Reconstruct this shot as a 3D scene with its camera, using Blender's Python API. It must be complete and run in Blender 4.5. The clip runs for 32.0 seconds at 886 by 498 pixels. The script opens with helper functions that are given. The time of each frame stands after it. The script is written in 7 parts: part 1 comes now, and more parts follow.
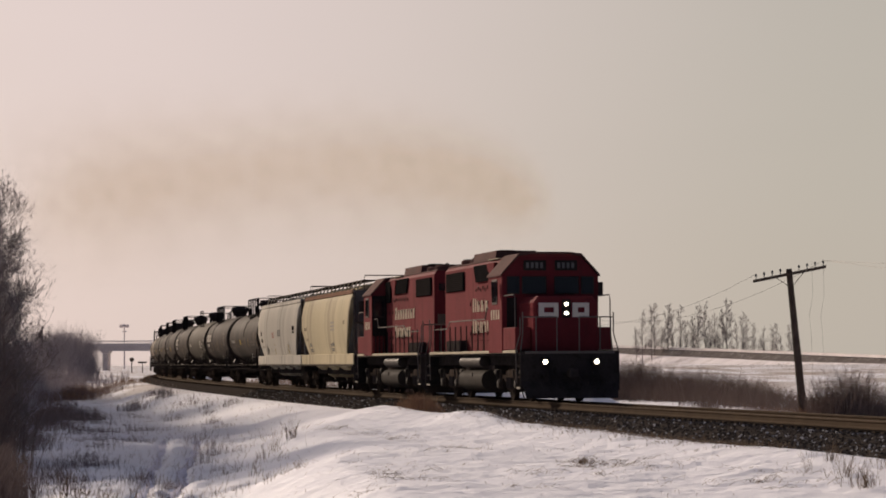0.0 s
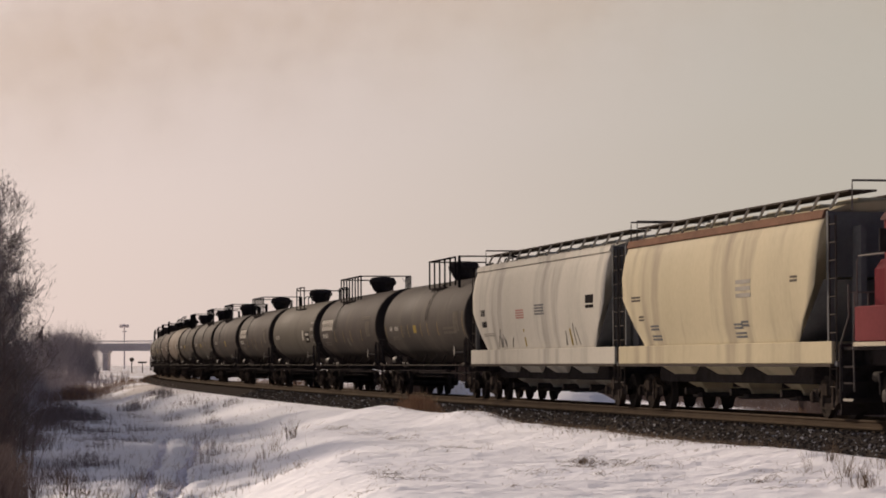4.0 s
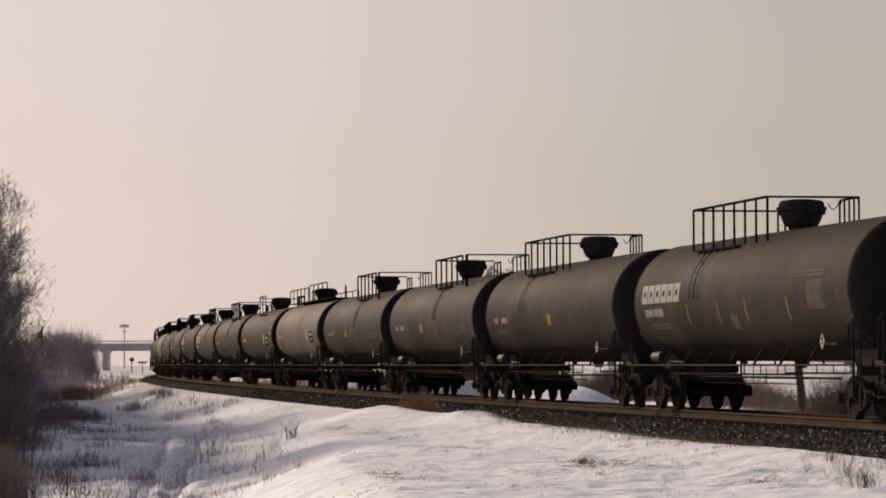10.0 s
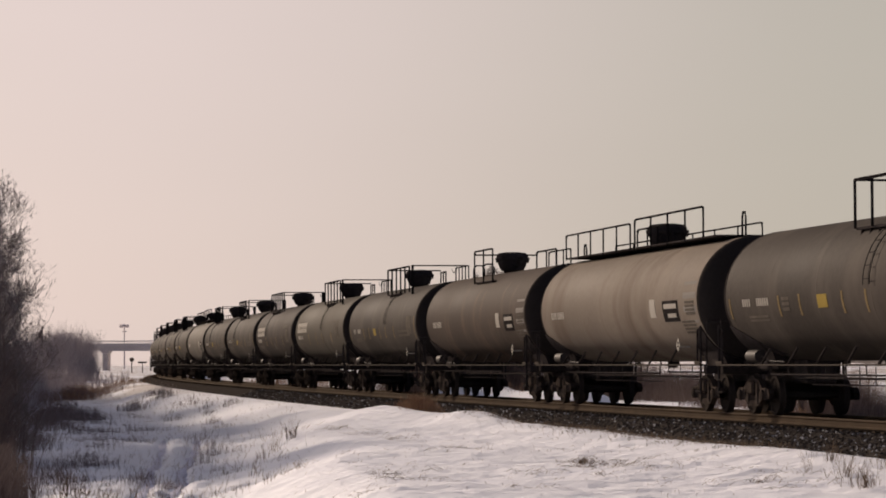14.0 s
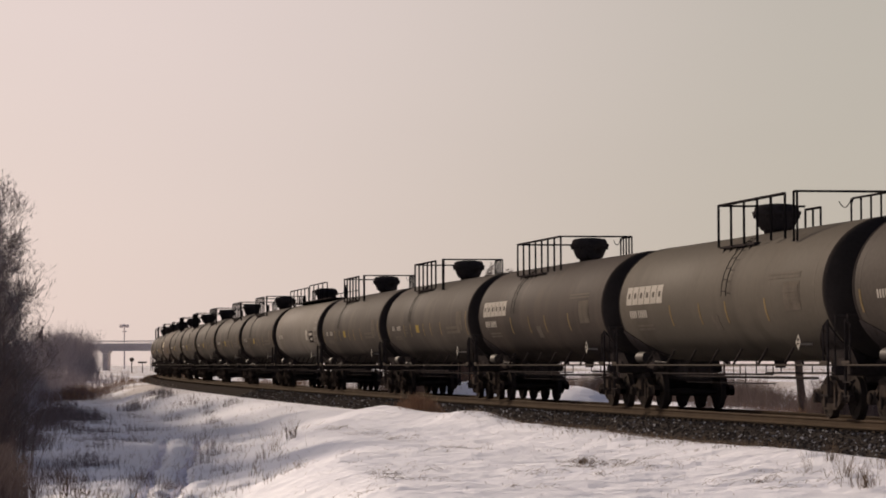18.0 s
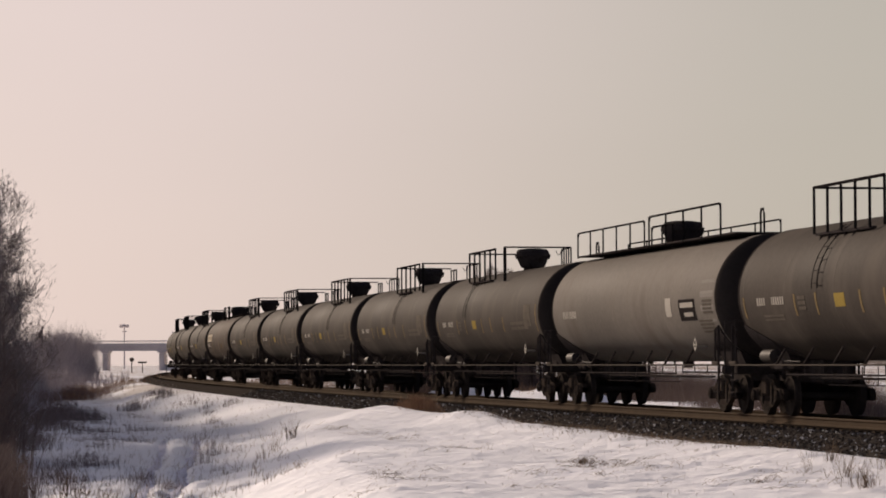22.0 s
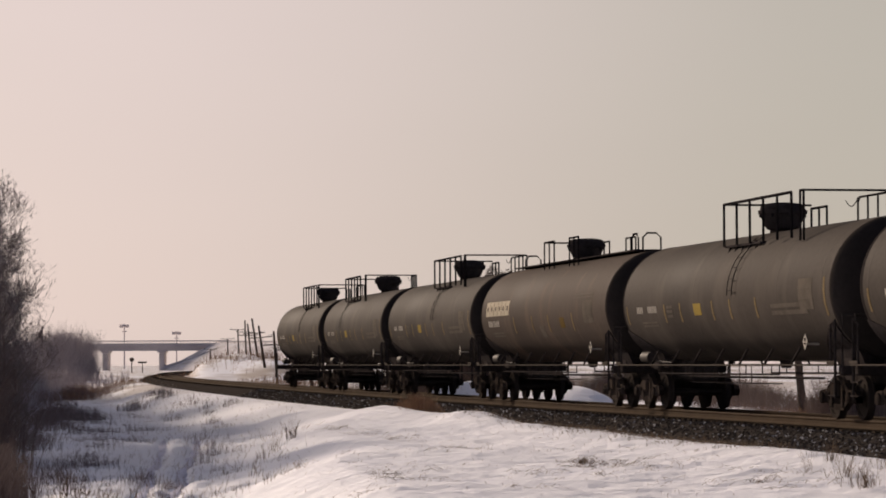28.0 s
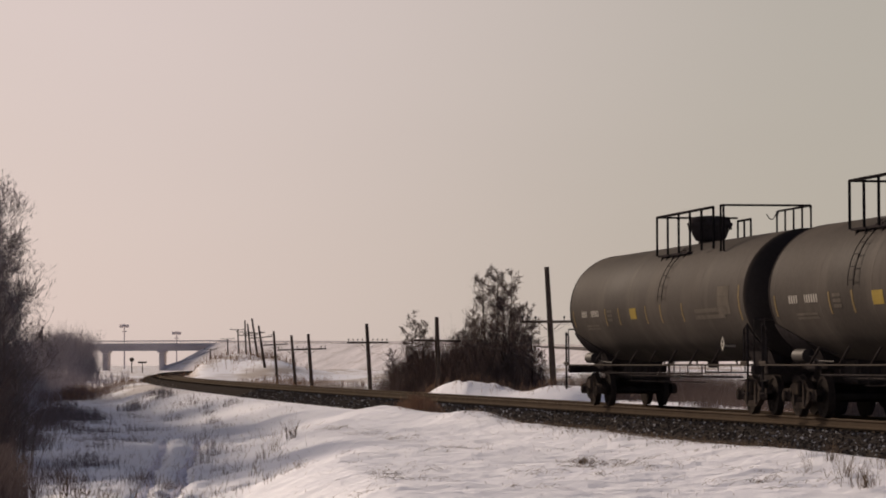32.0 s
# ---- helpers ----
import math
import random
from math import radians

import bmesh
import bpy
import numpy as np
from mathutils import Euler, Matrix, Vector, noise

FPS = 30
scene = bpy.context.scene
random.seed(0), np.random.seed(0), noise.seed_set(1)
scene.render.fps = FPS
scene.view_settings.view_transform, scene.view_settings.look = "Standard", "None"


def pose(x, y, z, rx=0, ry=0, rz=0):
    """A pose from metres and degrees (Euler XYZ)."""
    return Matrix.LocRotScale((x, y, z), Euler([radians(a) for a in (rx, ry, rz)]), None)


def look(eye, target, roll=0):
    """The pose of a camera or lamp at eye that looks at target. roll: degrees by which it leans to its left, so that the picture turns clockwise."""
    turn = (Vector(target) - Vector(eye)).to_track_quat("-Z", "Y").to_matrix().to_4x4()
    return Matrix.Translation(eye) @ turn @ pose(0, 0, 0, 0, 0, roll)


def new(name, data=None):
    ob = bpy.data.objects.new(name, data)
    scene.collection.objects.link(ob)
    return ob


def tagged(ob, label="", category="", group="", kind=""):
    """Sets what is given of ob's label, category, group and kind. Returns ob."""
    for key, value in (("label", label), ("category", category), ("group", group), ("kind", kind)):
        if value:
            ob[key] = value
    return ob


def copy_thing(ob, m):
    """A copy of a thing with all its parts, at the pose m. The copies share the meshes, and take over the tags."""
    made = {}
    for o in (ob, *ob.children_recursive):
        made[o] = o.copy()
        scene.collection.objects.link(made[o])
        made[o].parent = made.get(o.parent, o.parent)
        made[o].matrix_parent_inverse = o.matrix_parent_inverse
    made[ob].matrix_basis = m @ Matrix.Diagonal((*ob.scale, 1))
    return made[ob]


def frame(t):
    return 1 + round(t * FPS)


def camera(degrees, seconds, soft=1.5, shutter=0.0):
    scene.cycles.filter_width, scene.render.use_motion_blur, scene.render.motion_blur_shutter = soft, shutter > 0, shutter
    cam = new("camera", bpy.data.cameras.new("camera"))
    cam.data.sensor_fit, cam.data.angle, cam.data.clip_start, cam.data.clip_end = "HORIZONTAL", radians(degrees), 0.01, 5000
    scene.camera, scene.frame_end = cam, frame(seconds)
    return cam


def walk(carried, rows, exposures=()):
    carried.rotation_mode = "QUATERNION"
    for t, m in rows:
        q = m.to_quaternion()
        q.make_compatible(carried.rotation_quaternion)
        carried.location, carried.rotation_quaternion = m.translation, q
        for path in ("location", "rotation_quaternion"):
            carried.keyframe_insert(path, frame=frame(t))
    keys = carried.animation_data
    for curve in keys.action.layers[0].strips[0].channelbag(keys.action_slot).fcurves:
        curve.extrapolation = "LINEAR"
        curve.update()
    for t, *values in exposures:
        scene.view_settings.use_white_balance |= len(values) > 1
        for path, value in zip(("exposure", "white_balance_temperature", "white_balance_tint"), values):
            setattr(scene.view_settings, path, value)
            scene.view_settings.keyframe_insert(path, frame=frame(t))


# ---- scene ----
cam = camera(16.632, 32.0, soft=1.8)
EYE = Vector((0.0, 0.0, 1.213))
VIEW = look(EYE, EYE + Vector((0.0, math.cos(0.03753), math.sin(0.03753))), -0.24)
walk(cam, [(0.0, VIEW), (32.0, VIEW)], [(0.0, 0.0), (14.0, 0.02), (25.0, 0.04), (29.0, 0.0), (32.0, -0.13)])

# ---- world, sun ----
SUN_AZ, SUN_EL = radians(31), radians(18)    # degrees left of the +y axis, above the horizon
SUN_DIR = Vector((-math.sin(SUN_AZ) * math.cos(SUN_EL), math.cos(SUN_AZ) * math.cos(SUN_EL), math.sin(SUN_EL)))


def make_world():
    w = bpy.data.worlds.new("hazy_winter_sky")
    w.use_nodes = True
    n, l = w.node_tree.nodes, w.node_tree.links
    n.clear()
    out = n.new("ShaderNodeOutputWorld")
    sky = n.new("ShaderNodeTexSky")
    sky.sky_type, sky.sun_disc = "NISHITA", False
    sky.sun_elevation, sky.sun_rotation = SUN_EL, -SUN_AZ
    sky.air_density, sky.dust_density, sky.ozone_density = 1.0, 1.5, 1.0
    b1 = n.new("ShaderNodeBackground")
    b1.inputs["Strength"].default_value = 0.045
    l.new(sky.outputs[0], b1.inputs[0])
    # thin cloud and ice haze: a smooth veil, brightest towards the sun
    tc = n.new("ShaderNodeTexCoord")
    dot = n.new("ShaderNodeVectorMath")
    dot.operation = "DOT_PRODUCT"
    flat = Vector((-0.629, 0.698, 0.16)).normalized()      # middle of the glow
    dot.inputs[1].default_value = flat
    l.new(tc.outputs["Generated"], dot.inputs[0])
    mp = n.new("ShaderNodeMapRange")
    mp.inputs["From Min"].default_value, mp.inputs["From Max"].default_value = -1.0, 1.0
    l.new(dot.outputs["Value"], mp.inputs[0])
    ramp = n.new("ShaderNodeValToRGB")
    ramp.color_ramp.interpolation = "EASE"
    e = ramp.color_ramp.elements
    e[0].position, e[0].color = 0.0, (0.042, 0.052, 0.096, 1)
    e[1].position, e[1].color = 1.0, (1.0, 0.80, 0.765, 1)
    for pos, c in ((0.50, (0.070, 0.083, 0.150, 1)), (0.70, (0.192, 0.205, 0.275, 1)), (0.82, (0.522, 0.470, 0.414, 1)), (0.915, (0.765, 0.632, 0.612, 1))):
        k = e.new(pos)
        k.color = c
    l.new(mp.outputs[0], ramp.inputs[0])
    # faint streaks in the veil
    noi = n.new("ShaderNodeTexNoise")
    noi.inputs["Scale"].default_value, noi.inputs["Detail"].default_value = 3.0, 3.0
    st = n.new("ShaderNodeMapping")
    st.inputs["Scale"].default_value = (1, 1, 4)
    l.new(tc.outputs["Generated"], st.inputs[0])
    l.new(st.outputs[0], noi.inputs["Vector"])
    m2 = n.new("ShaderNodeMapRange")
    m2.inputs["To Min"].default_value, m2.inputs["To Max"].default_value = 0.95, 1.05
    l.new(noi.outputs["Fac"], m2.inputs[0])
    b2 = n.new("ShaderNodeBackground")
    l.new(ramp.outputs[0], b2.inputs[0])
    l.new(m2.outputs[0], b2.inputs["Strength"])
    add = n.new("ShaderNodeMixShader")
    add.inputs[0].default_value = 0.87          # share of the sky that the veil covers
    l.new(b1.outputs[0], add.inputs[1])
    l.new(b2.outputs[0], add.inputs[2])
    l.new(add.outputs[0], out.inputs[0])
    scene.world = w


make_world()
sun_data = bpy.data.lights.new("sun", "SUN")
sun_data.energy, sun_data.angle, sun_data.color = 5.0, radians(3), (1.0, 0.81, 0.65)
sun = new("sun", sun_data)
sun.matrix_world = look(SUN_DIR * 300, (0, 0, 0))


# ---- materials ----
def nodes_of(name):
    m = bpy.data.materials.new(name)
    m.use_nodes = True
    n, l = m.node_tree.nodes, m.node_tree.links
    return m, n, l, n["Principled BSDF"]


def surface(name, base, rough=0.6, metal=0.0, vary=0.18, coarse=0.6, fine=14.0, bump=0.15, dirt=None, dirt_amount=0.0, per_object=0.0, streak=1.0, spec=0.004):
    """A painted, weathered or natural surface: colour with coarse stains and fine grain, dirt in patches, fine relief."""
    m, n, l, b = nodes_of(name)
    tc = n.new("ShaderNodeTexCoord")
    mp = n.new("ShaderNodeMapping")
    mp.inputs["Scale"].default_value = (1, 1, streak)
    l.new(tc.outputs["Object"], mp.inputs[0])
    n1, n2 = n.new("ShaderNodeTexNoise"), n.new("ShaderNodeTexNoise")
    n1.inputs["Scale"].default_value, n1.inputs["Detail"].default_value = coarse, 5.0
    n2.inputs["Scale"].default_value, n2.inputs["Detail"].default_value = fine, 4.0
    l.new(mp.outputs[0], n1.inputs["Vector"])
    l.new(tc.outputs["Object"], n2.inputs["Vector"])
    hsv = n.new("ShaderNodeHueSaturation")
    hsv.inputs["Color"].default_value = (*base, 1)
    add = n.new("ShaderNodeMath")
    add.operation = "MULTIPLY_ADD"
    add.inputs[1].default_value, add.inputs[2].default_value = 0.5, 0.0
    l.new(n2.outputs["Fac"], add.inputs[0])
    l.new(n1.outputs["Fac"], add.inputs[2])
    rng = n.new("ShaderNodeMapRange")
    rng.inputs["From Min"].default_value, rng.inputs["From Max"].default_value = 0.45, 1.05
    rng.inputs["To Min"].default_value, rng.inputs["To Max"].default_value = 1 - vary, 1 + vary
    l.new(add.outputs[0], rng.inputs[0])
    value = rng.outputs[0]
    if per_object:
        oi = n.new("ShaderNodeObjectInfo")
        r2 = n.new("ShaderNodeMapRange")
        r2.inputs["To Min"].default_value, r2.inputs["To Max"].default_value = 1 - per_object, 1 + per_object
        l.new(oi.outputs["Random"], r2.inputs[0])
        mu = n.new("ShaderNodeMath")
        mu.operation = "MULTIPLY"
        l.new(value, mu.inputs[0])
        l.new(r2.outputs[0], mu.inputs[1])
        value = mu.outputs[0]
    l.new(value, hsv.inputs["Value"])
    col = hsv.outputs[0]
    if dirt:
        n3 = n.new("ShaderNodeTexNoise")
        n3.inputs["Scale"].default_value, n3.inputs["Detail"].default_value = coarse * 2.3, 8.0
        l.new(mp.outputs[0], n3.inputs["Vector"])
        r3 = n.new("ShaderNodeMapRange")
        r3.inputs["From Min"].default_value, r3.inputs["From Max"].default_value = 0.62 - 0.3 * dirt_amount, 0.78 - 0.2 * dirt_amount
        l.new(n3.outputs["Fac"], r3.inputs[0])
        mix = n.new("ShaderNodeMix")
        mix.data_type = "RGBA"
        mix.inputs["B"].default_value = (*dirt, 1)
        l.new(r3.outputs[0], mix.inputs["Factor"])
        l.new(col, mix.inputs["A"])
        col = mix.outputs["Result"]
    l.new(col, b.inputs["Base Color"])
    b.inputs["Metallic"].default_value = metal
    b.inputs["Specular IOR Level"].default_value = spec
    rr = n.new("ShaderNodeMapRange")
    rr.inputs["To Min"].default_value, rr.inputs["To Max"].default_value = max(0.05, rough - 0.12), min(1.0, rough + 0.12)
    l.new(n1.outputs["Fac"], rr.inputs[0])
    l.new(rr.outputs[0], b.inputs["Roughness"])
    if bump:
        bp = n.new("ShaderNodeBump")
        bp.inputs["Strength"].default_value, bp.inputs["Distance"].default_value = bump, 0.02
        l.new(n2.outputs["Fac"], bp.inputs["Height"])
        l.new(bp.outputs[0], b.inputs["Normal"])
    return m


def glow(name, colour, strength):
    m, n, l, b = nodes_of(name)
    b.inputs["Base Color"].default_value = (0.8, 0.8, 0.8, 1)
    b.inputs["Emission Color"].default_value = (*colour, 1)
    b.inputs["Emission Strength"].default_value = strength
    return m


def glass_dark(name):
    m, n, l, b = nodes_of(name)
    b.inputs["Base Color"].default_value = (0.012, 0.015, 0.017, 1)
    b.inputs["Roughness"].default_value = 0.07
    return m


def snow_surface():
    """Crusted snow; thin and grassy in streaks on the fields beyond the track and in the far ditch."""
    m, n, l, b = nodes_of("snow")
    tc = n.new("ShaderNodeTexCoord")
    n1, n2, n3, n4 = (n.new("ShaderNodeTexNoise") for _ in range(4))
    for k, sc, de in ((n1, 0.35, 5.0), (n2, 2.6, 7.0), (n3, 13.0, 5.0)):
        k.inputs["Scale"].default_value, k.inputs["Detail"].default_value = sc, de
        l.new(tc.outputs["Object"], k.inputs["Vector"])
    mix = n.new("ShaderNodeMix")
    mix.data_type = "RGBA"
    mix.inputs["A"].default_value, mix.inputs["B"].default_value = (0.78, 0.79, 0.86, 1), (0.90, 0.90, 0.925, 1)
    l.new(n1.outputs["Fac"], mix.inputs["Factor"])
    # dry grass showing through thin snow
    mp = n.new("ShaderNodeMapping")
    mp.inputs["Scale"].default_value = (0.16, 0.035, 1)
    l.new(tc.outputs["Object"], mp.inputs[0])
    n4.inputs["Scale"].default_value, n4.inputs["Detail"].default_value = 1.0, 8.0
    l.new(mp.outputs[0], n4.inputs["Vector"])
    streak = n.new("ShaderNodeMapRange")
    streak.inputs["From Min"].default_value, streak.inputs["From Max"].default_value = 0.40, 0.62
    l.new(n4.outputs["Fac"], streak.inputs[0])
    xyz = n.new("ShaderNodeSeparateXYZ")
    l.new(tc.outputs["Object"], xyz.inputs[0])
    away = n.new("ShaderNodeMapRange")
    away.inputs["From Min"].default_value, away.inputs["From Max"].default_value = 150.0, 260.0
    away.inputs["To Max"].default_value = 0.8
    l.new(xyz.outputs["Y"], away.inputs[0])
    mu = n.new("ShaderNodeMath")
    mu.operation = "MULTIPLY"
    l.new(streak.outputs[0], mu.inputs[0])
    l.new(away.outputs[0], mu.inputs[1])
    grass = n.new("ShaderNodeMix")
    grass.data_type = "RGBA"
    grass.inputs["B"].default_value = (0.36, 0.29, 0.225, 1)
    l.new(mu.outputs[0], grass.inputs["Factor"])
    l.new(mix.outputs["Result"], grass.inputs["A"])
    l.new(grass.outputs["Result"], b.inputs["Base Color"])
    b.inputs["Roughness"].default_value = 0.75
    b.inputs["Specular IOR Level"].default_value = 0.04
    b1, b2 = n.new("ShaderNodeBump"), n.new("ShaderNodeBump")
    b1.inputs["Strength"].default_value, b1.inputs["Distance"].default_value = 0.42, 0.2
    b2.inputs["Strength"].default_value, b2.inputs["Distance"].default_value = 0.38, 0.05
    l.new(n2.outputs["Fac"], b1.inputs["Height"])
    l.new(n3.outputs["Fac"], b2.inputs["Height"])
    l.new(b1.outputs[0], b2.inputs["Normal"])
    l.new(b2.outputs[0], b.inputs["Normal"])
    return m


def island_surface(name, dark, light, rough=0.9, bright=None, share=0.06):
    """Many loose pieces in one mesh: each island its own shade between dark and light; a few take the bright colour."""
    m, n, l, b = nodes_of(name)
    g = n.new("ShaderNodeNewGeometry")
    ramp = n.new("ShaderNodeValToRGB")
    e = ramp.color_ramp.elements
    e[0].color, e[1].color = (*dark, 1), (*light, 1)
    if bright:
        e[1].position = 1 - share - 0.01
        k = e.new(1 - share)
        k.color = (*bright, 1)
    l.new(g.outputs["Random Per Island"], ramp.inputs[0])
    l.new(ramp.outputs[0], b.inputs["Base Color"])
    b.inputs["Roughness"].default_value = rough
    b.inputs["Specular IOR Level"].default_value = 0.02
    return m


SNOW = snow_surface()
M_TANK_DARK = surface("dark_olive_tank_paint", (0.05532, 0.04689, 0.03968), 0.68, 0, 0.26, 0.35, 9, 0.05, (0.08417, 0.07094, 0.05891), 0.32, streak=0.35, spec=0.008)
M_TANK_BLACK = surface("black_brown_tank_paint", (0.04449, 0.03608, 0.03127), 0.68, 0, 0.26, 0.35, 9, 0.05, (0.06735, 0.0529, 0.04329), 0.32, streak=0.35, spec=0.008)
M_TANK_BROWN = surface("sooty_brown_tank_paint", (0.06735, 0.0529, 0.04329), 0.68, 0, 0.2, 0.4, 9, 0.05, (0.1154, 0.08417, 0.06253), 0.2, streak=0.35, spec=0.008)
M_TANK_GREY = surface("faded_grey_tank_paint", (0.1419, 0.1273, 0.1106), 0.68, 0, 0.22, 0.3, 8, 0.05, (0.1178, 0.101, 0.08417), 0.2, streak=0.35, spec=0.008)
M_TANK_PALE = surface("stained_pale_grey_tank_paint", (0.1803, 0.1515, 0.1226), 0.68, 0, 0.18, 0.3, 8, 0.05, (0.1298, 0.1022, 0.07936), 0.35, streak=0.25, spec=0.008)
M_TANK_OLIVE = surface("dusty_olive_tank_paint", (0.08417, 0.07335, 0.05891), 0.68, 0, 0.15, 0.3, 8, 0.05, (0.06614, 0.05652, 0.0457), 0.2, streak=0.3, spec=0.008)
M_BLACK = surface("black_underframe_paint", (0.0409, 0.03552, 0.03445), 0.7, 0, 0.35, 2.0, 18, 0.15, (0.02369, 0.0183, 0.01507), 0.2, spec=0.0)
M_GRILLE = surface("soot_black_grille", (0.013, 0.012, 0.012), 0.7, 0, 0.3, 2.0, 18, 0.1, spec=0.0)
# Soot-black paint; also stands for shade on tank ends and cab rear walls.
M_SOOTSHADE = surface("soot_black_and_shade", (0.0276, 0.02415, 0.023), 0.65, 0, 0.25, 1.0, 12, 0.08, spec=0.0)
M_BOARD = surface("dusty_steel_walkway", (0.06, 0.0496, 0.0416), 0.7, 0, 0.2, 1.5, 14, 0.1)
M_TRUCK = surface("dusty_cast_steel", (0.04594, 0.03748, 0.03264), 0.85, 0, 0.4, 2.5, 16, 0.25, (0.06045, 0.04473, 0.03264), 0.15, per_object=0.3, spec=0.0)
M_WHEEL = surface("wheel_steel", (0.04704, 0.03998, 0.03528), 0.7, 0, 0.25, 2.0, 16, 0.1, spec=0.0)
M_RAILING = surface("black_tube_steel", (0.018, 0.016, 0.016), 0.55, 0, 0.2, 3, 20, 0, spec=0.0)
M_WHITE = surface("faded_white_stencil", (0.36, 0.335, 0.29), 0.65, 0, 0.15, 1.5, 20, 0)
M_DIMWHITE = surface("grimy_white_stencil", (0.10, 0.086, 0.07), 0.7, 0, 0.3, 3.0, 20, 0)
M_YELLOW = surface("faded_yellow_patch", (0.26, 0.19, 0.05), 0.65, 0, 0.15, 2.0, 20, 0)
M_REFLECT = surface("dusty_amber_reflector", (0.17, 0.125, 0.062), 0.65, 0, 0.35, 2.0, 20, 0)
M_DIMYELLOW = surface("dull_yellow_reflector", (0.10, 0.066, 0.02), 0.65, 0, 0.2, 2.0, 20, 0)
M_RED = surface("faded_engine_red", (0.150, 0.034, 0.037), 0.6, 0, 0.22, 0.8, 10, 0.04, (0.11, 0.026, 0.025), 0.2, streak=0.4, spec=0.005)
# Darker copy of the engine red, for end faces that lie in shade.
M_REDSHADE = surface("shaded_engine_red", (0.125, 0.024, 0.029), 0.55, 0, 0.18, 0.8, 10, 0.04, (0.075, 0.022, 0.024), 0.2, streak=0.4, spec=0.002)
M_ENGROOF = surface("sooty_engine_roof", (0.1, 0.055, 0.05), 0.7, 0, 0.25, 1.0, 12, 0.05)
M_STRIPE = surface("pale_frame_stripe", (0.42, 0.37, 0.28), 0.65, 0, 0.2, 1.5, 14, 0)
M_ENGGREY = surface("dusty_grey_steel", (0.048, 0.043, 0.038), 0.7, 0, 0.2, 1.2, 14, 0.05, (0.04, 0.034, 0.028), 0.25)
M_HANDRAIL = surface("worn_handrail_steel", (0.16, 0.14, 0.125), 0.6, 0, 0.15, 3, 20, 0)
M_LETTER = surface("cream_lettering", (0.42, 0.375, 0.29), 0.65, 0, 0.2, 2.5, 22, 0)
M_CREAM = surface("cream_hopper_paint", (0.4576, 0.4004, 0.2728), 0.6, 0, 0.10, 0.35, 7, 0.03, (0.275, 0.2365, 0.176), 0.32, streak=0.12)
M_PALE = surface("off_white_hopper_paint", (0.469, 0.4424, 0.3784), 0.6, 0, 0.10, 0.35, 7, 0.03, (0.286, 0.2665, 0.234), 0.32, streak=0.12)
M_HOPEND = surface("grey_hopper_end", (0.13, 0.13, 0.13), 0.6, 0, 0.2, 0.8, 9, 0.05)
M_RUSTBAND = surface("rusty_roof_band", (0.16, 0.09, 0.06), 0.8, 0, 0.3, 1.5, 14, 0.1)
M_GLASS = glass_dark("cab_glass")
M_LAMP = glow("lit_headlamp", (1.0, 0.88, 0.66), 12.0)
M_RAIL = surface("rail_side_rust", (0.07, 0.0518, 0.0371), 0.9, 0.0, 0.2, 1.2, 20, 0.1)
M_RAILTOP = surface("worn_rail_head", (0.165, 0.1312, 0.1013), 0.6, 0, 0.1, 1.2, 20, 0)
M_TIE = surface("weathered_tie", (0.04, 0.032, 0.0256), 0.9, 0, 0.35, 3.0, 25, 0.3, per_object=0.25, spec=0.0)
M_BALLAST = surface("ballast_bed", (0.0464, 0.04, 0.036), 0.95, 0, 0.4, 6.0, 30, 0.6, spec=0.0)
M_STONES = island_surface("ballast_stones", (0.034, 0.029, 0.026), (0.12, 0.104, 0.092), 0.9, (0.66, 0.64, 0.63), 0.085)
M_POLE = surface("weathered_pole_wood", (0.085, 0.066, 0.055), 0.85, 0, 0.3, 2.0, 20, 0.3, spec=0.0)
M_WOOD = surface("dark_bark", (0.060, 0.046, 0.038), 0.9, 0, 0.3, 4.0, 20, 0.2, spec=0.0)
M_MIDTWIG = island_surface("brown_brush_twigs", (0.11, 0.083, 0.070), (0.25, 0.19, 0.165), 0.95)
M_MARGIN = island_surface("dark_margin_twigs", (0.085, 0.063, 0.053), (0.20, 0.150, 0.128), 0.95)
# Twig colour greyed to carry the haze of distance.
M_HAZETWIG = island_surface("haze_greyed_twigs", (0.165, 0.140, 0.137), (0.32, 0.27, 0.262), 0.95)
M_FADED_GREY = surface("pale_grey_repaint", (0.20, 0.185, 0.165), 0.7, 0, 0.12, 0.8, 10, 0.03)
# Paler still: stronger haze put into the colour of the far brush.
M_FARHAZETWIG = island_surface("haze_paled_twigs", (0.33, 0.295, 0.30), (0.50, 0.45, 0.455), 0.95)
M_REDBRUSH = island_surface("reddish_brush_twigs", (0.14, 0.098, 0.088), (0.29, 0.215, 0.195), 0.95)
M_FADED = surface("faded_spray_paint", (0.30, 0.28, 0.24), 0.7)
M_RESERVOIR = surface("scuffed_grey_steel", (0.052, 0.046, 0.042), 0.6, 0, 0.2, 1.2, 14, 0.05, (0.045, 0.038, 0.032), 0.25, spec=0.02)
M_EMBLEM = surface("white_emblem_paint", (0.66, 0.63, 0.58), 0.6, 0, 0.12, 1.5, 20, 0)
M_PANEL = surface("grimy_data_panel", (0.098, 0.084, 0.068), 0.8, 0, 0.3, 3.0, 20, 0)
M_THINSNOW = surface("thin_snow_on_grass", (0.74, 0.705, 0.71), 0.9, 0, 0.22, 0.12, 1.2, 0.5, (0.56, 0.51, 0.48), 0.3, spec=0.0)
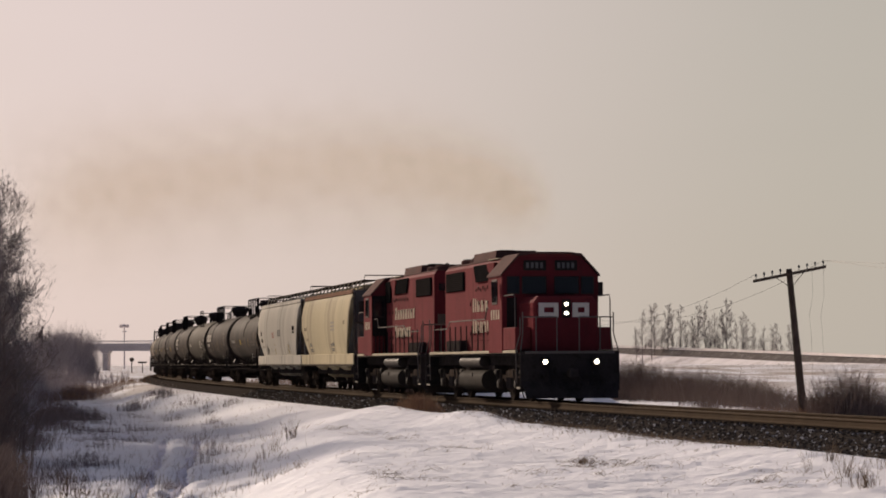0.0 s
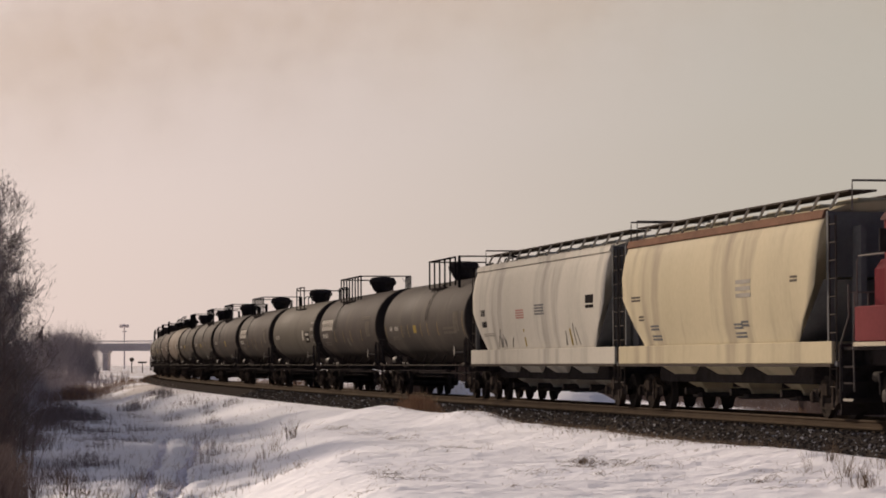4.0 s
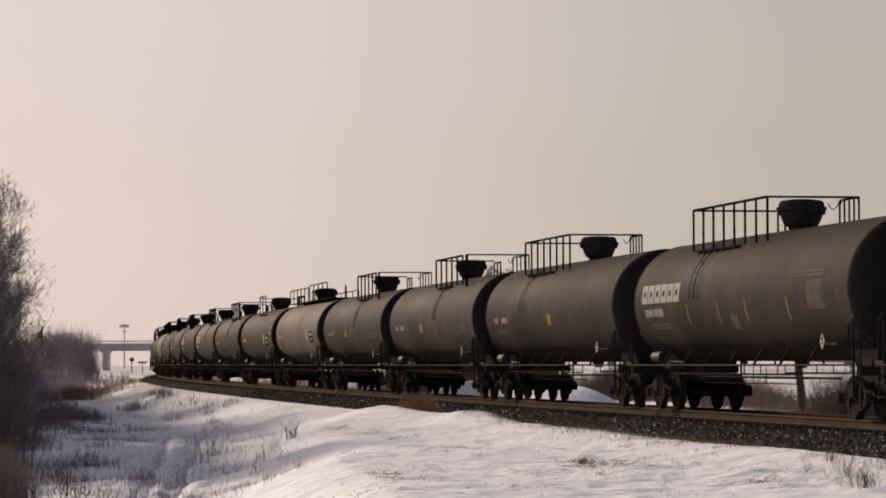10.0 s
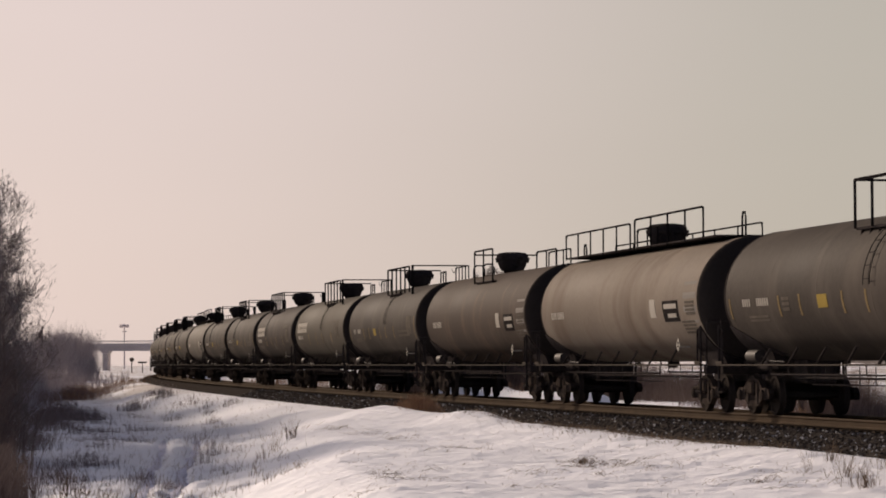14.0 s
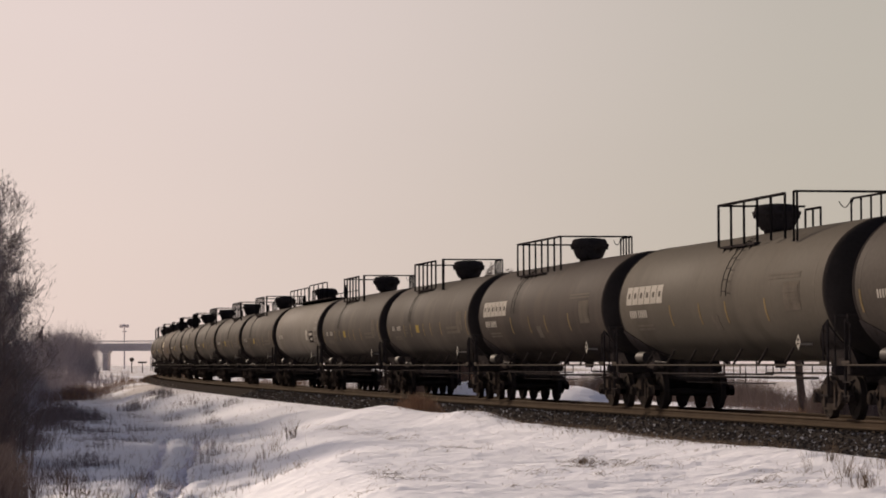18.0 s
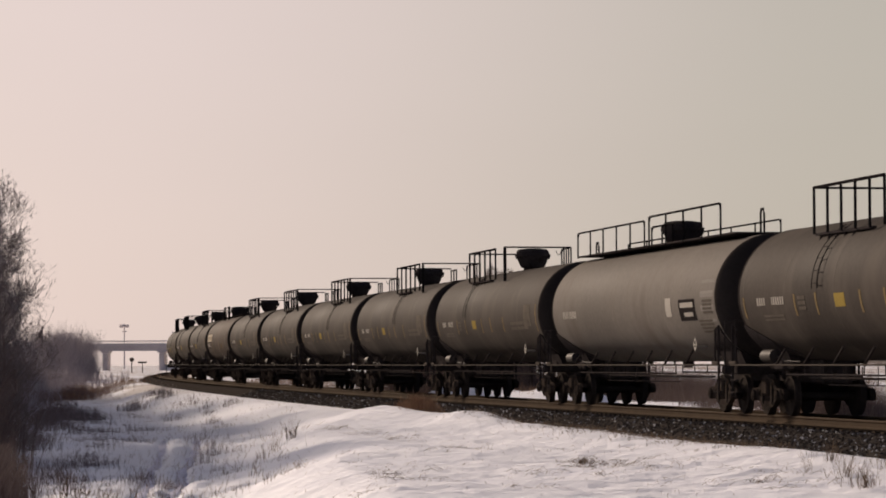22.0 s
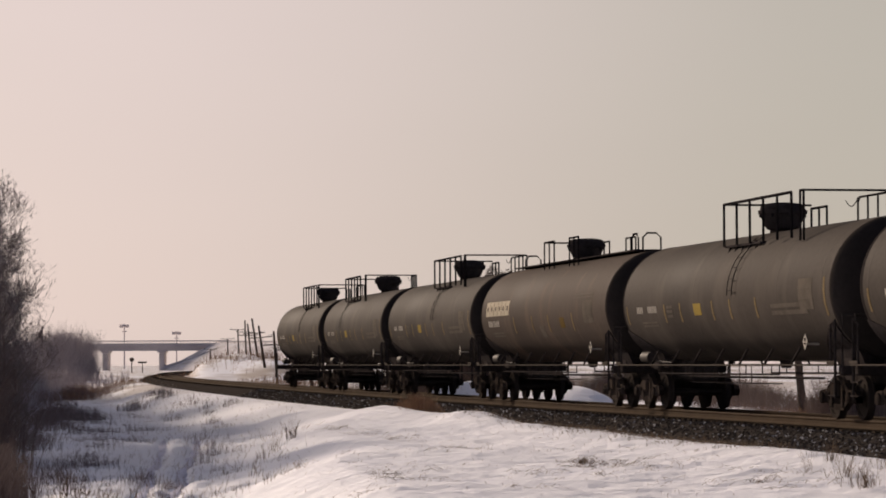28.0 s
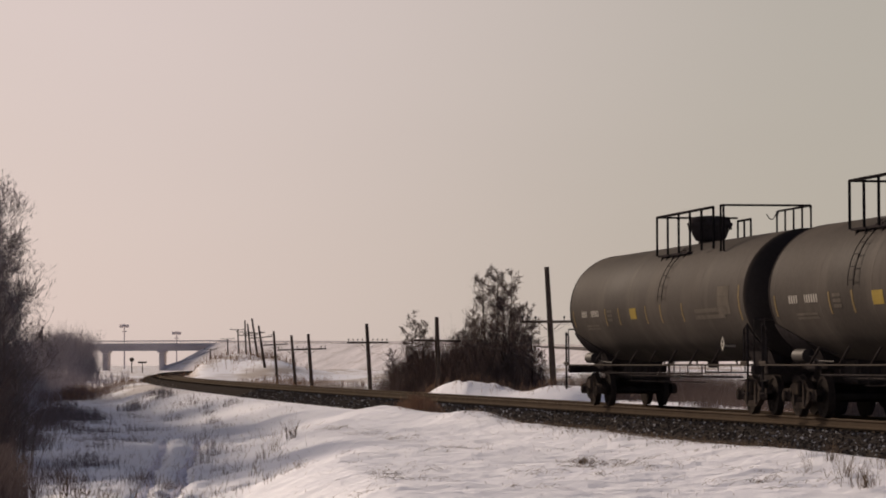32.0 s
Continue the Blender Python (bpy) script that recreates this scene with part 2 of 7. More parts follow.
# Trodden snow, tinted bluish and darker to stand for shade in the dents.
M_TRODDENSHADE = surface("trodden_snow_shade", (0.60, 0.60, 0.70), 0.9, 0, 0.3, 1.5, 9, 0.6, (0.58, 0.57, 0.66), 0.35, spec=0.0)
M_TWIG = island_surface("bare_twigs", (0.085, 0.067, 0.064), (0.18, 0.145, 0.137), 0.9)
M_WEED = island_surface("dry_weeds", (0.10, 0.072, 0.050), (0.26, 0.19, 0.13), 0.9)
M_REDWEED = island_surface("rusty_dry_grass", (0.17, 0.10, 0.064), (0.36, 0.23, 0.145), 0.9)
# Concrete and mast steel are paled to stand for distance haze.
M_CONCRETE = surface("bridge_concrete", (0.72, 0.67, 0.66), 0.85, 0, 0.15, 0.2, 3, 0.1)
M_MAST = surface("galvanised_steel", (0.8, 0.73, 0.72), 0.6, 0.0, 0.1, 0.5, 5, 0)
M_WIRE = surface("line_wire", (0.16, 0.14, 0.13), 0.6, 0.3, 0.1, 1, 10, 0)
M_GLASSPIN = surface("insulator_glass", (0.05, 0.06, 0.06), 0.2, 0, 0.1, 3, 20, 0, spec=0.5)


# ---- mesh building ----
class Shape:
    """Collects vertices and faces of one mesh."""

    def __init__(self):
        self.v, self.f, self.smooth = [], [], False

    def add(self, verts, faces):
        k = len(self.v)
        self.v += [tuple(p) for p in verts]
        self.f += [tuple(i + k for i in q) for q in faces]
        return self

    def box(self, x0, x1, y0, y1, z0, z1, bevel=0.0):
        if bevel <= 0:
            vs = [(x, y, z) for x in (x0, x1) for y in (y0, y1) for z in (z0, z1)]
            return self.add(vs, [(0, 1, 3, 2), (4, 6, 7, 5), (0, 4, 5, 1), (2, 3, 7, 6), (0, 2, 6, 4), (1, 5, 7, 3)])
        b = min(bevel, (x1 - x0) / 2.01, (y1 - y0) / 2.01, (z1 - z0) / 2.01)
        ring = [(x0 + b, y0), (x1 - b, y0), (x1, y0 + b), (x1, y1 - b), (x1 - b, y1), (x0 + b, y1), (x0, y1 - b), (x0, y0 + b)]
        inner = [(min(max(x, x0 + b), x1 - b), min(max(y, y0 + b), y1 - b)) for x, y in ring]
        vs = [(*p, z0) for p in inner] + [(*p, z0 + b) for p in ring] + [(*p, z1 - b) for p in ring] + [(*p, z1) for p in inner]
        fs = [tuple(range(7, -1, -1)), tuple(range(24, 32))]
        for r in range(3):
            for i in range(8):
                j = (i + 1) % 8
                fs.append((r * 8 + i, r * 8 + j, r * 8 + 8 + j, r * 8 + 8 + i))
        return self.add(vs, fs)

    def loft(self, rings, cap=True, closed=True):
        m = len(rings[0])
        vs = [p for r in rings for p in r]
        fs = []
        for a in range(len(rings) - 1):
            for i in range(m if closed else m - 1):
                j = (i + 1) % m
                fs.append((a * m + i, a * m + j, (a + 1) * m + j, (a + 1) * m + i))
        if cap and closed:
            fs.append(tuple(range(m - 1, -1, -1)))
            fs.append(tuple((len(rings) - 1) * m + i for i in range(m)))
        return self.add(vs, fs)

    def tube(self, points, radius, sides=5):
        """A round bar along points; radius may be a list."""
        pts = [Vector(p) for p in points]
        rings = []
        for i, p in enumerate(pts):
            d = (pts[min(i + 1, len(pts) - 1)] - pts[max(i - 1, 0)])
            d = d.normalized() if d.length > 1e-9 else Vector((0, 0, 1))
            u = d.orthogonal().normalized()
            w = d.cross(u)
            r = radius[i] if isinstance(radius, (list, tuple)) else radius
            rings.append([p + (u * math.cos(a) + w * math.sin(a)) * r for a in (2 * math.pi * k / sides for k in range(sides))])
        return self.loft(rings)

    def wisp(self, points, radii):
        """A thin three-sided twig; quick."""
        k, m = len(self.v), len(points)
        v, f = self.v, self.f
        for p, r in zip(points, radii):
            x, y, z = p
            v += ((x + r, y, z), (x - 0.5 * r, y + 0.87 * r, z + 0.3 * r), (x - 0.5 * r, y - 0.87 * r, z - 0.3 * r))
        for i in range(m - 1):
            a = k + 3 * i
            f += ((a, a + 1, a + 4, a + 3), (a + 1, a + 2, a + 5, a + 4), (a + 2, a, a + 3, a + 5))
        return self

    def disc_stack(self, axis, centre, stations, sides=20):
        """A turned body: stations are (offset along axis, radius)."""
        c = Vector(centre)
        rings = []
        for o, r in stations:
            ring = []
            for k in range(sides):
                a = 2 * math.pi * k / sides
                ca, sa = math.cos(a) * r, math.sin(a) * r
                ring.append(c + Vector({"x": (o, ca, sa), "y": (sa, o, ca), "z": (ca, sa, o)}[axis]))
            rings.append(ring)
        return self.loft(rings)

    def mesh(self, name):
        me = bpy.data.meshes.new(name)
        me.from_pydata(self.v, [], self.f)
        if self.smooth:
            me.polygons.foreach_set("use_smooth", [True] * len(me.polygons))
            me.set_sharp_from_angle(angle=radians(40))
        me.update()
        return me


def part(name, shape, material, parent, label="", at=None):
    """One mesh object under a thing or a part; at: its own origin in the parent's space."""
    me = shape.mesh(name) if isinstance(shape, Shape) else shape
    if material and not me.materials:
        me.materials.append(material)
    ob = new(name, me)
    ob.parent = parent
    if at is not None:
        ob.matrix_parent_inverse = Matrix.Translation(at)
    return tagged(ob, label) if label else ob


def thing(name, label, category, m=None, group="", kind=""):
    ob = new(name)
    ob.empty_display_size = 0.2
    if m is not None:
        ob.matrix_world = m
    return tagged(ob, label, category, group, kind)


def solid(name, shape, material, label, category, group="", kind="", m=None):
    me = shape.mesh(name)
    me.materials.append(material)
    ob = new(name, me)
    if m is not None:
        ob.matrix_world = m
    return tagged(ob, label, category, group, kind)


def repaint(ob, material):
    for s in ob.material_slots:
        s.link = "OBJECT"
        s.material = material


# ---- the line of the track ----
HEAD0, BEND0, BEND1 = -0.185556, 0.000219111, 5.194e-7
LINE_S = np.arange(-420.0, 1300.0, 1.0)


def _line():
    s = np.clip(LINE_S, -150, 640)
    phi = HEAD0 + BEND0 * s + BEND1 * s * s / 2
    dx, dy = np.sin(phi), np.cos(phi)
    x = np.concatenate([[0], np.cumsum((dx[1:] + dx[:-1]) / 2)])
    y = np.concatenate([[0], np.cumsum((dy[1:] + dy[:-1]) / 2)])
    k = int(np.searchsorted(LINE_S, 0))
    return x - x[k] + 10.8574, y - y[k] + 54.3027, phi


LINE_X, LINE_Y, LINE_PHI = _line()


def on_line(s, o=0.0, z=0.0):
    """A point s metres away along the track, o metres to the side that faces the camera, z above the rails."""
    x, y, f = (float(np.interp(s, LINE_S, a)) for a in (LINE_X, LINE_Y, LINE_PHI))
    return Vector((x - o * math.cos(f), y + o * math.sin(f), z))


def advance(t):
    """How far the train has gone at t seconds, from its place at 16 s."""
    u = t - 16
    return 17.4053 * u + 0.0480684 * u * u / 2


def car_pose(centre, half, t, turned=False):
    """Pose of a car whose trucks stand half before and behind its centre; x points along its travel."""
    s = centre - advance(t)
    a, b = on_line(s - half), on_line(s + half)
    d = (b - a) if turned else (a - b)
    return Matrix.Translation((a + b) / 2) @ Matrix.Rotation(math.atan2(d.y, d.x), 4, "Z")


MOVING = []          # (thing, centre, half, turned)


def track_offset(x, y):
    """Side distance from the track (positive towards the camera's side) and the distance along it, for arrays of points."""
    s = np.interp(y, LINE_Y, LINE_S)
    for _ in range(3):
        px, py, f = (np.interp(s, LINE_S, a) for a in (LINE_X, LINE_Y, LINE_PHI))
        s = s + (x - px) * np.sin(f) + (y - py) * np.cos(f)
    px, py, f = (np.interp(s, LINE_S, a) for a in (LINE_X, LINE_Y, LINE_PHI))
    return -(x - px) * np.cos(f) + (y - py) * np.sin(f), s


def ease(a, b, v):
    t = np.clip((v - a) / (b - a), 0, 1)
    return t * t * (3 - 2 * t)


def wave(x, y, seed, scale):
    """Smooth random relief for arrays, about -1 to 1."""
    r = np.random.RandomState(seed)
    z = np.zeros_like(x)
    for k in range(7):
        a, ph, w = r.uniform(0, 6.28), r.uniform(0, 6.28), (1 + 0.55 * k) / scale
        z += np.sin((x * math.cos(a) + y * math.sin(a)) * w + ph + 1.3 * np.sin((x * math.sin(a) - y * math.cos(a)) * w * 0.7 + ph * 2)) / (1 + 0.5 * k)
    return z / 3.0


def fbm(x, y, seed, size, octaves=4):
    """Lattice noise for arrays, about -1 to 1; size: the widest lumps in metres."""
    r = np.random.RandomState(seed)
    table = r.uniform(-1, 1, 4096)
    z, amp, total = np.zeros_like(x), 1.0, 0.0
    for k in range(octaves):
        a = 0.6 + 1.1 * k
        px = (x * math.cos(a) - y * math.sin(a)) / size + 17.3 * k
        py = (x * math.sin(a) + y * math.cos(a)) / size + 9.1 * k
        ix, iy = np.floor(px), np.floor(py)
        fx, fy = px - ix, py - iy
        fx, fy = fx * fx * (3 - 2 * fx), fy * fy * (3 - 2 * fy)
        ix, iy = ix.astype(np.int64), iy.astype(np.int64)

        def at(i, j):
            return table[((ix + i) * 1619 + (iy + j) * 31337 + (ix + i) * (iy + j) * 7) % 4096]

        v = (at(0, 0) * (1 - fx) + at(1, 0) * fx) * (1 - fy) + (at(0, 1) * (1 - fx) + at(1, 1) * fx) * fy
        z += amp * v
        total += amp
        amp *= 0.55
        size *= 0.47
    return z / total


def ground_z(x, y):
    x, y = np.asarray(x, float), np.asarray(y, float)
    o, s = track_offset(x, y)
    near = ease(2.0, 2.7, o)
    z = -0.42 - 0.16 * ease(2.0, 2.8, np.abs(o))
    brow = np.interp(y, [0, 40, 64, 86, 112], [19, 14, 10.4, 7.6, 3.4]) + 0.5 * wave(x, y, 5, 6)
    drop = ease(0.0, 1.0, (o - brow) / np.interp(y, [40, 64, 112], [3.0, 3.8, 5.0]))
    far_rise = ease(180, 520, y)
    left = -0.60 + (0.08 * wave(x, y, 1, 5.0) + 0.04 * wave(x, y, 7, 1.2)) * ease(2.8, 4.5, o) + 0.14 * np.exp(-((o - 4.6) / 1.4) ** 2) * ease(20, 60, y) * (1 - ease(100, 112, y))
    left = left + 0.28 * np.exp(-((x + 1.8) / 1.7) ** 2 - ((y - 97) / 8) ** 2) + 0.29 * np.exp(-((x - 0.95) / 1.15) ** 2 - ((y - 86) / 6) ** 2) + 0.10 * np.exp(-((x - 3.2) / 1.6) ** 2 - ((y - 75) / 7) ** 2)
    crust = ease(2.9, 4.2, o) * (1 - ease(120, 220, y))
    left = left + crust * (0.07 * fbm(x, y, 31, 2.4, 4) + 0.044 * fbm(x, y * 0.8, 32, 0.6, 3))
    left = left * (1 - drop) + (0.20 * fbm(x, y, 33, 3.2, 5) + 0.09 * fbm(x, y, 34, 0.7, 3)) * drop + (-1.62 + 0.5 * far_rise + 0.09 * wave(x, y, 2, 9) + 0.07 * wave(x, y, 3, 2.5) + 0.06 * wave(x, y, 8, 0.9)) * drop
    z = np.where(o > 2.0, z * (1 - near) + left * near, z)
    q = -o
    off = ease(2.2, 5.0, q)
    ditch = -0.75 - 0.35 * ease(5, 9, q) + 0.08 * wave(x, y, 4, 7)
    bank = (1.25 + 0.28 * wave(x, y, 11, 1.1) + 0.12 * wave(x, y, 13, 0.4)) * np.exp(-((x - 1.3) / 3.2) ** 2 - ((y - 141) / 6) ** 2) + (1.15 + 0.3 * wave(x, y, 12, 1.4)) * np.exp(-((x - 5.6) / 2.4) ** 2 - ((y - 134) / 5) ** 2)
    rise = ease(14, 60, q) * 0.5 + np.clip(y - 200, 0, 1400) * 0.0022 * ease(15, 60, q)
    knoll = 2.7 * np.exp(-((x + 29) / 7.0) ** 2 - ((y - 425) / 45) ** 2) + 2.0 * np.exp(-((x + 21) / 6) ** 2 - ((y - 395) / 30) ** 2) + 1.5 * np.exp(-((x + 40) / 5) ** 2 - ((y - 560) / 60) ** 2)
    knoll = knoll * (1 + 0.4 * wave(x, y, 21, 3.0))
    right = ditch + bank + knoll + rise + 0.5 * ease(18, 26, q) * ease(330, 430, y) * (1 - ease(520, 640, y))
    return np.where(o < -2.0, z * (1 - off) + right * off, z)


def height(x, y):
    return float(ground_z(np.array([x]), np.array([y]))[0])


# ---- ground and track ----
TRAILS = (((-10.4, 114), (-9.3, 100), (-8.0, 84), (-6.3, 62), (-4.8, 46)), ((-9.0, 112), (-8.2, 100), (-7.2, 85), (-5.6, 62), (-4.3, 47)))


def trail_dent(x, y):
    """Two trodden trails in the low snow."""
    z = np.zeros_like(x)
    for line in TRAILS:
        ys, xs = np.array([p[1] for p in line][::-1]), np.array([p[0] for p in line][::-1])
        c = np.interp(y, ys, xs) + 0.05 * np.sin(y * 0.45)
        inside = ease(46, 50, y) * (1 - ease(104, 114, y))
        step = 0.9 + 0.1 * np.sin(y * 7.5)
        z -= 0.17 * np.exp(-((x - c) / 0.24) ** 2) * inside * step
    return z


def build_ground():
    ys = np.concatenate([np.arange(-120, 36, 6.0), np.arange(36, 84, 0.21), np.arange(84, 120, 0.34), np.arange(120, 260, 1.6), np.arange(260, 640, 6.0), np.geomspace(640, 4200, 34)])
    us = np.concatenate([-np.geomspace(30, 0.19, 26), np.linspace(-0.175, 0.175, 380), np.geomspace(0.19, 30, 26)])
    U, Y = np.meshgrid(us, ys)
    X = U * np.clip(Y, 36, None)
    X = np.clip(X, -4000, 4000)
    Z = ground_z(X, Y) + trail_dent(X, Y)
    nr, nc = X.shape
    idx = np.arange(nr * nc).reshape(nr, nc)
    faces = np.stack([idx[:-1, :-1], idx[:-1, 1:], idx[1:, 1:], idx[1:, :-1]], -1).reshape(-1, 4)
    me = bpy.data.meshes.new("ground")
    me.from_pydata(np.stack([X, Y, Z], -1).reshape(-1, 3).tolist(), [], faces.tolist())
    me.polygons.foreach_set("use_smooth", [True] * len(me.polygons))
    me.materials.append(SNOW)
    return tagged(new("ground", me), "uneven trodden winter snow over a ditch and fields", "ground", kind="structure")


build_ground()


def build_trails():
    """Trodden strips in the bottom of the two trails, tinted for the shade in them."""
    for n, line in enumerate(TRAILS):
        ys = np.arange(58, 110, 0.4)
        yk, xk = np.array([p[1] for p in line][::-1]), np.array([p[0] for p in line][::-1])
        c = np.interp(ys, yk, xk) + 0.05 * np.sin(ys * 0.45)
        w = 0.14 + 0.04 * np.sin(ys * 5.1 + n) + 0.05 * np.sin(ys * 11.7)
        cols = []
        for f in (-1, -0.4, 0.4, 1):
            x = c + f * w
            cols.append(np.stack([x, ys, ground_z(x, ys) + trail_dent(x, ys) + 0.05 - 0.07 * (abs(f) > 0.9)], -1))
        sh = Shape()
        sh.loft([[tuple(col[i]) for col in cols] for i in range(len(ys))], closed=False, cap=False)
        sh.smooth = True
        solid("footprint_trail", sh, M_TRODDENSHADE, "trodden footprint trail through the low snow, tinted for its shade", "trail", "trails in the snow", "structure")


build_trails()


def sweep(profile, s_values, centre=0.0):
    """A closed profile of (o, z) drawn along the track."""
    sh = Shape()
    rings = []
    for s in s_values:
        rings.append([on_line(s, centre + o, z) for o, z in profile])
    return sh.loft(rings)


TRACK = thing("track", "single rail track on dark ballast with weathered ties", "railway track", kind="structure")
RUN = list(np.arange(-140, 120, 2.0)) + list(np.arange(120, 700, 5.0))
RAIL_PROFILE = [(-0.075, -0.178), (0.075, -0.178), (0.075, -0.16), (0.012, -0.13), (0.012, -0.05), (0.036, -0.035), (0.036, -0.006), (0.028, 0.0), (-0.028, 0.0), (-0.036, -0.006), (-0.036, -0.035), (-0.012, -0.05), (-0.012, -0.13), (-0.075, -0.16)]


def build_track():
    bed = sweep([(-2.75, -0.75), (-2.65, -0.60), (-1.75, -0.24), (1.75, -0.24), (2.65, -0.60), (2.75, -0.75)], RUN)
    part("ballast_bed", bed, M_BALLAST, TRACK)
    for c in (0.7525, -0.7525):
        part("rail", sweep(RAIL_PROFILE, RUN, c), M_RAIL, TRACK, "rust-brown steel rail with a bright worn head")
        top = sweep([(-0.027, 0.0), (0.027, 0.0), (0.027, 0.004), (-0.027, 0.004)], RUN, c)
        part("rail_head", top, M_RAILTOP, TRACK)


build_track()


def on_ground(u, d, sink=0.0):
    """The ground point at the bearing u (sideways per metre ahead) and d metres ahead."""
    return Vector((u * d, d, height(u * d, d) - sink))


# ---- rolling stock: shared pieces ----
def wheelset_mesh(r, half_axle=0.98):
    sh = Shape()
    sh.smooth = True
    for sgn in (1, -1):
        st = [(0.68, r * 0.3), (0.68, r + 0.028), (0.71, r + 0.028), (0.715, r), (0.82, r - 0.008), (0.82, r * 0.84), (0.79, r * 0.78), (0.785, r * 0.36), (0.83, r * 0.30), (0.83, 0.10)]
        sh.disc_stack("y", (0, 0, 0), [(sgn * o, q) for o, q in st], 24)
        # worn spokes of grease round the hub, so that the turning shows
        for k in range(3):
            a = 2.1 * k
            c = Vector((math.cos(a) * r * 0.55, sgn * 0.797, math.sin(a) * r * 0.55))
            sh.disc_stack("y", c, [(-0.008, 0.05), (0.008, 0.045)], 8)
    sh.disc_stack("y", (0, 0, 0), [(-half_axle, 0.075), (half_axle, 0.075)], 12)
    return sh.mesh("wheelset")


FREIGHT_R, ENGINE_R = 0.457, 0.508
ME_WHEELS = wheelset_mesh(FREIGHT_R)
ME_ENGINE_WHEELS = wheelset_mesh(ENGINE_R)
for _m in (ME_WHEELS, ME_ENGINE_WHEELS):
    _m.materials.append(M_WHEEL)


def side_frame_mesh():
    """Cast three-piece freight side frame with its two openings and bearing adapters."""
    sh = Shape()
    for sgn in (1,):
        y0, y1 = 0.93, 1.06
        outline_top = [(-1.25, 0.50), (-1.18, 0.60), (-0.72, 0.62), (-0.42, 0.82), (0.42, 0.82), (0.72, 0.62), (1.18, 0.60), (1.25, 0.50)]
        outline_low = [(-1.25, 0.36), (-1.02, 0.42), (-0.80, 0.42), (-0.38, 0.20), (0.38, 0.20), (0.80, 0.42), (1.02, 0.42), (1.25, 0.36)]
        # upper chord, lower chord, columns
        sh.loft([[(x, y, z) for x, z in outline_top] + [(x, y, z - 0.15) for x, z in outline_top[::-1]] for y in (y0, y1)])
        sh.loft([[(x, y, z + 0.13) for x, z in outline_low] + [(x, y, z) for x, z in outline_low[::-1]] for y in (y0, y1)])
        for x in (-0.36, 0.36):
            sh.box(x - 0.07, x + 0.07, y0, y1 + 0.03, 0.25, 0.75, 0.02)
        for x in (-0.889, 0.889):
            sh.box(x - 0.19, x + 0.19, y0 - 0.02, y1 + 0.03, 0.34, 0.62, 0.03)
            sh.disc_stack("y", (x, 0, 0.457), [(y1, 0.13), (y1 + 0.08, 0.12), (y1 + 0.10, 0.06)], 12)
        for k in range(4):
            sh.disc_stack("z", (-0.21 + 0.14 * k, (y0 + y1) / 2, 0.33), [(0, 0.06), (0.28, 0.06)], 8)
    return sh.mesh("side_frame")


ME_SIDE = side_frame_mesh()
ME_SIDE.materials.append(M_TRUCK)


def freight_truck(car, x):
    """A two-axle truck under a car, centred at x: thing > truck > side frames, bolster, wheelsets."""
    body = Shape()
    body.box(-0.22, 0.22, -1.15, 1.15, 0.45, 0.78, 0.05)
    body.disc_stack("z", (0, 0, 0.78), [(0, 0.3), (0.10, 0.3)], 16)
    for sx in (-1, 1):
        body.box(sx * 0.40 - 0.05, sx * 0.40 + 0.05, -0.75, 0.75, 0.33, 0.45, 0.02)
    tr = part("truck", body, M_TRUCK, car, "dusty cast-steel two-axle truck")
    tr.matrix_parent_inverse = Matrix.Translation((x, 0, 0))
    for rz in (0, 180):
        f = part("side_frame", ME_SIDE, None, tr)
        f.matrix_parent_inverse = pose(0, 0, 0, 0, 0, rz)
    for ax in (-0.889, 0.889):
        w = part("wheelset", ME_WHEELS, None, tr, at=(ax, 0, FREIGHT_R))
        w["roll"] = "freight"
    return tr


def coupler(car, x, sgn, z=0.87):
    sh = Shape()
    sh.box(min(0, sgn * 0.55), max(0, sgn * 0.55), -0.10, 0.10, -0.10, 0.10, 0.02)
    sh.box(min(sgn * 0.5, sgn * 0.78), max(sgn * 0.5, sgn * 0.78), -0.16, 0.13, -0.15, 0.15, 0.05)
    sh.tube([(sgn * 0.1, 0.3, -0.1), (sgn * 0.5, 0.28, -0.35), (sgn * 0.85, 0.12, -0.25)], 0.025, 6)
    part("coupler", sh, M_BLACK, car, at=(x, 0, z))


def stencil(car, x, z, w, h, material, side=-1, radius=None, centre_z=2.72, off=0.006, name="stencil", rows=1):
    """A patch or line of marks on a tank's flank, bent to its curve; side -1 faces the camera."""
    sh = Shape()
    n = 3
    rr = (radius or 1.5) + off
    for r in range(rows):
        zz0, zz1 = z + h * r / rows, z + h * (r + (0.62 if rows > 1 else 1)) / rows
        rings = []
        for k in range(n + 1):
            zc = zz0 + (zz1 - zz0) * k / n
            y = side * math.sqrt(max(0.05, rr * rr - (zc - centre_z) ** 2))
            rings.append([(x, y, zc), (x + w, y, zc)])
        for k in range(n):
            a, b, c, d = rings[k][0], rings[k][1], rings[k + 1][1], rings[k + 1][0]
            inner = [(p[0], p[1] - side * 0.004, p[2]) for p in (a, b, c, d)]
            sh.add([a, b, c, d] + inner, [(0, 1, 2, 3), (7, 6, 5, 4), (0, 4, 5, 1), (2, 6, 7, 3), (1, 5, 6, 2), (3, 7, 4, 0)])
    ob = part(name, sh, material, car)
    return tagged(ob, kind="stuff") if rows > 1 else ob


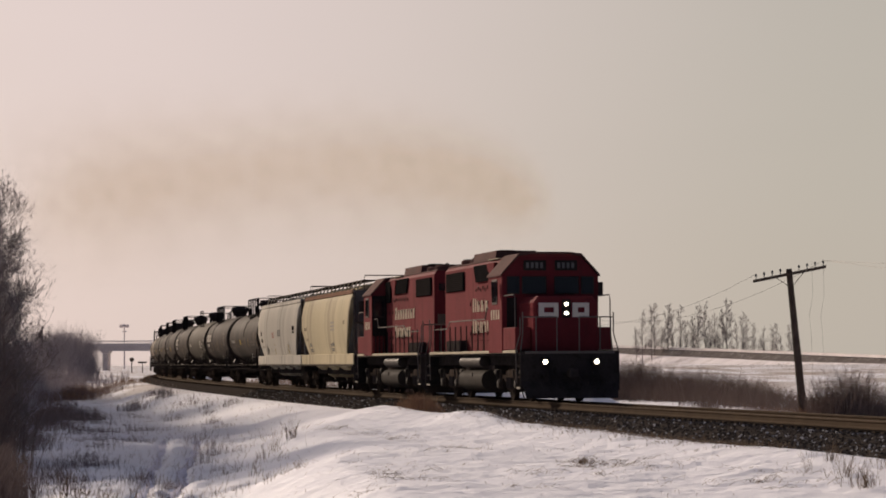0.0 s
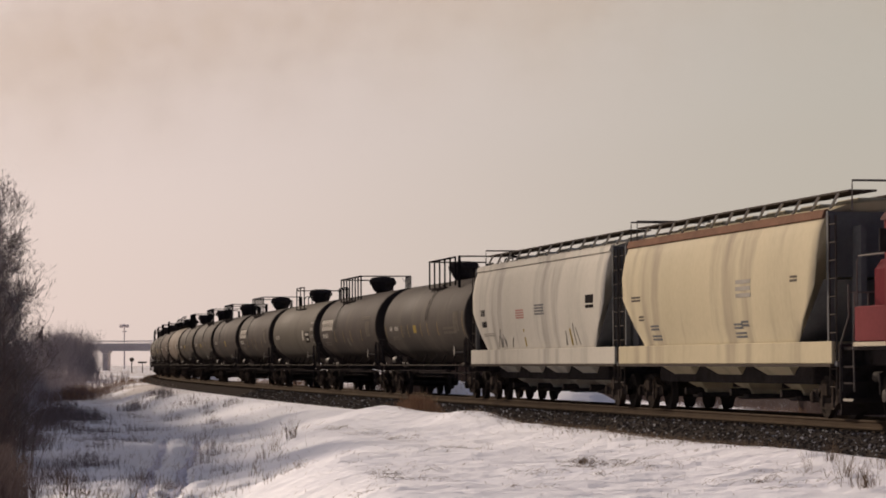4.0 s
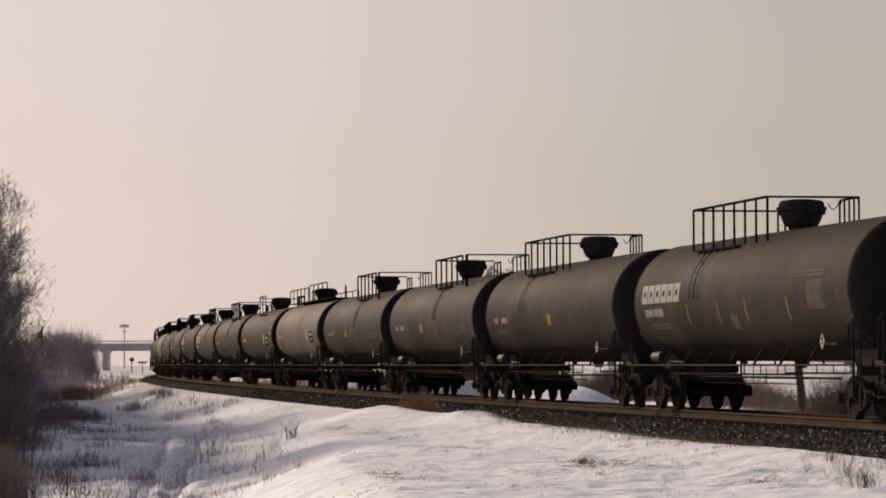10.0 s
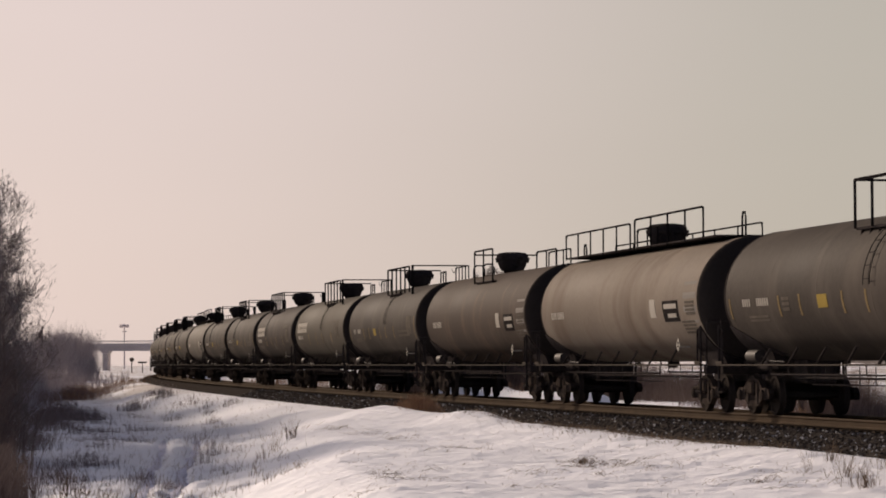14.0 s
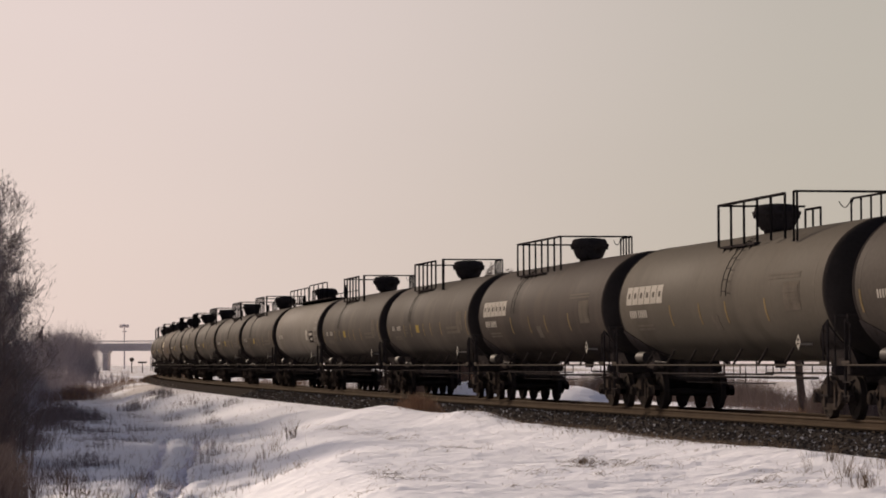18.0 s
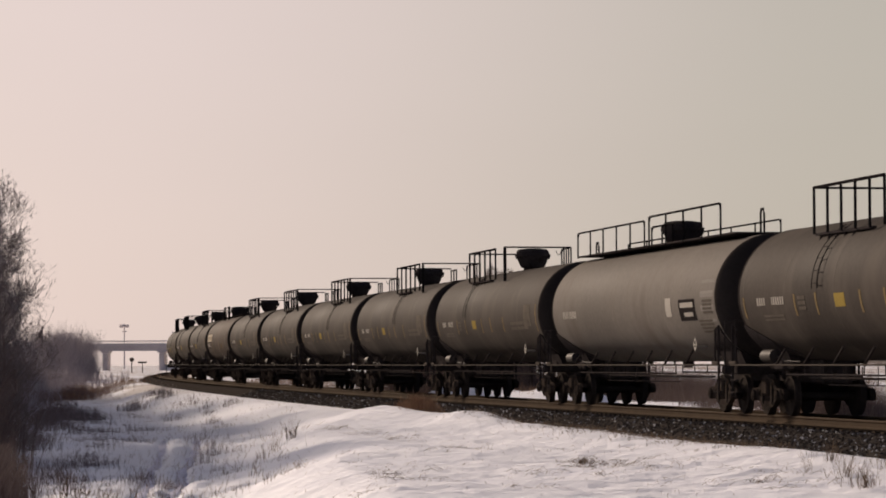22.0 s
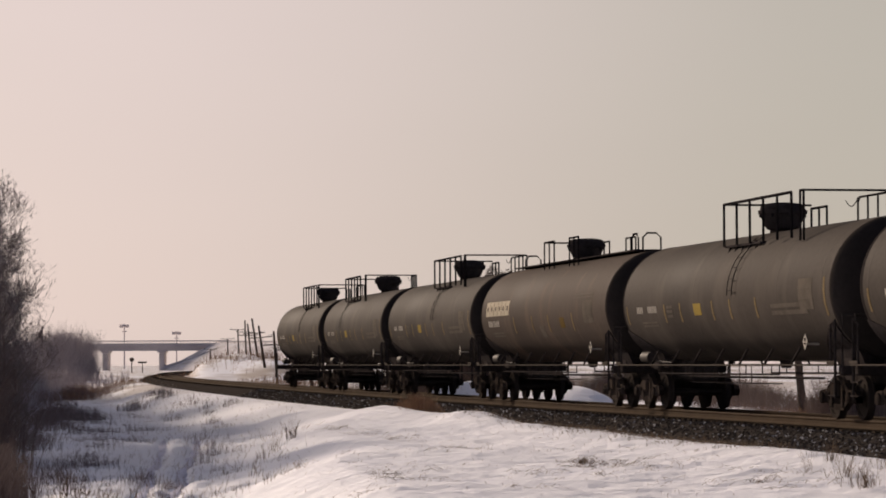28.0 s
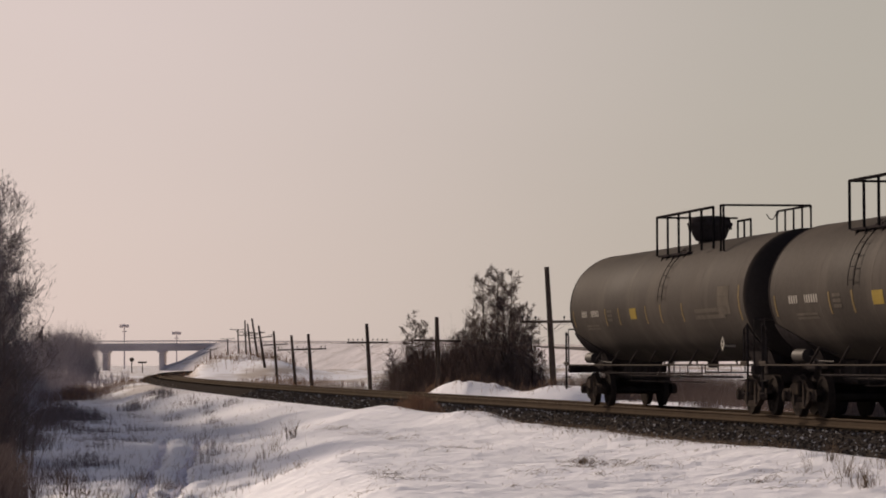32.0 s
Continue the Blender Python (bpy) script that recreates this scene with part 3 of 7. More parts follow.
def block(car, x, z, w, h, material, side=-1, stroke=0.13, radius=1.5, centre_z=2.72):
    """A plain hollow block of an emblem row, bent to the tank's curve."""
    rr = radius + 0.006
    sh = Shape()

    def at(px, pz, off=0.0):
        return (px, side * (math.sqrt(rr * rr - (pz - centre_z) ** 2) + off), pz)

    outer = [(x, z), (x + w, z), (x + w, z + h / 2), (x + w, z + h), (x, z + h), (x, z + h / 2)]
    inner = [(x + stroke, z + stroke), (x + w - stroke, z + stroke), (x + w - stroke, z + h / 2), (x + w - stroke, z + h - stroke), (x + stroke, z + h - stroke), (x + stroke, z + h / 2)]
    vs = [at(*q) for q in outer + inner] + [at(*q, -0.01) for q in outer + inner]
    fs = []
    for i in range(6):
        j = (i + 1) % 6
        fs += [(i, j, 6 + j, 6 + i), (12 + i, 18 + i, 18 + j, 12 + j), (i, 12 + i, 12 + j, j), (6 + i, 6 + j, 18 + j, 18 + i)]
    sh.add(vs, fs)
    return part("emblem_block", sh, material, car)


def bars(car, x, z, widths, h, material, side=-1, gap=0.07, **k):
    """A word as a row of plain upright bars."""
    for w in widths:
        if w > 0.01:
            stencil(car, x, z, w, h, material, side, name="letter_bar", **k)
        x += w + gap


def railing(car, x0, x1, y, z0, z1, posts, radius=0.028, rails=1, material=None, rounded=False):
    """A platform rail along a car: posts and bars of tube, each a piece of its own."""
    top = Shape()
    if rounded:
        top.tube([(x0, y, z0), (x0, y, z1 - 0.12), (x0 + 0.12, y, z1), (x1 - 0.12, y, z1), (x1, y, z1 - 0.12), (x1, y, z0)], radius, 6)
    else:
        top.tube([(x0, y, z1), (x1, y, z1)], radius, 6)
        if rails > 1:
            top.tube([(x0, y, (z0 + z1) / 2 + 0.05), (x1, y, (z0 + z1) / 2 + 0.05)], radius * 0.7, 5)
    r = part("railing", top, material or M_RAILING, car)
    post = Shape()
    post.tube([(0, 0, 0), (0, 0, z1 - z0)], radius, 6)
    me = post.mesh("post")
    for k in range(posts):
        f = k / (posts - 1)
        part("post", me, material or M_RAILING, r, at=(x0 + (x1 - x0) * f, y, z0))
    return r


def cross_rail(car, x, y0, y1, z):
    sh = Shape()
    sh.tube([(x, y0, z), (x, y1, z)], 0.026, 6)
    part("railing", sh, M_RAILING, car)


def hoop(car, x, y, z0, z1, w=0.35, along=True):
    sh = Shape()
    a = [(-w / 2, 0), (-w / 2, z1 - z0 - 0.12), (-w / 4, z1 - z0), (w / 4, z1 - z0), (w / 2, z1 - z0 - 0.12), (w / 2, 0)]
    sh.tube([(p, 0, q) if along else (0, p, q) for p, q in a], 0.028, 6)
    part("grab_hoop", sh, M_RAILING, car, at=(x, y, z0))


def ladder(car, x, y, z0, z1, w=0.42, rungs=6, lean=0.0, material=None, along=True):
    sh = Shape()
    for k in (-w / 2, w / 2):
        sh.tube([(k, 0, 0), (k, lean, z1 - z0)] if along else [(0, k, 0), (0, k, z1 - z0)], 0.022, 5)
    for k in range(rungs):
        f = (k + 0.5) / rungs
        zz, yy = (z1 - z0) * f, lean * f
        sh.tube([(-w / 2, yy, zz), (w / 2, yy, zz)] if along else [(0, -w / 2, zz), (0, w / 2, zz)], 0.015, 5)
    part("ladder", sh, material or M_RAILING, car, at=(x, y, z0))


# ---- tank cars ----
TANK_R, TANK_Z, TANK_HALF = 1.50, 2.72, 8.7
TRUCK_X = 8.0


TANK_FRONT, TANK_DISH = 8.95, 0.58


def tank_mesh(seams):
    """Welded shell with slightly raised weld bands; its dished ends are parts of their own."""
    sh = Shape()
    sh.smooth = True
    st = [(-TANK_HALF, TANK_R)]
    for m in sorted(seams):
        st += [(m - 0.06, TANK_R), (m - 0.035, TANK_R), (m - 0.03, TANK_R + 0.0015), (m + 0.03, TANK_R + 0.0015), (m + 0.035, TANK_R), (m + 0.06, TANK_R)]
    st.append((TANK_FRONT, TANK_R))
    sh.disc_stack("x", (0, 0, TANK_Z), st, 56)
    return sh.mesh("tank")


def dished_end(x, sgn):
    """Pressed end plate with a straight flange and a flattened dish."""
    sh = Shape()
    sh.smooth = True
    st = [(-0.05 * sgn, TANK_R + 0.004), (0.06 * sgn, TANK_R + 0.004)]
    for k in range(1, 9):
        a = math.pi / 2 * k / 8
        st.append((sgn * (0.06 + TANK_DISH * math.sin(a)), max(0.02, TANK_R * math.cos(a) ** 0.85)))
    sh.disc_stack("x", (x, 0, TANK_Z), st, 56)
    return sh


def tank_car(kind, paint, label, split=True):
    """kind: 'rear' or 'front' (where the platform lies from the dome), 'round', 'long' or 'low'."""
    car = thing("tank_car", label, "tank car", group="tank cars of the train")
    part("tank", tank_mesh((-8.3, -5.2, -1.8, 1.7, 5.1, 8.3) if kind != "long" else (-8.2, -4.1, 0, 4.1, 8.2)), paint, car)
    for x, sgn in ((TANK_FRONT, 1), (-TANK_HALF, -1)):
        # near-black colour puts the shade of the end into its paint
        part("dished_end", dished_end(x, sgn), M_SOOTSHADE, car, "dished tank end, colour darkened for its shade")
    for sgn in (1, -1):
        frame_sh = Shape()
        frame_sh.box(min(sgn * 6.2, sgn * 9.35), max(sgn * 6.2, sgn * 9.35), -0.36, 0.36, 0.72, 1.28, 0.04)
        frame_sh.box(sgn * 9.3 - 0.12, sgn * 9.3 + 0.12, -1.42, 1.42, 0.92, 1.12, 0.03)
        for sy in (1, -1):
            frame_sh.box(sgn * 8.0 - 0.35, sgn * 8.0 + 0.35, min(sy * 0.3, sy * 0.8), max(sy * 0.3, sy * 0.8), 1.0, 1.45, 0.05)
        part("stub_sill", frame_sh, M_BLACK, car)
    for sgn in (1, -1):
        saddle = Shape()
        ring = []
        for k in range(13):
            a = math.pi * (0.30 + 0.40 * k / 12)
            ring.append((math.cos(a) * 1.52, -math.sin(a) * 1.52 + TANK_Z))
        low = [(1.30, 1.2), (-1.30, 1.2)]
        prof = ring + [(-0.7, 1.05), (0.7, 1.05)]
        saddle.loft([[(sgn * 8.0 + dx, y, z) for y, z in prof] for dx in (-0.9, 0.9)])
        saddle_ob = part("saddle", saddle, M_BLACK, car)
        for side in (-1, 1):
            web = Shape()
            rings = []
            for k in range(7):
                f = k / 6
                a = radians(27 + 36 * f)
                xa, xb = sgn * 8.78, sgn * (8.66 - 2.2 * f ** 0.8)
                rings.append([(x, side * math.cos(a) * q, TANK_Z - math.sin(a) * q) for x, q in ((xa, 1.505), (xb, 1.505), (xb, 1.535), (xa, 1.535))])
            part("saddle_web", web.loft(rings), M_BLACK, saddle_ob)
    for side in (-1, 1):
        bd = Shape()
        bd.box(-9.3, 9.3, min(side * 1.36, side * 1.56), max(side * 1.36, side * 1.56), 1.115, 1.15, 0.008)
        part("running_board", bd, M_BOARD, car, "narrow steel side walkway")
        low = Shape()
        low.tube([(-5.2, side * 1.46, 0.93), (5.2, side * 1.46, 0.93)], 0.022, 5)
        for k in range(9):
            x = -5.2 + 1.3 * k
            low.tube([(x, side * 1.46, 1.12), (x, side * 1.46, 0.93)], 0.016, 4)
        part("side_handrail", low, M_BLACK, car)
        for k in range(7):
            x = -6 + 2.0 * k
            br = Shape()
            br.tube([(0, side * 1.46, 1.12), (0.22, side * 1.30, 1.50)], 0.032, 4)
            part("bracket", br, M_BLACK, car, at=(x, 0, 0))
        for sgn in (1, -1):
            g = Shape()
            g.tube([(sgn * 9.25, side * 1.5, 0.45), (sgn * 9.25, side * 1.5, 2.05)], 0.03, 5)
            g.tube([(sgn * 8.95, side * 1.5, 1.12), (sgn * 8.95, side * 1.5, 1.95), (sgn * 9.25, side * 1.5, 2.05)], 0.024, 5)
            for zz in (0.5, 0.78):
                g.box(sgn * 9.1 - 0.24, sgn * 9.1 + 0.24, side * 1.5 - 0.04, side * 1.5 + 0.04, zz, zz + 0.03)
            part("corner_grab_iron", g, M_BLACK, car)
    for sgn in (1, -1):
        coupler(car, sgn * 9.2, sgn)
        er = Shape()
        er.tube([(sgn * 9.42, -1.4, 1.12), (sgn * 9.42, -1.4, 2.15), (sgn * 9.42, 1.4, 2.15), (sgn * 9.42, 1.4, 1.12)], 0.026, 5)
        part("end_railing", er, M_BLACK, car)
    # brake cylinder, pipe and slack rods under the belly
    under = Shape()
    under.tube([(-6, -0.7, 0.85), (6, -0.7, 0.85)], 0.03, 5)
    under.disc_stack("z", (0.9, 0, 1.06), [(0, 0.12), (0.18, 0.16)], 12)
    for k in range(6):
        under.tube([(-3.2 + k, -1.1, 0.72), (-3.2 + k, -1.1, 1.1)], 0.012, 4)
    under.tube([(-3.4, -1.1, 0.72), (4.2, -1.1, 0.72)], 0.016, 4)
    part("bottom_outlet", under, M_BLACK, car)
    rv = Shape()
    rv.smooth = True
    rv.disc_stack("x", (-7.15, -1.22, 1.33), [(-0.44, 0.05), (-0.40, 0.15), (0.36, 0.15), (0.40, 0.05)], 14)
    rv.tube([(-6.75, -1.22, 1.33), (-6.3, -1.15, 1.22), (-5.7, -1.0, 1.2)], 0.02, 5)
    part("brake_reservoir", rv, M_RESERVOIR, car, "scuffed grey brake air reservoir")
    bw = Shape()
    bw.disc_stack("x", (-9.55, 0.7, 2.0), [(-0.02, 0.28), (0.02, 0.28)], 16)
    bw.tube([(-9.5, 0.7, 1.1), (-9.5, 0.7, 2.0)], 0.03, 5)
    part("brake_wheel", bw, M_BLACK, car)
    for side in (-1, 1):
        for sgn in (1, -1):
            tr_ = Shape()
            tr_.box(sgn * 9.1 - 0.26, sgn * 9.1 + 0.26, min(side * 1.50, side * 1.56), max(side * 1.50, side * 1.56), 1.155, 1.22, 0.008)
            part("corner_step_plate", tr_, M_BOARD, car)
    # dome cover and platform
    dx = {"rear": 0.7, "front": 1.0, "round": -0.35, "long": 0.4, "low": 0.1}[kind]
    top = TANK_Z + TANK_R
    dome = Shape()
    dome.smooth = True
    r = 0.50
    dome.disc_stack("z", (dx, 0, top - 0.06), [(0, r * 0.60), (0.10, r * 0.60), (0.12, r * 0.74), (0.22, r * 0.86), (0.38, r * 0.98), (0.46, r * 1.0), (0.47, r * 1.14), (0.55, r * 1.16), (0.56, r * 1.06), (0.64, r * 1.04), (0.70, r * 0.92), (0.73, r * 0.5)], 22)
    dome_ob = part("dome", dome, M_BLACK, car, "black protective valve housing")
    for k in range(8):
        a = 2 * math.pi * k / 8
        b = Shape()
        b.box(-0.03, 0.03, -0.03, 0.03, 0, 0.10)
        part("bolt_lug", b, M_BLACK, dome_ob, at=(dx + math.cos(a) * 0.53, math.sin(a) * 0.53, top + 0.33))
    x0, x1 = {"rear": (-0.5, 5.8), "front": (-4.4, 1.9), "round": (-1.5, 1.7), "long": (-8.6, 8.0), "low": (-1.0, 1.6)}[kind]
    hw = 1.07
    deck_z = top - 0.36 if kind != "low" else top - 0.25
    if kind in ("rear", "front"):
        for side in (-1, 1):
            deck = Shape()
            deck.box(x0, x0 + 2.9 if kind == "rear" else x0 + 3.6, min(side * 0.62, side * 1.05), max(side * 0.62, side * 1.05), deck_z + 0.02, deck_z + 0.07)
            for k in range(5):
                xx = x0 + 0.3 + 0.55 * k
                deck.tube([(xx, side * 1.0, deck_z + 0.02), (xx + 0.1, side * 1.12, deck_z - 0.22)], 0.025, 4)
            part("platform", deck, M_BLACK, car)
        gap = x0 + (2.5 if kind == "rear" else 3.4)
        if kind == "rear" or split:
            railing(car, x0, x1 - (0.9 if kind == "rear" else 1.7), -hw, deck_z + 0.05, top + 0.68, 6, 0.034)
            railing(car, x1 - 0.25, x1, -hw, top - 0.40, top + 0.68, 2, 0.030)
        else:
            railing(car, x0, x1, -hw, deck_z + 0.05, top + 0.68, 8, 0.032)
        railing(car, x0, x0 + 1.2, hw, deck_z + 0.05, top + 0.60, 3, 0.030)
        gap = x0 + (2.6 if kind == "rear" else 4.0)
        railing(car, gap + 0.9, x1, hw, deck_z + 0.05, top + 0.68, 5, 0.026, rounded=True)
        for xx in (x0, x1):
            cross_rail(car, xx, -hw, hw, top + 0.68)
        ch = Shape()
        ch.tube([(gap + (0.9 * k / 6), hw, top + 0.66 - 0.16 * math.sin(math.pi * k / 6)) for k in range(7)], 0.012, 4)
        part("safety_chain", ch, M_RAILING, car)
        lx = dx + (0.9 if kind == "rear" else -3.9)
        lad = Shape()
        for kx in (-0.2, 0.2):
            lad.tube([(lx + kx, -math.cos(a) * 1.56, TANK_Z + math.sin(a) * 1.56) for a in (radians(q) for q in range(0, 62, 6))], 0.010, 5)
        lad_ob = part("ladder", lad, M_SOOTSHADE, car)
        for q in range(4, 62, 10):
            a = radians(q)
            part("rung", Shape().tube([(lx - 0.2, -math.cos(a) * 1.56, TANK_Z + math.sin(a) * 1.56), (lx + 0.2, -math.cos(a) * 1.56, TANK_Z + math.sin(a) * 1.56)], 0.011, 4), M_SOOTSHADE, lad_ob)
    elif kind == "round":
        for side in (-1, 1):
            railing(car, x0, x1, side * hw, top - 0.36, top + 0.72, 3, 0.03, rounded=True)
            deck = Shape()
            deck.box(x0, x1, min(side * 0.62, side * 1.05), max(side * 0.62, side * 1.05), deck_z, deck_z + 0.05)
            part("platform", deck, M_BLACK, car)
        cross_rail(car, x0, -hw, hw, top + 0.62)
        for xx in (-7.4, -5.6):
            hoop(car, xx, 0.2, top - 0.05, top + 0.45, 0.4, along=False)
        railing(car, x1 + 1.3, x1 + 4.6, hw * 0.5, top - 0.1, top + 0.55, 4, 0.024, rounded=True)
    elif kind == "long":
        walk_sh = Shape()
        walk_sh.box(x0, x1, -0.75, 0.75, top + 0.02, top + 0.06)
        part("platform", walk_sh, M_BLACK, car)
        railing(car, x0, -0.7, -0.75, top, top + 0.72, 6, 0.026, rounded=True)
        railing(car, -0.2, x1 - 1.2, -0.75, top, top + 0.80, 5, 0.028, rounded=True)
        railing(car, x0, x1 - 1.2, 0.75, top, top + 0.42, 8, 0.022, rounded=True)
        railing(car, dx - 1.1, dx + 2.2, -0.55, top, top + 0.55, 4, 0.026, rounded=True)
        hoop(car, x0 + 1.0, -0.4, top, top + 0.42, 0.3)
        hoop(car, x1 - 0.2, 0.0, top - 0.1, top + 0.62, 0.3)
    else:
        walk_sh = Shape()
        walk_sh.box(-8.0, 8.2, -0.5, 0.5, top + 0.01, top + 0.05)
        part("platform", walk_sh, M_BLACK, car)
        for side in (-1, 1):
            railing(car, x0 - 0.9, x0 + 0.5, side * 0.85, top - 0.2, top + 0.62, 3, 0.026)
            railing(car, x1, x1 + 1.2, side * 0.85, top - 0.2, top + 0.62, 3, 0.026)
        cross_rail(car, x0 - 0.9, -0.85, 0.85, top + 0.62)
        hoop(car, 6.2, 0.0, top, top + 0.55, 0.75)
        hoop(car, 8.1, 0.0, top - 0.15, top + 0.5, 0.5, along=False)
        hoop(car, -7.6, 0.0, top - 0.05, top + 0.42, 0.5, along=False)
    for x in (-TRUCK_X, TRUCK_X):
        freight_truck(car, x)
    # hazard placard holder near the leading end, on both flanks
    for side in (-1, 1):
        pl = Shape()
        y = side * 1.585
        x = 7.5 * (-side)
        pl.add([(x - 0.17, y, 1.62), (x, y, 1.45), (x + 0.17, y, 1.62), (x, y, 1.79), (x - 0.17, y + side * 0.01, 1.62), (x, y + side * 0.01, 1.45), (x + 0.17, y + side * 0.01, 1.62), (x, y + side * 0.01, 1.79)],
               [(0, 1, 2, 3), (7, 6, 5, 4), (0, 4, 5, 1), (1, 5, 6, 2), (2, 6, 7, 3), (3, 7, 4, 0)])
        pl.box(x - 0.02, x + 0.02, min(y, y - side * 0.3), max(y, y - side * 0.3), 1.55, 1.60)
        pk = part("placard", pl, M_WHITE, car, "white diamond hazard placard")
        mk = Shape()
        ya, yb = sorted((y + side * 0.011, y + side * 0.015))
        mk.box(x - 0.05, x + 0.05, ya, yb, 1.63, 1.70)
        mk.box(x - 0.07, x + 0.07, ya, yb, 1.565, 1.60)
        part("placard_mark", mk, M_SOOTSHADE, pk)
    return car


def mark_plain(car, patch=True, number=M_WHITE, lines=True):
    """Stencils of the plain dark cars: number, data lines, yellow patch, reflector strips."""
    bars(car, -7.3, 2.44, (0.09, 0.09, 0.09, 0.09), 0.17, number, gap=0.075)
    bars(car, -6.2, 2.44, (0.05, 0.09, 0.09, 0.09, 0.09, 0.09), 0.17, number, gap=0.075)
    stencil(car, -7.0, 2.10, 1.5, 0.16, M_DIMWHITE, rows=2)
    if patch:
        stencil(car, -1.8, 2.32, 0.66, 0.28, M_YELLOW, name="yellow_patch")
    if lines:
        for x in (-8.4, -4.6, -3.1, -0.2, 1.3, 3.4):
            stencil(car, x, 2.18, 0.11, 0.46, M_REFLECT, name="reflector_strip")
        stencil(car, 8.45, 2.15, 0.11, 0.80, M_REFLECT, name="reflector_strip")
        stencil(car, -4.3, 2.3, 0.5, 0.34, M_DIMWHITE, rows=3)
        stencil(car, 4.6, 2.22, 2.6, 0.30, M_DIMWHITE, rows=2)
        stencil(car, 6.7, 2.30, 1.0, 0.66, M_PANEL, name="faded_panel")


def mark_logo(car, colour=M_WHITE):
    """Cars with a row of large block marks at the trailing end."""
    for k in range(6):
        block(car, -7.9 + 0.62 * k, 2.68, 0.55, 0.46, colour, stroke=0.16)
    bars(car, -7.6, 2.34, (0.11, 0.11, 0.11, 0.11, 0.0001, 0.11, 0.11, 0.11, 0.11, 0.11), 0.19, M_WHITE, gap=0.08)
    stencil(car, -7.2, 2.02, 1.7, 0.18, M_DIMWHITE, rows=2)
    for x in (-3.6, -0.9, 1.4, 4.6):
        stencil(car, x, 2.10, 0.11, 0.50, M_REFLECT, name="reflector_strip")
    stencil(car, 4.9, 3.0, 2.4, 0.16, M_DIMWHITE, rows=2)
    stencil(car, 0.1, 1.95, 0.6, 0.34, M_DIMWHITE, name="faded_panel")
    stencil(car, 6.1, 2.30, 1.2, 0.62, M_PANEL, name="faded_panel")
    stencil(car, 6.2, 2.45, 1.0, 0.40, M_DIMWHITE, rows=5, off=0.012)


def mark_square(car):
    bars(car, -7.3, 2.44, (0.11, 0.11, 0.11, 0.11, 0.0001, 0.11, 0.11, 0.11, 0.11, 0.11), 0.20, M_WHITE, gap=0.07)
    stencil(car, 4.3, 2.32, 0.55, 0.46, M_WHITE, name="white_panel")
    stencil(car, 5.6, 2.2, 1.5, 0.52, M_SOOTSHADE, name="dark_panel")
    stencil(car, 5.75, 2.52, 1.2, 0.12, M_WHITE, name="panel_text_bar", off=0.012)
    stencil(car, 6.05, 2.30, 0.8, 0.10, M_WHITE, name="panel_text_bar", off=0.012)
    stencil(car, 7.6, 2.15, 1.15, 1.0, M_FADED_GREY, name="repaint_patch")
    stencil(car, 7.8, 2.35, 0.8, 0.36, M_DIMWHITE, rows=4, off=0.012)
    stencil(car, 7.2, 1.9, 1.2, 0.34, M_DIMWHITE, rows=4)


FRONT_SEAMS = [-156.7 + 20.08 * i if i <= 9 else 24.0 + 19.66 * (i - 9) for i in range(24)]
OLIVE = "long black-olive tank car with railed dome platform and yellow patch"
# leading car first: platform kind, paint, marks, label
CONSIST = [
    ("rear", M_TANK_DARK, "plain", OLIVE),
    ("front", M_TANK_BLACK, "logo", "brown-black tank car with a row of white block marks"),
    ("round", M_TANK_OLIVE, "square", "dusty grey-olive tank car with rounded dome rails and white panel"),
    ("front", M_TANK_BLACK, "logo", "brown-black tank car with a row of white block marks"),
    ("front", M_TANK_BLACK, "small", "brown-black tank car with small yellow patch and railed dome"),
    ("rear", M_TANK_DARK, "plain", OLIVE),
    ("rear", M_TANK_DARK, "plain", OLIVE),
    ("long", M_TANK_PALE, "pale", "stained pale grey tank car with full-length top walkway rails"),
    ("round", M_TANK_BROWN, "square", "brownish grey tank car with rounded dome rails and white panel"),
    ("rear", M_TANK_DARK, "plain", OLIVE),
    ("rear", M_TANK_OLIVE, "logo", "dusty olive tank car with a row of white block marks"),
    ("front", M_TANK_BLACK, "logo", "brown-black tank car with a row of white block marks"),
    ("front", M_TANK_DARK, "plain", OLIVE),
    ("front", M_TANK_DARK, "plain", OLIVE),
    ("long", M_TANK_GREY, "square", "light grey tank car with full-length top walkway rails"),
    ("front", M_TANK_DARK, "plain", OLIVE),
    ("rear", M_TANK_DARK, "plain", OLIVE),
    ("rear", M_TANK_DARK, "plain", OLIVE),
    ("rear", M_TANK_DARK, "plain", OLIVE),
    ("rear", M_TANK_DARK, "plain", OLIVE),
    ("low", M_TANK_BROWN, "yellowlogo", "brown tank car with low dome, grab hoops and tan block marks"),
    ("rear", M_TANK_DARK, "plain", OLIVE),
    ("front", M_TANK_DARK, "plain", OLIVE),
    ("rear", M_TANK_DARK, "plain", "last black-olive tank car with railed dome platform and yellow patch"),
]


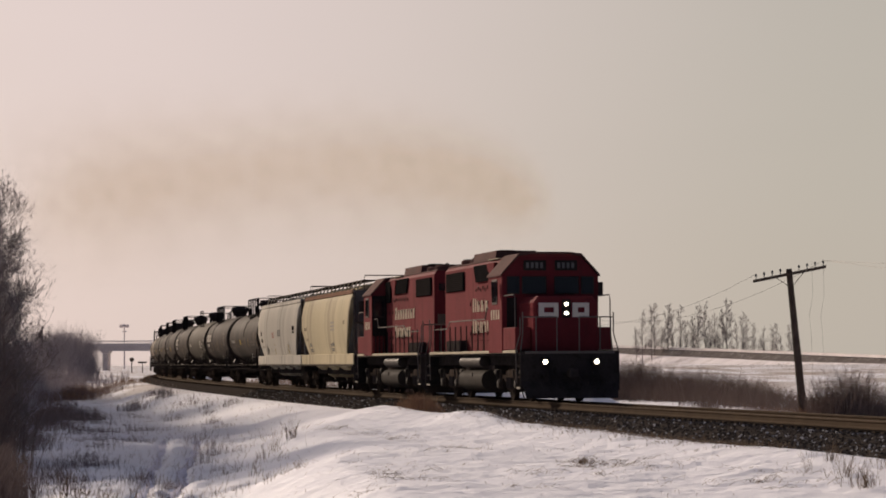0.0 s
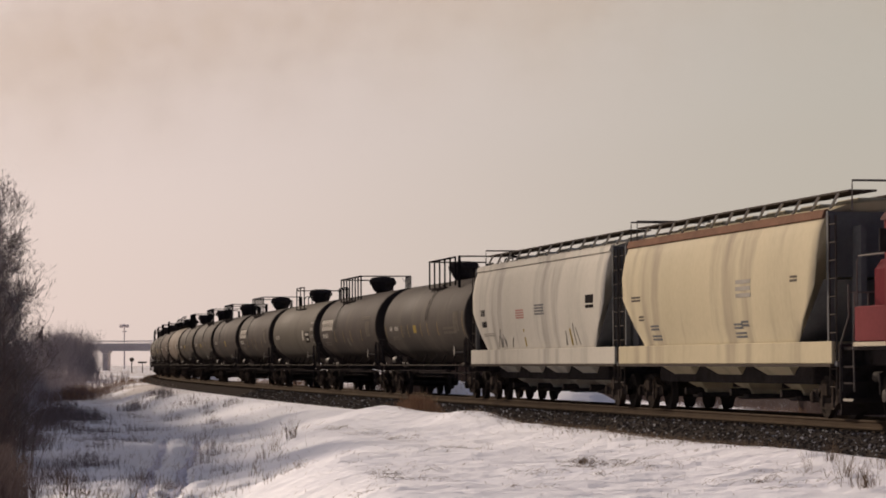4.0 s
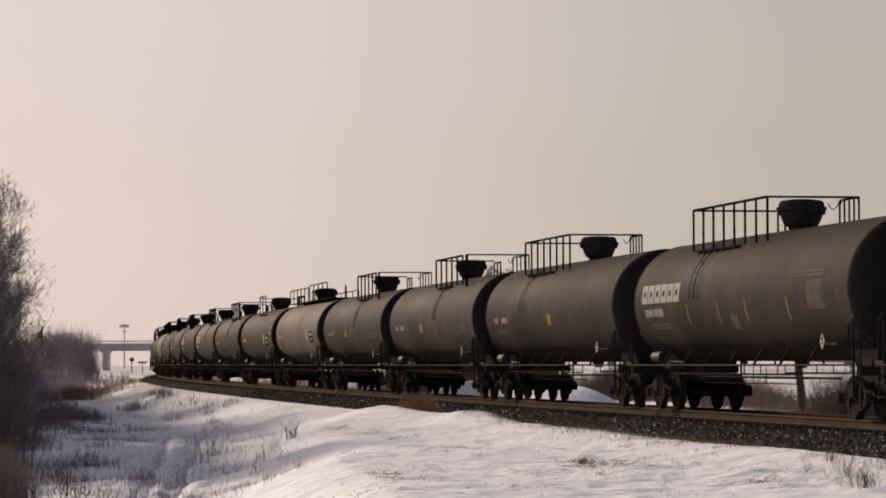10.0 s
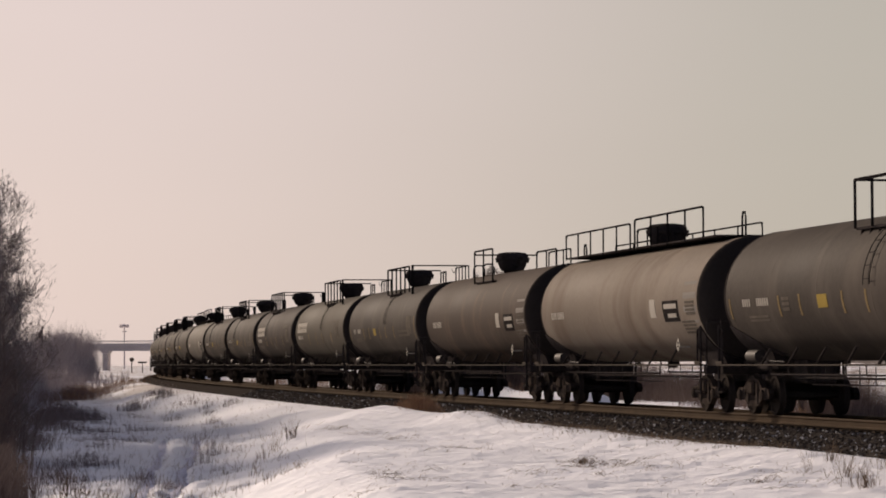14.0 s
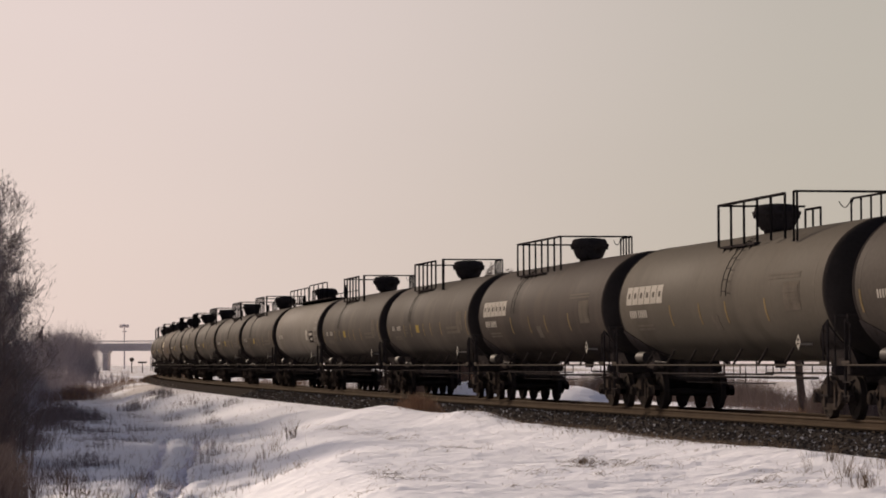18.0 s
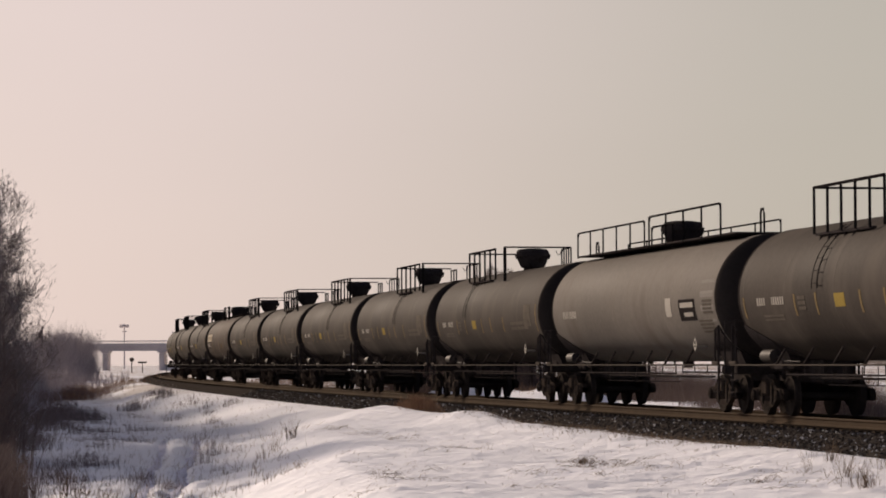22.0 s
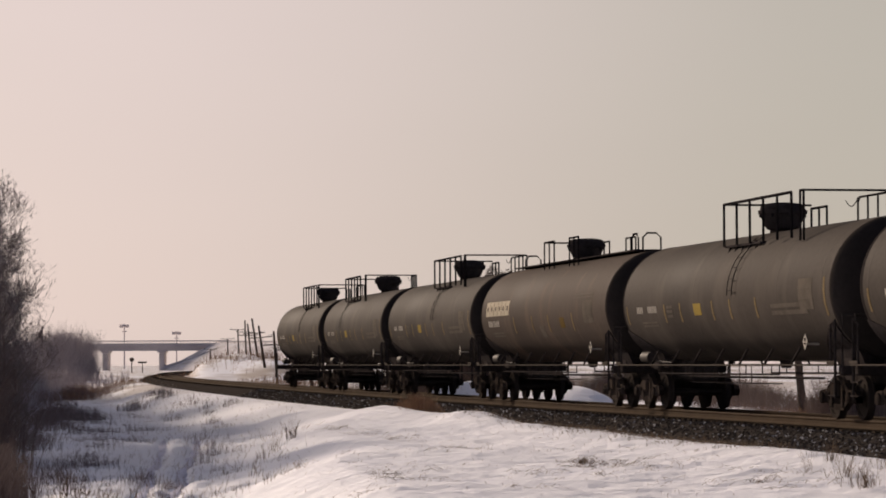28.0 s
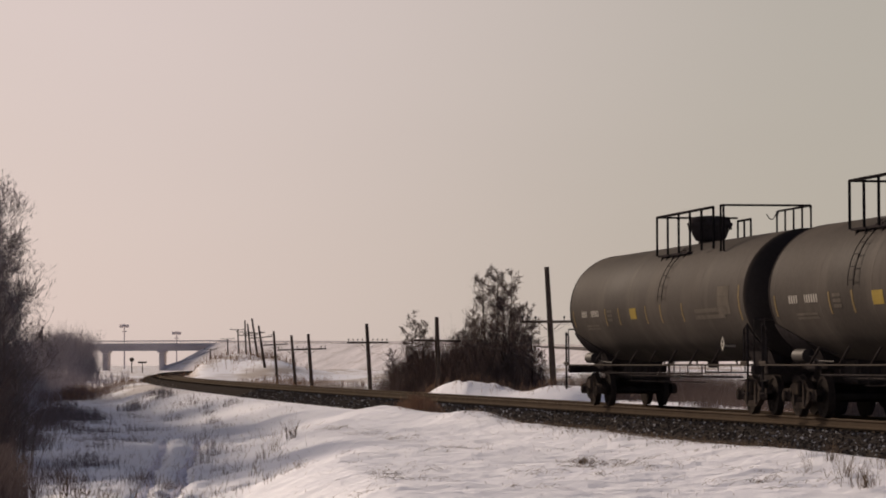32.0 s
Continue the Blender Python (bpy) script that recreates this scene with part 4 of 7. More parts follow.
def build_tank_cars():
    made = {}
    for i, (kind, paint, marks, label) in enumerate(CONSIST):
        centre = FRONT_SEAMS[i] + TANK_HALF
        m = car_pose(centre, TRUCK_X, 0.0)
        key = (kind, marks)
        if key in made:
            car = copy_thing(made[key], m)
            for ch in car.children:
                if ch.name.split(".")[0] == "tank":
                    repaint(ch, paint)
            tagged(car, label)
        else:
            car = made[key] = tank_car(kind, paint, label, marks == "plain")
            if marks == "plain":
                mark_plain(car)
            elif marks == "small":
                mark_plain(car, patch=False, lines=False)
                stencil(car, 0.6, 2.3, 0.5, 0.32, M_YELLOW, name="yellow_patch")
            elif marks == "logo":
                mark_logo(car)
            elif marks == "yellowlogo":
                mark_logo(car, M_STRIPE)
                stencil(car, 3.0, 2.2, 0.6, 0.3, M_DIMYELLOW, name="yellow_patch")
            else:
                mark_square(car)
            car.matrix_world = m
        MOVING.append((car, centre, TRUCK_X, False))


build_tank_cars()


# ---- covered hoppers ----
HOP_SIDE = [(1.42, 1.16), (1.43, 1.66), (1.53, 2.1), (1.60, 2.8), (1.585, 3.4), (1.50, 3.9), (1.38, 4.22), (1.30, 4.32), (0.9, 4.46), (0.35, 4.53)]


def hopper_profile():
    return [(y, z) for y, z in HOP_SIDE] + [(-y, z) for y, z in HOP_SIDE[::-1]]


def hop_y(z):
    return float(np.interp(z, [q[1] for q in HOP_SIDE[:8]], [q[0] for q in HOP_SIDE[:8]]))


def hopper_mark(car, x, z, w, h, material, rows=1, name="stencil"):
    sh = Shape()
    for r in range(rows):
        z0, z1 = z + h * r / rows, z + h * (r + (0.6 if rows > 1 else 1)) / rows
        ya, yb = -hop_y(z0) - 0.008, -hop_y(z1) - 0.008
        vs = [(x, ya, z0), (x + w, ya, z0), (x + w, yb, z1), (x, yb, z1)]
        sh.add(vs + [(p[0], p[1] + 0.005, p[2]) for p in vs], [(0, 1, 2, 3), (7, 6, 5, 4), (0, 4, 5, 1), (1, 5, 6, 2), (2, 6, 7, 3), (3, 7, 4, 0)])
    return part(name, sh, material, car)


def end_inset(z):
    """How far the sloped end sheets cut into the body at a height."""
    return float(np.interp(z, [1.6, 2.9], [1.8, 0.0]))


def hopper_car(half, paint, label, bays, roof_rust):
    car = thing("covered_hopper", label, "hopper car", group="covered hoppers of the train")
    prof = hopper_profile()
    body = Shape()
    body.smooth = True
    stations = [-half, -half + 0.04] + list(np.linspace(-half + 0.5, half - 0.5, 9)) + [half - 0.04, half]
    body.loft([[(x * (half - end_inset(z)) / half, y * (0.985 if abs(x) == half else 1), z) for y, z in prof] for x in stations])
    part("body", body, paint, car)
    # roof band and eave
    for side in (-1, 1):
        e = Shape()
        e.loft([[(x, side * 1.40, 4.16), (x, side * 1.45, 4.18), (x, side * 1.40, 4.34), (x, side * 1.28, 4.37)] for x in (-half, half)])
        part("eave", e, M_RUSTBAND if roof_rust else paint, car)
        sill = Shape()
        sill.box(-half - 0.75, half + 0.75, min(side * 1.43, side * 1.50), max(side * 1.43, side * 1.50), 1.16, 1.62, 0.015)
        part("side_sill", sill, paint, car)
        lip = Shape()
        lip.box(-half - 0.75, half + 0.75, min(side * 1.36, side * 1.53), max(side * 1.36, side * 1.53), 1.10, 1.16)
        part("sill_flange", lip, M_BOARD, car)
        # ladders and corner posts at the four corners
        for sgn in (1, -1):
            x = sgn * (half + 0.62)
            ladder(car, x, side * 1.42, 0.5, 4.2, 0.44, 10, material=M_BOARD)
            po = Shape()
            po.box(x - sgn * 0.35 - 0.05, x - sgn * 0.35 + 0.05, min(side * 1.3, side * 1.42), max(side * 1.3, side * 1.42), 1.1, 4.3)
            part("corner_post", po, M_HOPEND, car)
        rb = Shape()
        rb.box(-half - 0.5, half + 0.5, min(side * 0.42, side * 1.02), max(side * 0.42, side * 1.02), 4.70, 4.74)
        part("roof_walkway", rb, M_BOARD, car)
        post = Shape()
        post.tube([(0, side * 1.12, 4.36), (0.25, side * 1.0, 4.70)], 0.032, 5)
        me = post.mesh("walkway_support")
        n = 13
        for k in range(n):
            part("walkway_support", me, M_WHITE, car, at=(-half + 0.3 + (2 * half - 0.8) * k / (n - 1), 0, 0))
    for k in range(6):
        ht = Shape()
        ht.box(-0.75, 0.75, -0.33, 0.33, 0, 0.14, 0.04)
        part("hatch", ht, paint, car, at=(-half + 1.8 + (2 * half - 3.6) * k / 5, 0, 4.52))
    for sgn in (1, -1):
        sl = Shape()
        x = sgn * half
        sl.add([(x, -1.36, 4.1), (x, 1.36, 4.1), (x - sgn * 0.02, 1.36, 4.3), (x - sgn * 0.02, -1.36, 4.3),
                (x + sgn * 0.06, -1.36, 4.1), (x + sgn * 0.06, 1.36, 4.1), (x + sgn * 0.06, 1.36, 4.3), (x + sgn * 0.06, -1.36, 4.3)],
               [(0, 1, 2, 3), (4, 5, 6, 7), (0, 1, 5, 4), (2, 3, 7, 6), (1, 2, 6, 5), (0, 3, 7, 4)])
        sl.box(min(x, x + sgn * 0.05), max(x, x + sgn * 0.05), -1.36, 1.36, 2.95, 4.2)
        sl.box(min(x, x + sgn * 0.95), max(x, x + sgn * 0.95), -1.45, 1.45, 1.10, 1.22, 0.02)
        for yy in (-0.75, 0.75):
            sl.box(min(x, x + sgn * 0.6), max(x, x + sgn * 0.6), yy - 0.06, yy + 0.06, 1.2, 4.0)
        part("end_frame", sl, M_HOPEND, car)
        sheet = Shape()
        sheet.add([(x + sgn * (a - end_inset(z)), y, z) for a in (0.015, 0.05) for z in (1.63, 2.9) for y in (-1.42, 1.42)],
                  [(0, 1, 3, 2), (4, 6, 7, 5), (0, 4, 5, 1), (2, 3, 7, 6), (0, 2, 6, 4), (1, 5, 7, 3)])
        part("slope_sheet", sheet, M_HOPEND, car)
        coupler(car, sgn * (half + 0.9), sgn)
        hr = Shape()
        hr.tube([(x + sgn * 0.65, -1.0, 4.3), (x + sgn * 0.65, -1.0, 4.92), (x + sgn * 0.65, 1.0, 4.92), (x + sgn * 0.65, 1.0, 4.3)], 0.026, 5)
        part("end_railing", hr, M_HANDRAIL, car)
    # black box added behind the bays, standing for the shade in their gaps
    core = Shape().box(-half + 1.9, half - 1.9, -1.05, 1.05, 0.72, 1.14, 0.03)
    part("centre_sill", core, M_BLACK, car)
    # discharge bays
    step = (2 * half - 4.6) / bays
    for k in range(bays):
        x = -half + 2.3 + step * (k + 0.5)
        b = Shape()
        b.loft([[(x - w, -d, z), (x + w, -d, z), (x + w, d, z), (x - w, d, z)] for w, d, z in ((0.28, 0.55, 0.42), (0.30, 0.60, 0.55), (step * 0.36, 1.36, 1.16))])
        part("discharge_bay", b, paint, car)
        g = Shape()
        g.box(x - 0.42, x + 0.42, -0.75, 0.75, 0.34, 0.46, 0.03)
        g.disc_stack("y", (x, 0, 0.50), [(-1.05, 0.09), (1.05, 0.09)], 8)
        part("outlet_gate", g, M_BLACK, car)
        if k:
            web = Shape()
            web.box(x - step / 2 - 0.06, x - step / 2 + 0.06, -0.4, 0.4, 0.6, 1.2)
            part("cross_web", web, M_BLACK, car)
    for x in (-half + 0.9, half - 0.9):
        freight_truck(car, x)
    return car


def build_hoppers():
    a = hopper_car(8.4, M_CREAM, "cream covered hopper car with rusty roof edge, rolling behind the engines", 3, True)
    for x, w, z, m in ((-7.3, 0.9, 2.75, M_DIMWHITE), (-6.7, 0.5, 2.25, M_DIMWHITE), (-5.6, 0.8, 2.0, M_HOPEND), (-5.6, 0.9, 1.75, M_HOPEND), (2.0, 0.7, 1.95, M_HOPEND), (2.0, 0.9, 1.75, M_HOPEND), (2.6, 0.6, 2.0, M_HOPEND), (6.6, 0.5, 2.9, M_DIMWHITE)):
        hopper_mark(a, x, z, w, 0.16, m, 2)
    hopper_mark(a, 2.4, 2.65, 1.2, 0.46, M_FADED, 3, "faded_emblem")
    for x in (-1.6, 6.9):
        hopper_mark(a, x, 1.28, 0.55, 0.16, M_SOOTSHADE, 1, "dark_patch")
    MOVING.append((a, -188.3, 7.5, False))
    b = hopper_car(9.5, M_PALE, "off-white four-bay covered hopper car with dark stencils, rolling on the track", 4, False)
    for k in range(4):
        hopper_mark(b, -8.0 + 0.18 * k, 2.70, 0.12, 0.20, M_SOOTSHADE, 1, "letter_bar")
    for k in range(5):
        hopper_mark(b, -7.9 + 0.16 * k, 2.34, 0.10, 0.19, M_SOOTSHADE, 1, "letter_bar")
    hopper_mark(b, -7.8, 2.05, 1.9, 0.12, M_FADED, 2)
    hopper_mark(b, -2.4, 2.55, 1.2, 0.30, surface("faded_red_stencil", (0.36, 0.19, 0.165), 0.7), 4)
    hopper_mark(b, 0.4, 2.62, 1.3, 0.34, M_HOPEND, 4)
    hopper_mark(b, 7.2, 2.70, 1.0, 0.36, M_SOOTSHADE, 1, "dark_panel")
    hopper_mark(b, -1.5, 1.70, 0.16, 0.52, M_YELLOW, 1, "graffiti_stroke")
    hopper_mark(b, 4.9, 1.70, 0.18, 0.46, M_YELLOW, 1, "graffiti_stroke")
    r = random.Random(8)
    for k in range(11):
        x = r.choice((-5.2, -4.3, -3.2, 4.2, 5.6, -0.3)) + r.uniform(-0.5, 0.5)
        sh = Shape()
        z0, z1 = 1.70, r.uniform(1.95, 2.35)
        dx = r.uniform(-0.35, 0.35)
        pts = [(x + dx * f, -hop_y(z0 + (z1 - z0) * f) - 0.006, z0 + (z1 - z0) * f) for f in (0, 0.4, 0.75, 1)]
        sh.tube(pts, 0.013, 4)
        part("graffiti_stroke", sh, M_FADED, b)
    MOVING.append((b, -168.45, 8.6, False))


build_hoppers()


# ---- diesel engines ----
def engine_truck(car, x):
    body = Shape()
    for side in (-1, 1):
        y0, y1 = sorted((side * 0.98, side * 1.14))
        top = [(-2.05, 0.62), (-1.75, 0.86), (-0.95, 0.80), (-0.6, 0.98), (0.6, 0.98), (0.95, 0.80), (1.75, 0.86), (2.05, 0.62)]
        low = [(-2.05, 0.48), (-1.7, 0.62), (-1.0, 0.62), (-0.62, 0.36), (0.62, 0.36), (1.0, 0.62), (1.7, 0.62), (2.05, 0.48)]
        body.loft([[(a, y, b) for a, b in top] + [(a, y, b) for a, b in low[::-1]] for y in (y0, y1)])
    body.box(-0.4, 0.4, -1.1, 1.1, 0.5, 1.0, 0.05)
    tr = part("truck", body, M_TRUCK, car, "dusty cast two-axle engine truck")
    tr.matrix_parent_inverse = Matrix.Translation((x, 0, 0))
    for side in (-1, 1):
        for ax in (-1.37, 1.37):
            j = Shape()
            j.box(ax - 0.24, ax + 0.24, min(side * 1.0, side * 1.24), max(side * 1.0, side * 1.24), 0.36, 0.70, 0.05)
            part("journal_box", j, M_TRUCK, tr)
        sp = Shape()
        for k in range(4):
            sp.disc_stack("z", (-0.36 + 0.24 * k, side * 1.16, 0.40), [(0, 0.08), (0.34, 0.08)], 8)
        part("spring_nest", sp, M_BLACK, tr)
        for ax in (-2.0, 2.0):
            c = Shape()
            c.disc_stack("x", (ax, side * 1.16, 0.9), [(-0.25, 0.11), (0.25, 0.11)], 10)
            part("brake_cylinder", c, M_ENGGREY, tr)
        for ax in (-1.37, 1.37):
            ln = Shape()
            ln.tube([(ax - 0.30, side * 1.27, 0.55), (ax - 0.36, side * 1.27, 0.98)], 0.035, 6)
            ln.tube([(ax + 0.30, side * 1.27, 0.55), (ax + 0.36, side * 1.27, 0.98)], 0.035, 6)
            ln.disc_stack("y", (ax, side * 1.25, 0.53), [(0, 0.15), (side * 0.06, 0.13), (side * 0.07, 0.05)], 14)
            part("brake_hanger", ln, M_RESERVOIR, tr)
        sn = Shape()
        sn.tube([(1.6, side * 1.2, 0.9), (1.75, side * 1.22, 0.5), (1.85, side * 1.1, 0.12)], 0.02, 5)
        sn.tube([(-1.6, side * 1.2, 0.9), (-1.75, side * 1.22, 0.5), (-1.85, side * 1.1, 0.12)], 0.02, 5)
        part("sand_pipe", sn, M_ENGGREY, tr)
    for ax in (-1.37, 1.37):
        w = part("wheelset", ME_ENGINE_WHEELS, None, tr, at=(ax, 0, ENGINE_R))
        w["roll"] = "engine"


def wall_box(parent, name, material, x0, x1, y0, y1, z0, z1, bevel=0.02, label=""):
    return part(name, Shape().box(min(x0, x1), max(x0, x1), min(y0, y1), max(y0, y1), z0, z1, bevel), material, parent, label)


def engine(label, lit):
    """Four-axle road switcher, cab end towards +x."""
    e = thing("diesel_engine", label, "locomotive", group="engines of the train")
    wall_box(e, "frame", M_BLACK, -8.55, 8.55, -1.05, 1.05, 1.12, 1.45, 0.03)
    wall_box(e, "deck", M_BLACK, -8.55, 8.55, -1.46, 1.46, 1.43, 1.50, 0.01)
    for side in (-1, 1):
        y0, y1 = sorted((side * 1.46, side * 1.53))
        wall_box(e, "frame_stripe", M_STRIPE, -7.8, 7.8, y0, y1, 1.50, 1.59, 0.01)
    wall_box(e, "equipment_box", M_BLACK, -7.4, 7.4, -0.66, 0.66, 0.62, 1.12, 0.03)
    wall_box(e, "sill_casing", M_BLACK, -2.9, 2.2, -1.1, 1.1, 0.95, 1.14, 0.02)
    # long hood
    hood = Shape()
    prof = [(-0.92, 1.5), (-0.92, 4.46), (-0.80, 4.60), (0.80, 4.60), (0.92, 4.46), (0.92, 1.5)]
    hood.loft([[(x, y, z) for y, z in prof] for x in (-7.9, 3.6)])
    part("long_hood", hood, M_RED, e)
    roof = Shape()
    roof.loft([[(x, y, z) for y, z in [(-0.84, 4.59), (-0.74, 4.65), (0.74, 4.65), (0.84, 4.59)]] for x in (-7.85, 3.55)])
    part("hood_roof", roof, M_ENGROOF, e)
    for side in (-1, 1):
        # radiator intake, dark shutters in a frame
        y0, y1 = sorted((side * 0.92, side * 0.985))
        rad = wall_box(e, "radiator_intake", M_GRILLE, -7.45, -4.05, y0, y1, 3.70, 4.36, 0.02)
        for k in range(9):
            z = 3.74 + 0.066 * k
            wall_box(rad, "shutter", M_SOOTSHADE, -7.37, -4.13, *sorted((side * 0.985, side * 1.0)), z, z + 0.035, 0.0)
        # blower intake: dark trapezoid below a red flare
        tz = Shape()
        ring = [(-2.1, 4.48), (1.9, 4.48), (1.5, 3.92), (-1.7, 3.92)]
        tz.loft([[(x, side * 0.93, z) for x, z in ring], [(x, side * 0.99, z) for x, z in ring]])
        blower = part("blower_intake", tz, M_GRILLE, e)
        wedge = Shape()
        ring = [(0.55, 4.48), (1.9, 4.48), (1.5, 3.92), (1.15, 3.92)]
        wedge.loft([[(x, side * 0.95, z) for x, z in ring], [(x, side * (1.05 if z > 4 else 1.0), z) for x, z in ring]])
        part("intake_cheek", wedge, M_RED, blower)
        # sun glint along the flare's top edge, painted as a pale strip
        wall_box(blower, "edge_trim", M_STRIPE, 0.1, 1.9, *sorted((side * 0.80, side * 0.90)), 4.605, 4.63, 0.0, "pale worn trim strip")
        # dark filter hatch behind the cab, and a row of small vents below the blower
        wall_box(e, "filter_hatch", M_GRILLE, 2.3, 3.5, *sorted((side * 0.925, side * 1.0)), 3.62, 4.46, 0.02)
        for k in range(10):
            wall_box(e, "vent", M_ENGROOF, -1.9 + 0.41 * k, -1.85 + 0.41 * k, *sorted((side * 0.93, side * 0.955)), 3.60 + 0.06 * (k % 2), 3.72 + 0.06 * (k % 2), 0.0)
        # hood doors with hinges and latches
        for k in range(9):
            x = -3.5 + 0.78 * k
            d = wall_box(e, "hood_door", M_RED, x, x + 0.74, *sorted((side * 0.921, side * 0.938)), 1.95, 3.36 if k < 5 else 3.5, 0.008)
            for z in (2.15, 3.15):
                wall_box(d, "latch", M_SOOTSHADE, x + 0.62, x + 0.68, *sorted((side * 0.938, side * 0.96)), z, z + 0.12, 0.0)
        wall_box(e, "walkway_step_box", M_BLACK, -6.2, -3.6, *sorted((side * 0.94, side * 1.2)), 1.6, 1.98, 0.02)
        # lettering as plain cream bars: two words in two rows
        x = -2.4 if side < 0 else 1.3
        sg = 1 if side < 0 else -1
        for row, n, z, pitch in ((0, 8, 2.92, 0.72 if side < 0 else 0.61), (1, 7, 2.22, 0.64 if side < 0 else 0.55)):
            for k in range(n):
                w, h = 0.36, (0.47 if k == 0 else 0.38)
                xa = x + sg * (pitch * k)
                x_lo = min(xa, xa + sg * 0.50)
                wd = (0.56 if k == 0 else 0.47) * (1.0 if side < 0 else 0.86)
                lt = Shape()
                y_a, y_b = sorted((side * 0.94, side * 0.947))
                for bx0, bx1, bz0, bz1 in ((0, 0.15, 0, h), (wd - 0.19, wd - 0.04, 0, h - 0.02)):
                    lt.box(x_lo + bx0, x_lo + bx1, y_a, y_b, z + bz0, z + bz1)
                part("letter_bars", lt, M_LETTER, e)
    wall_box(e, "rear_number_board", M_GLASS, -7.96, -7.9, -0.75, -0.25, 3.85, 4.12, 0.01)
    wall_box(e, "rear_number_board", M_GLASS, -7.96, -7.9, 0.25, 0.75, 3.85, 4.12, 0.01)
    # roof fans, dynamic housing, exhaust
    rb = Shape()
    rb.loft([[(x, y, z) for y, z in [(-0.72, 4.60), (-0.66, 4.93), (0.66, 4.93), (0.72, 4.60)]] for x in (-3.6, 0.4)])
    part("roof_housing", rb, M_ENGROOF, e)
    for x in (-6.3, -4.6):
        fan = Shape()
        fan.disc_stack("z", (x, 0, 4.63), [(0, 0.62), (0.16, 0.62), (0.20, 0.56)], 24)
        fan_ob = part("radiator_fan", fan, M_ENGROOF, e)
        gr = Shape()
        for k in range(6):
            a = math.pi * k / 6
            gr.tube([(x - 0.55 * math.cos(a), -0.55 * math.sin(a), 4.85), (x + 0.55 * math.cos(a), 0.55 * math.sin(a), 4.85)], 0.012, 4)
        part("fan_grille", gr, M_BLACK, fan_ob)
    for x in (-1.4, -2.8):
        st = Shape()
        st.loft([[(x - a, -0.25, z), (x + a, -0.25, z), (x + a, 0.25, z), (x - a, 0.25, z)] for a, z in ((0.4, 4.88), (0.3, 5.0))])
        part("exhaust_stack", st, M_SOOTSHADE, e)
    hn = Shape()
    hn.disc_stack("x", (-4.0, -0.3, 4.86), [(-0.35, 0.07), (0.1, 0.09), (0.35, 0.15), (0.36, 0.15)], 12)
    hn.box(-4.1, -3.9, -0.35, -0.25, 4.62, 4.84)
    part("horn", hn, M_BLACK, e)
    # cab
    cab = Shape()
    prof = [(-1.55, 1.52), (-1.55, 3.95), (-0.98, 4.56), (-0.6, 4.62), (0.6, 4.62), (0.98, 4.56), (1.55, 3.95), (1.55, 1.52)]
    cab.loft([[(x, y, z) for y, z in prof] for x in (3.55, 5.75)])
    part("cab", cab, M_RED, e)
    face = Shape()
    prof2 = [(-1.53, 1.6), (-1.53, 3.94), (-0.96, 4.54), (0.96, 4.54), (1.53, 3.94), (1.53, 1.6)]
    face.loft([[(5.752, y, z) for y, z in prof2], [(5.79, y, z) for y, z in prof2]])
    # cab front takes the shade-darkened red
    part("cab_front", face, M_REDSHADE, e)
    rf = Shape()
    prof3 = [(-1.60, 3.93), (-1.00, 4.57), (-0.6, 4.63), (0.6, 4.63), (1.00, 4.57), (1.60, 3.93), (1.59, 3.99), (1.00, 4.64), (0.6, 4.69), (-0.6, 4.69), (-1.00, 4.64), (-1.59, 3.99)]
    rf.loft([[(x, y, z) for y, z in prof3] for x in (3.5, 5.84)])
    part("cab_roof", rf, M_ENGROOF, e)
    for y0, y1 in ((-1.36, -1.02), (-0.88, -0.16), (0.16, 0.88), (1.02, 1.36)):
        fr = wall_box(e, "window_frame", M_BLACK, 5.79, 5.815, y0 - 0.04, y1 + 0.04, 3.36, 3.92, 0.01)
        wall_box(fr, "pane", M_GLASS, 5.815, 5.825, y0, y1, 3.40, 3.88, 0.0)
    for y0, y1 in ((-0.86, -0.14), (0.14, 0.86)):
        nb = wall_box(e, "number_board", M_SOOTSHADE, 5.79, 5.84, y0, y1, 4.10, 4.42, 0.01)
        for k in range(4):
            wall_box(nb, "digit_bar", M_HOPEND, 5.84, 5.845, y0 + 0.08 + 0.15 * k, y0 + 0.17 + 0.15 * k, 4.17, 4.35, 0.0)
    for side in (-1, 1):
        wf = wall_box(e, "side_window_frame", M_HANDRAIL, 4.25, 5.05, *sorted((side * 1.55, side * 1.58)), 3.05, 3.84, 0.01)
        wall_box(wf, "pane", M_GLASS, 4.32, 4.98, *sorted((side * 1.58, side * 1.595)), 3.12, 3.77, 0.0)
        for k in range(4):
            wall_box(e, "digit_bar", M_LETTER, 4.02 + 0.38 * k, 4.20 + 0.38 * k, *sorted((side * 1.552, side * 1.56)), 2.57, 2.88, 0.0)
        wall_box(e, "cab_door", M_SOOTSHADE, 5.79, 5.80, *sorted((side * 1.08, side * 1.40)), 1.75, 3.25, 0.0)
        wall_box(e, "battery_box", M_RED, 3.4, 7.7, *sorted((side * 1.02, side * 1.52)), 1.6, 2.30, 0.02)
        wall_box(e, "mirror", M_BLACK, 5.3, 5.36, *sorted((side * 1.60, side * 1.80)), 3.3, 3.75, 0.01)
        # dark panel paints in the shade on the red rear wall
        wall_box(e, "cab_rear_wall", M_SOOTSHADE, 3.535, 3.55, *sorted((side * 0.94, side * 1.52)), 1.62, 3.92, 0.0, "black-painted cab rear wall")
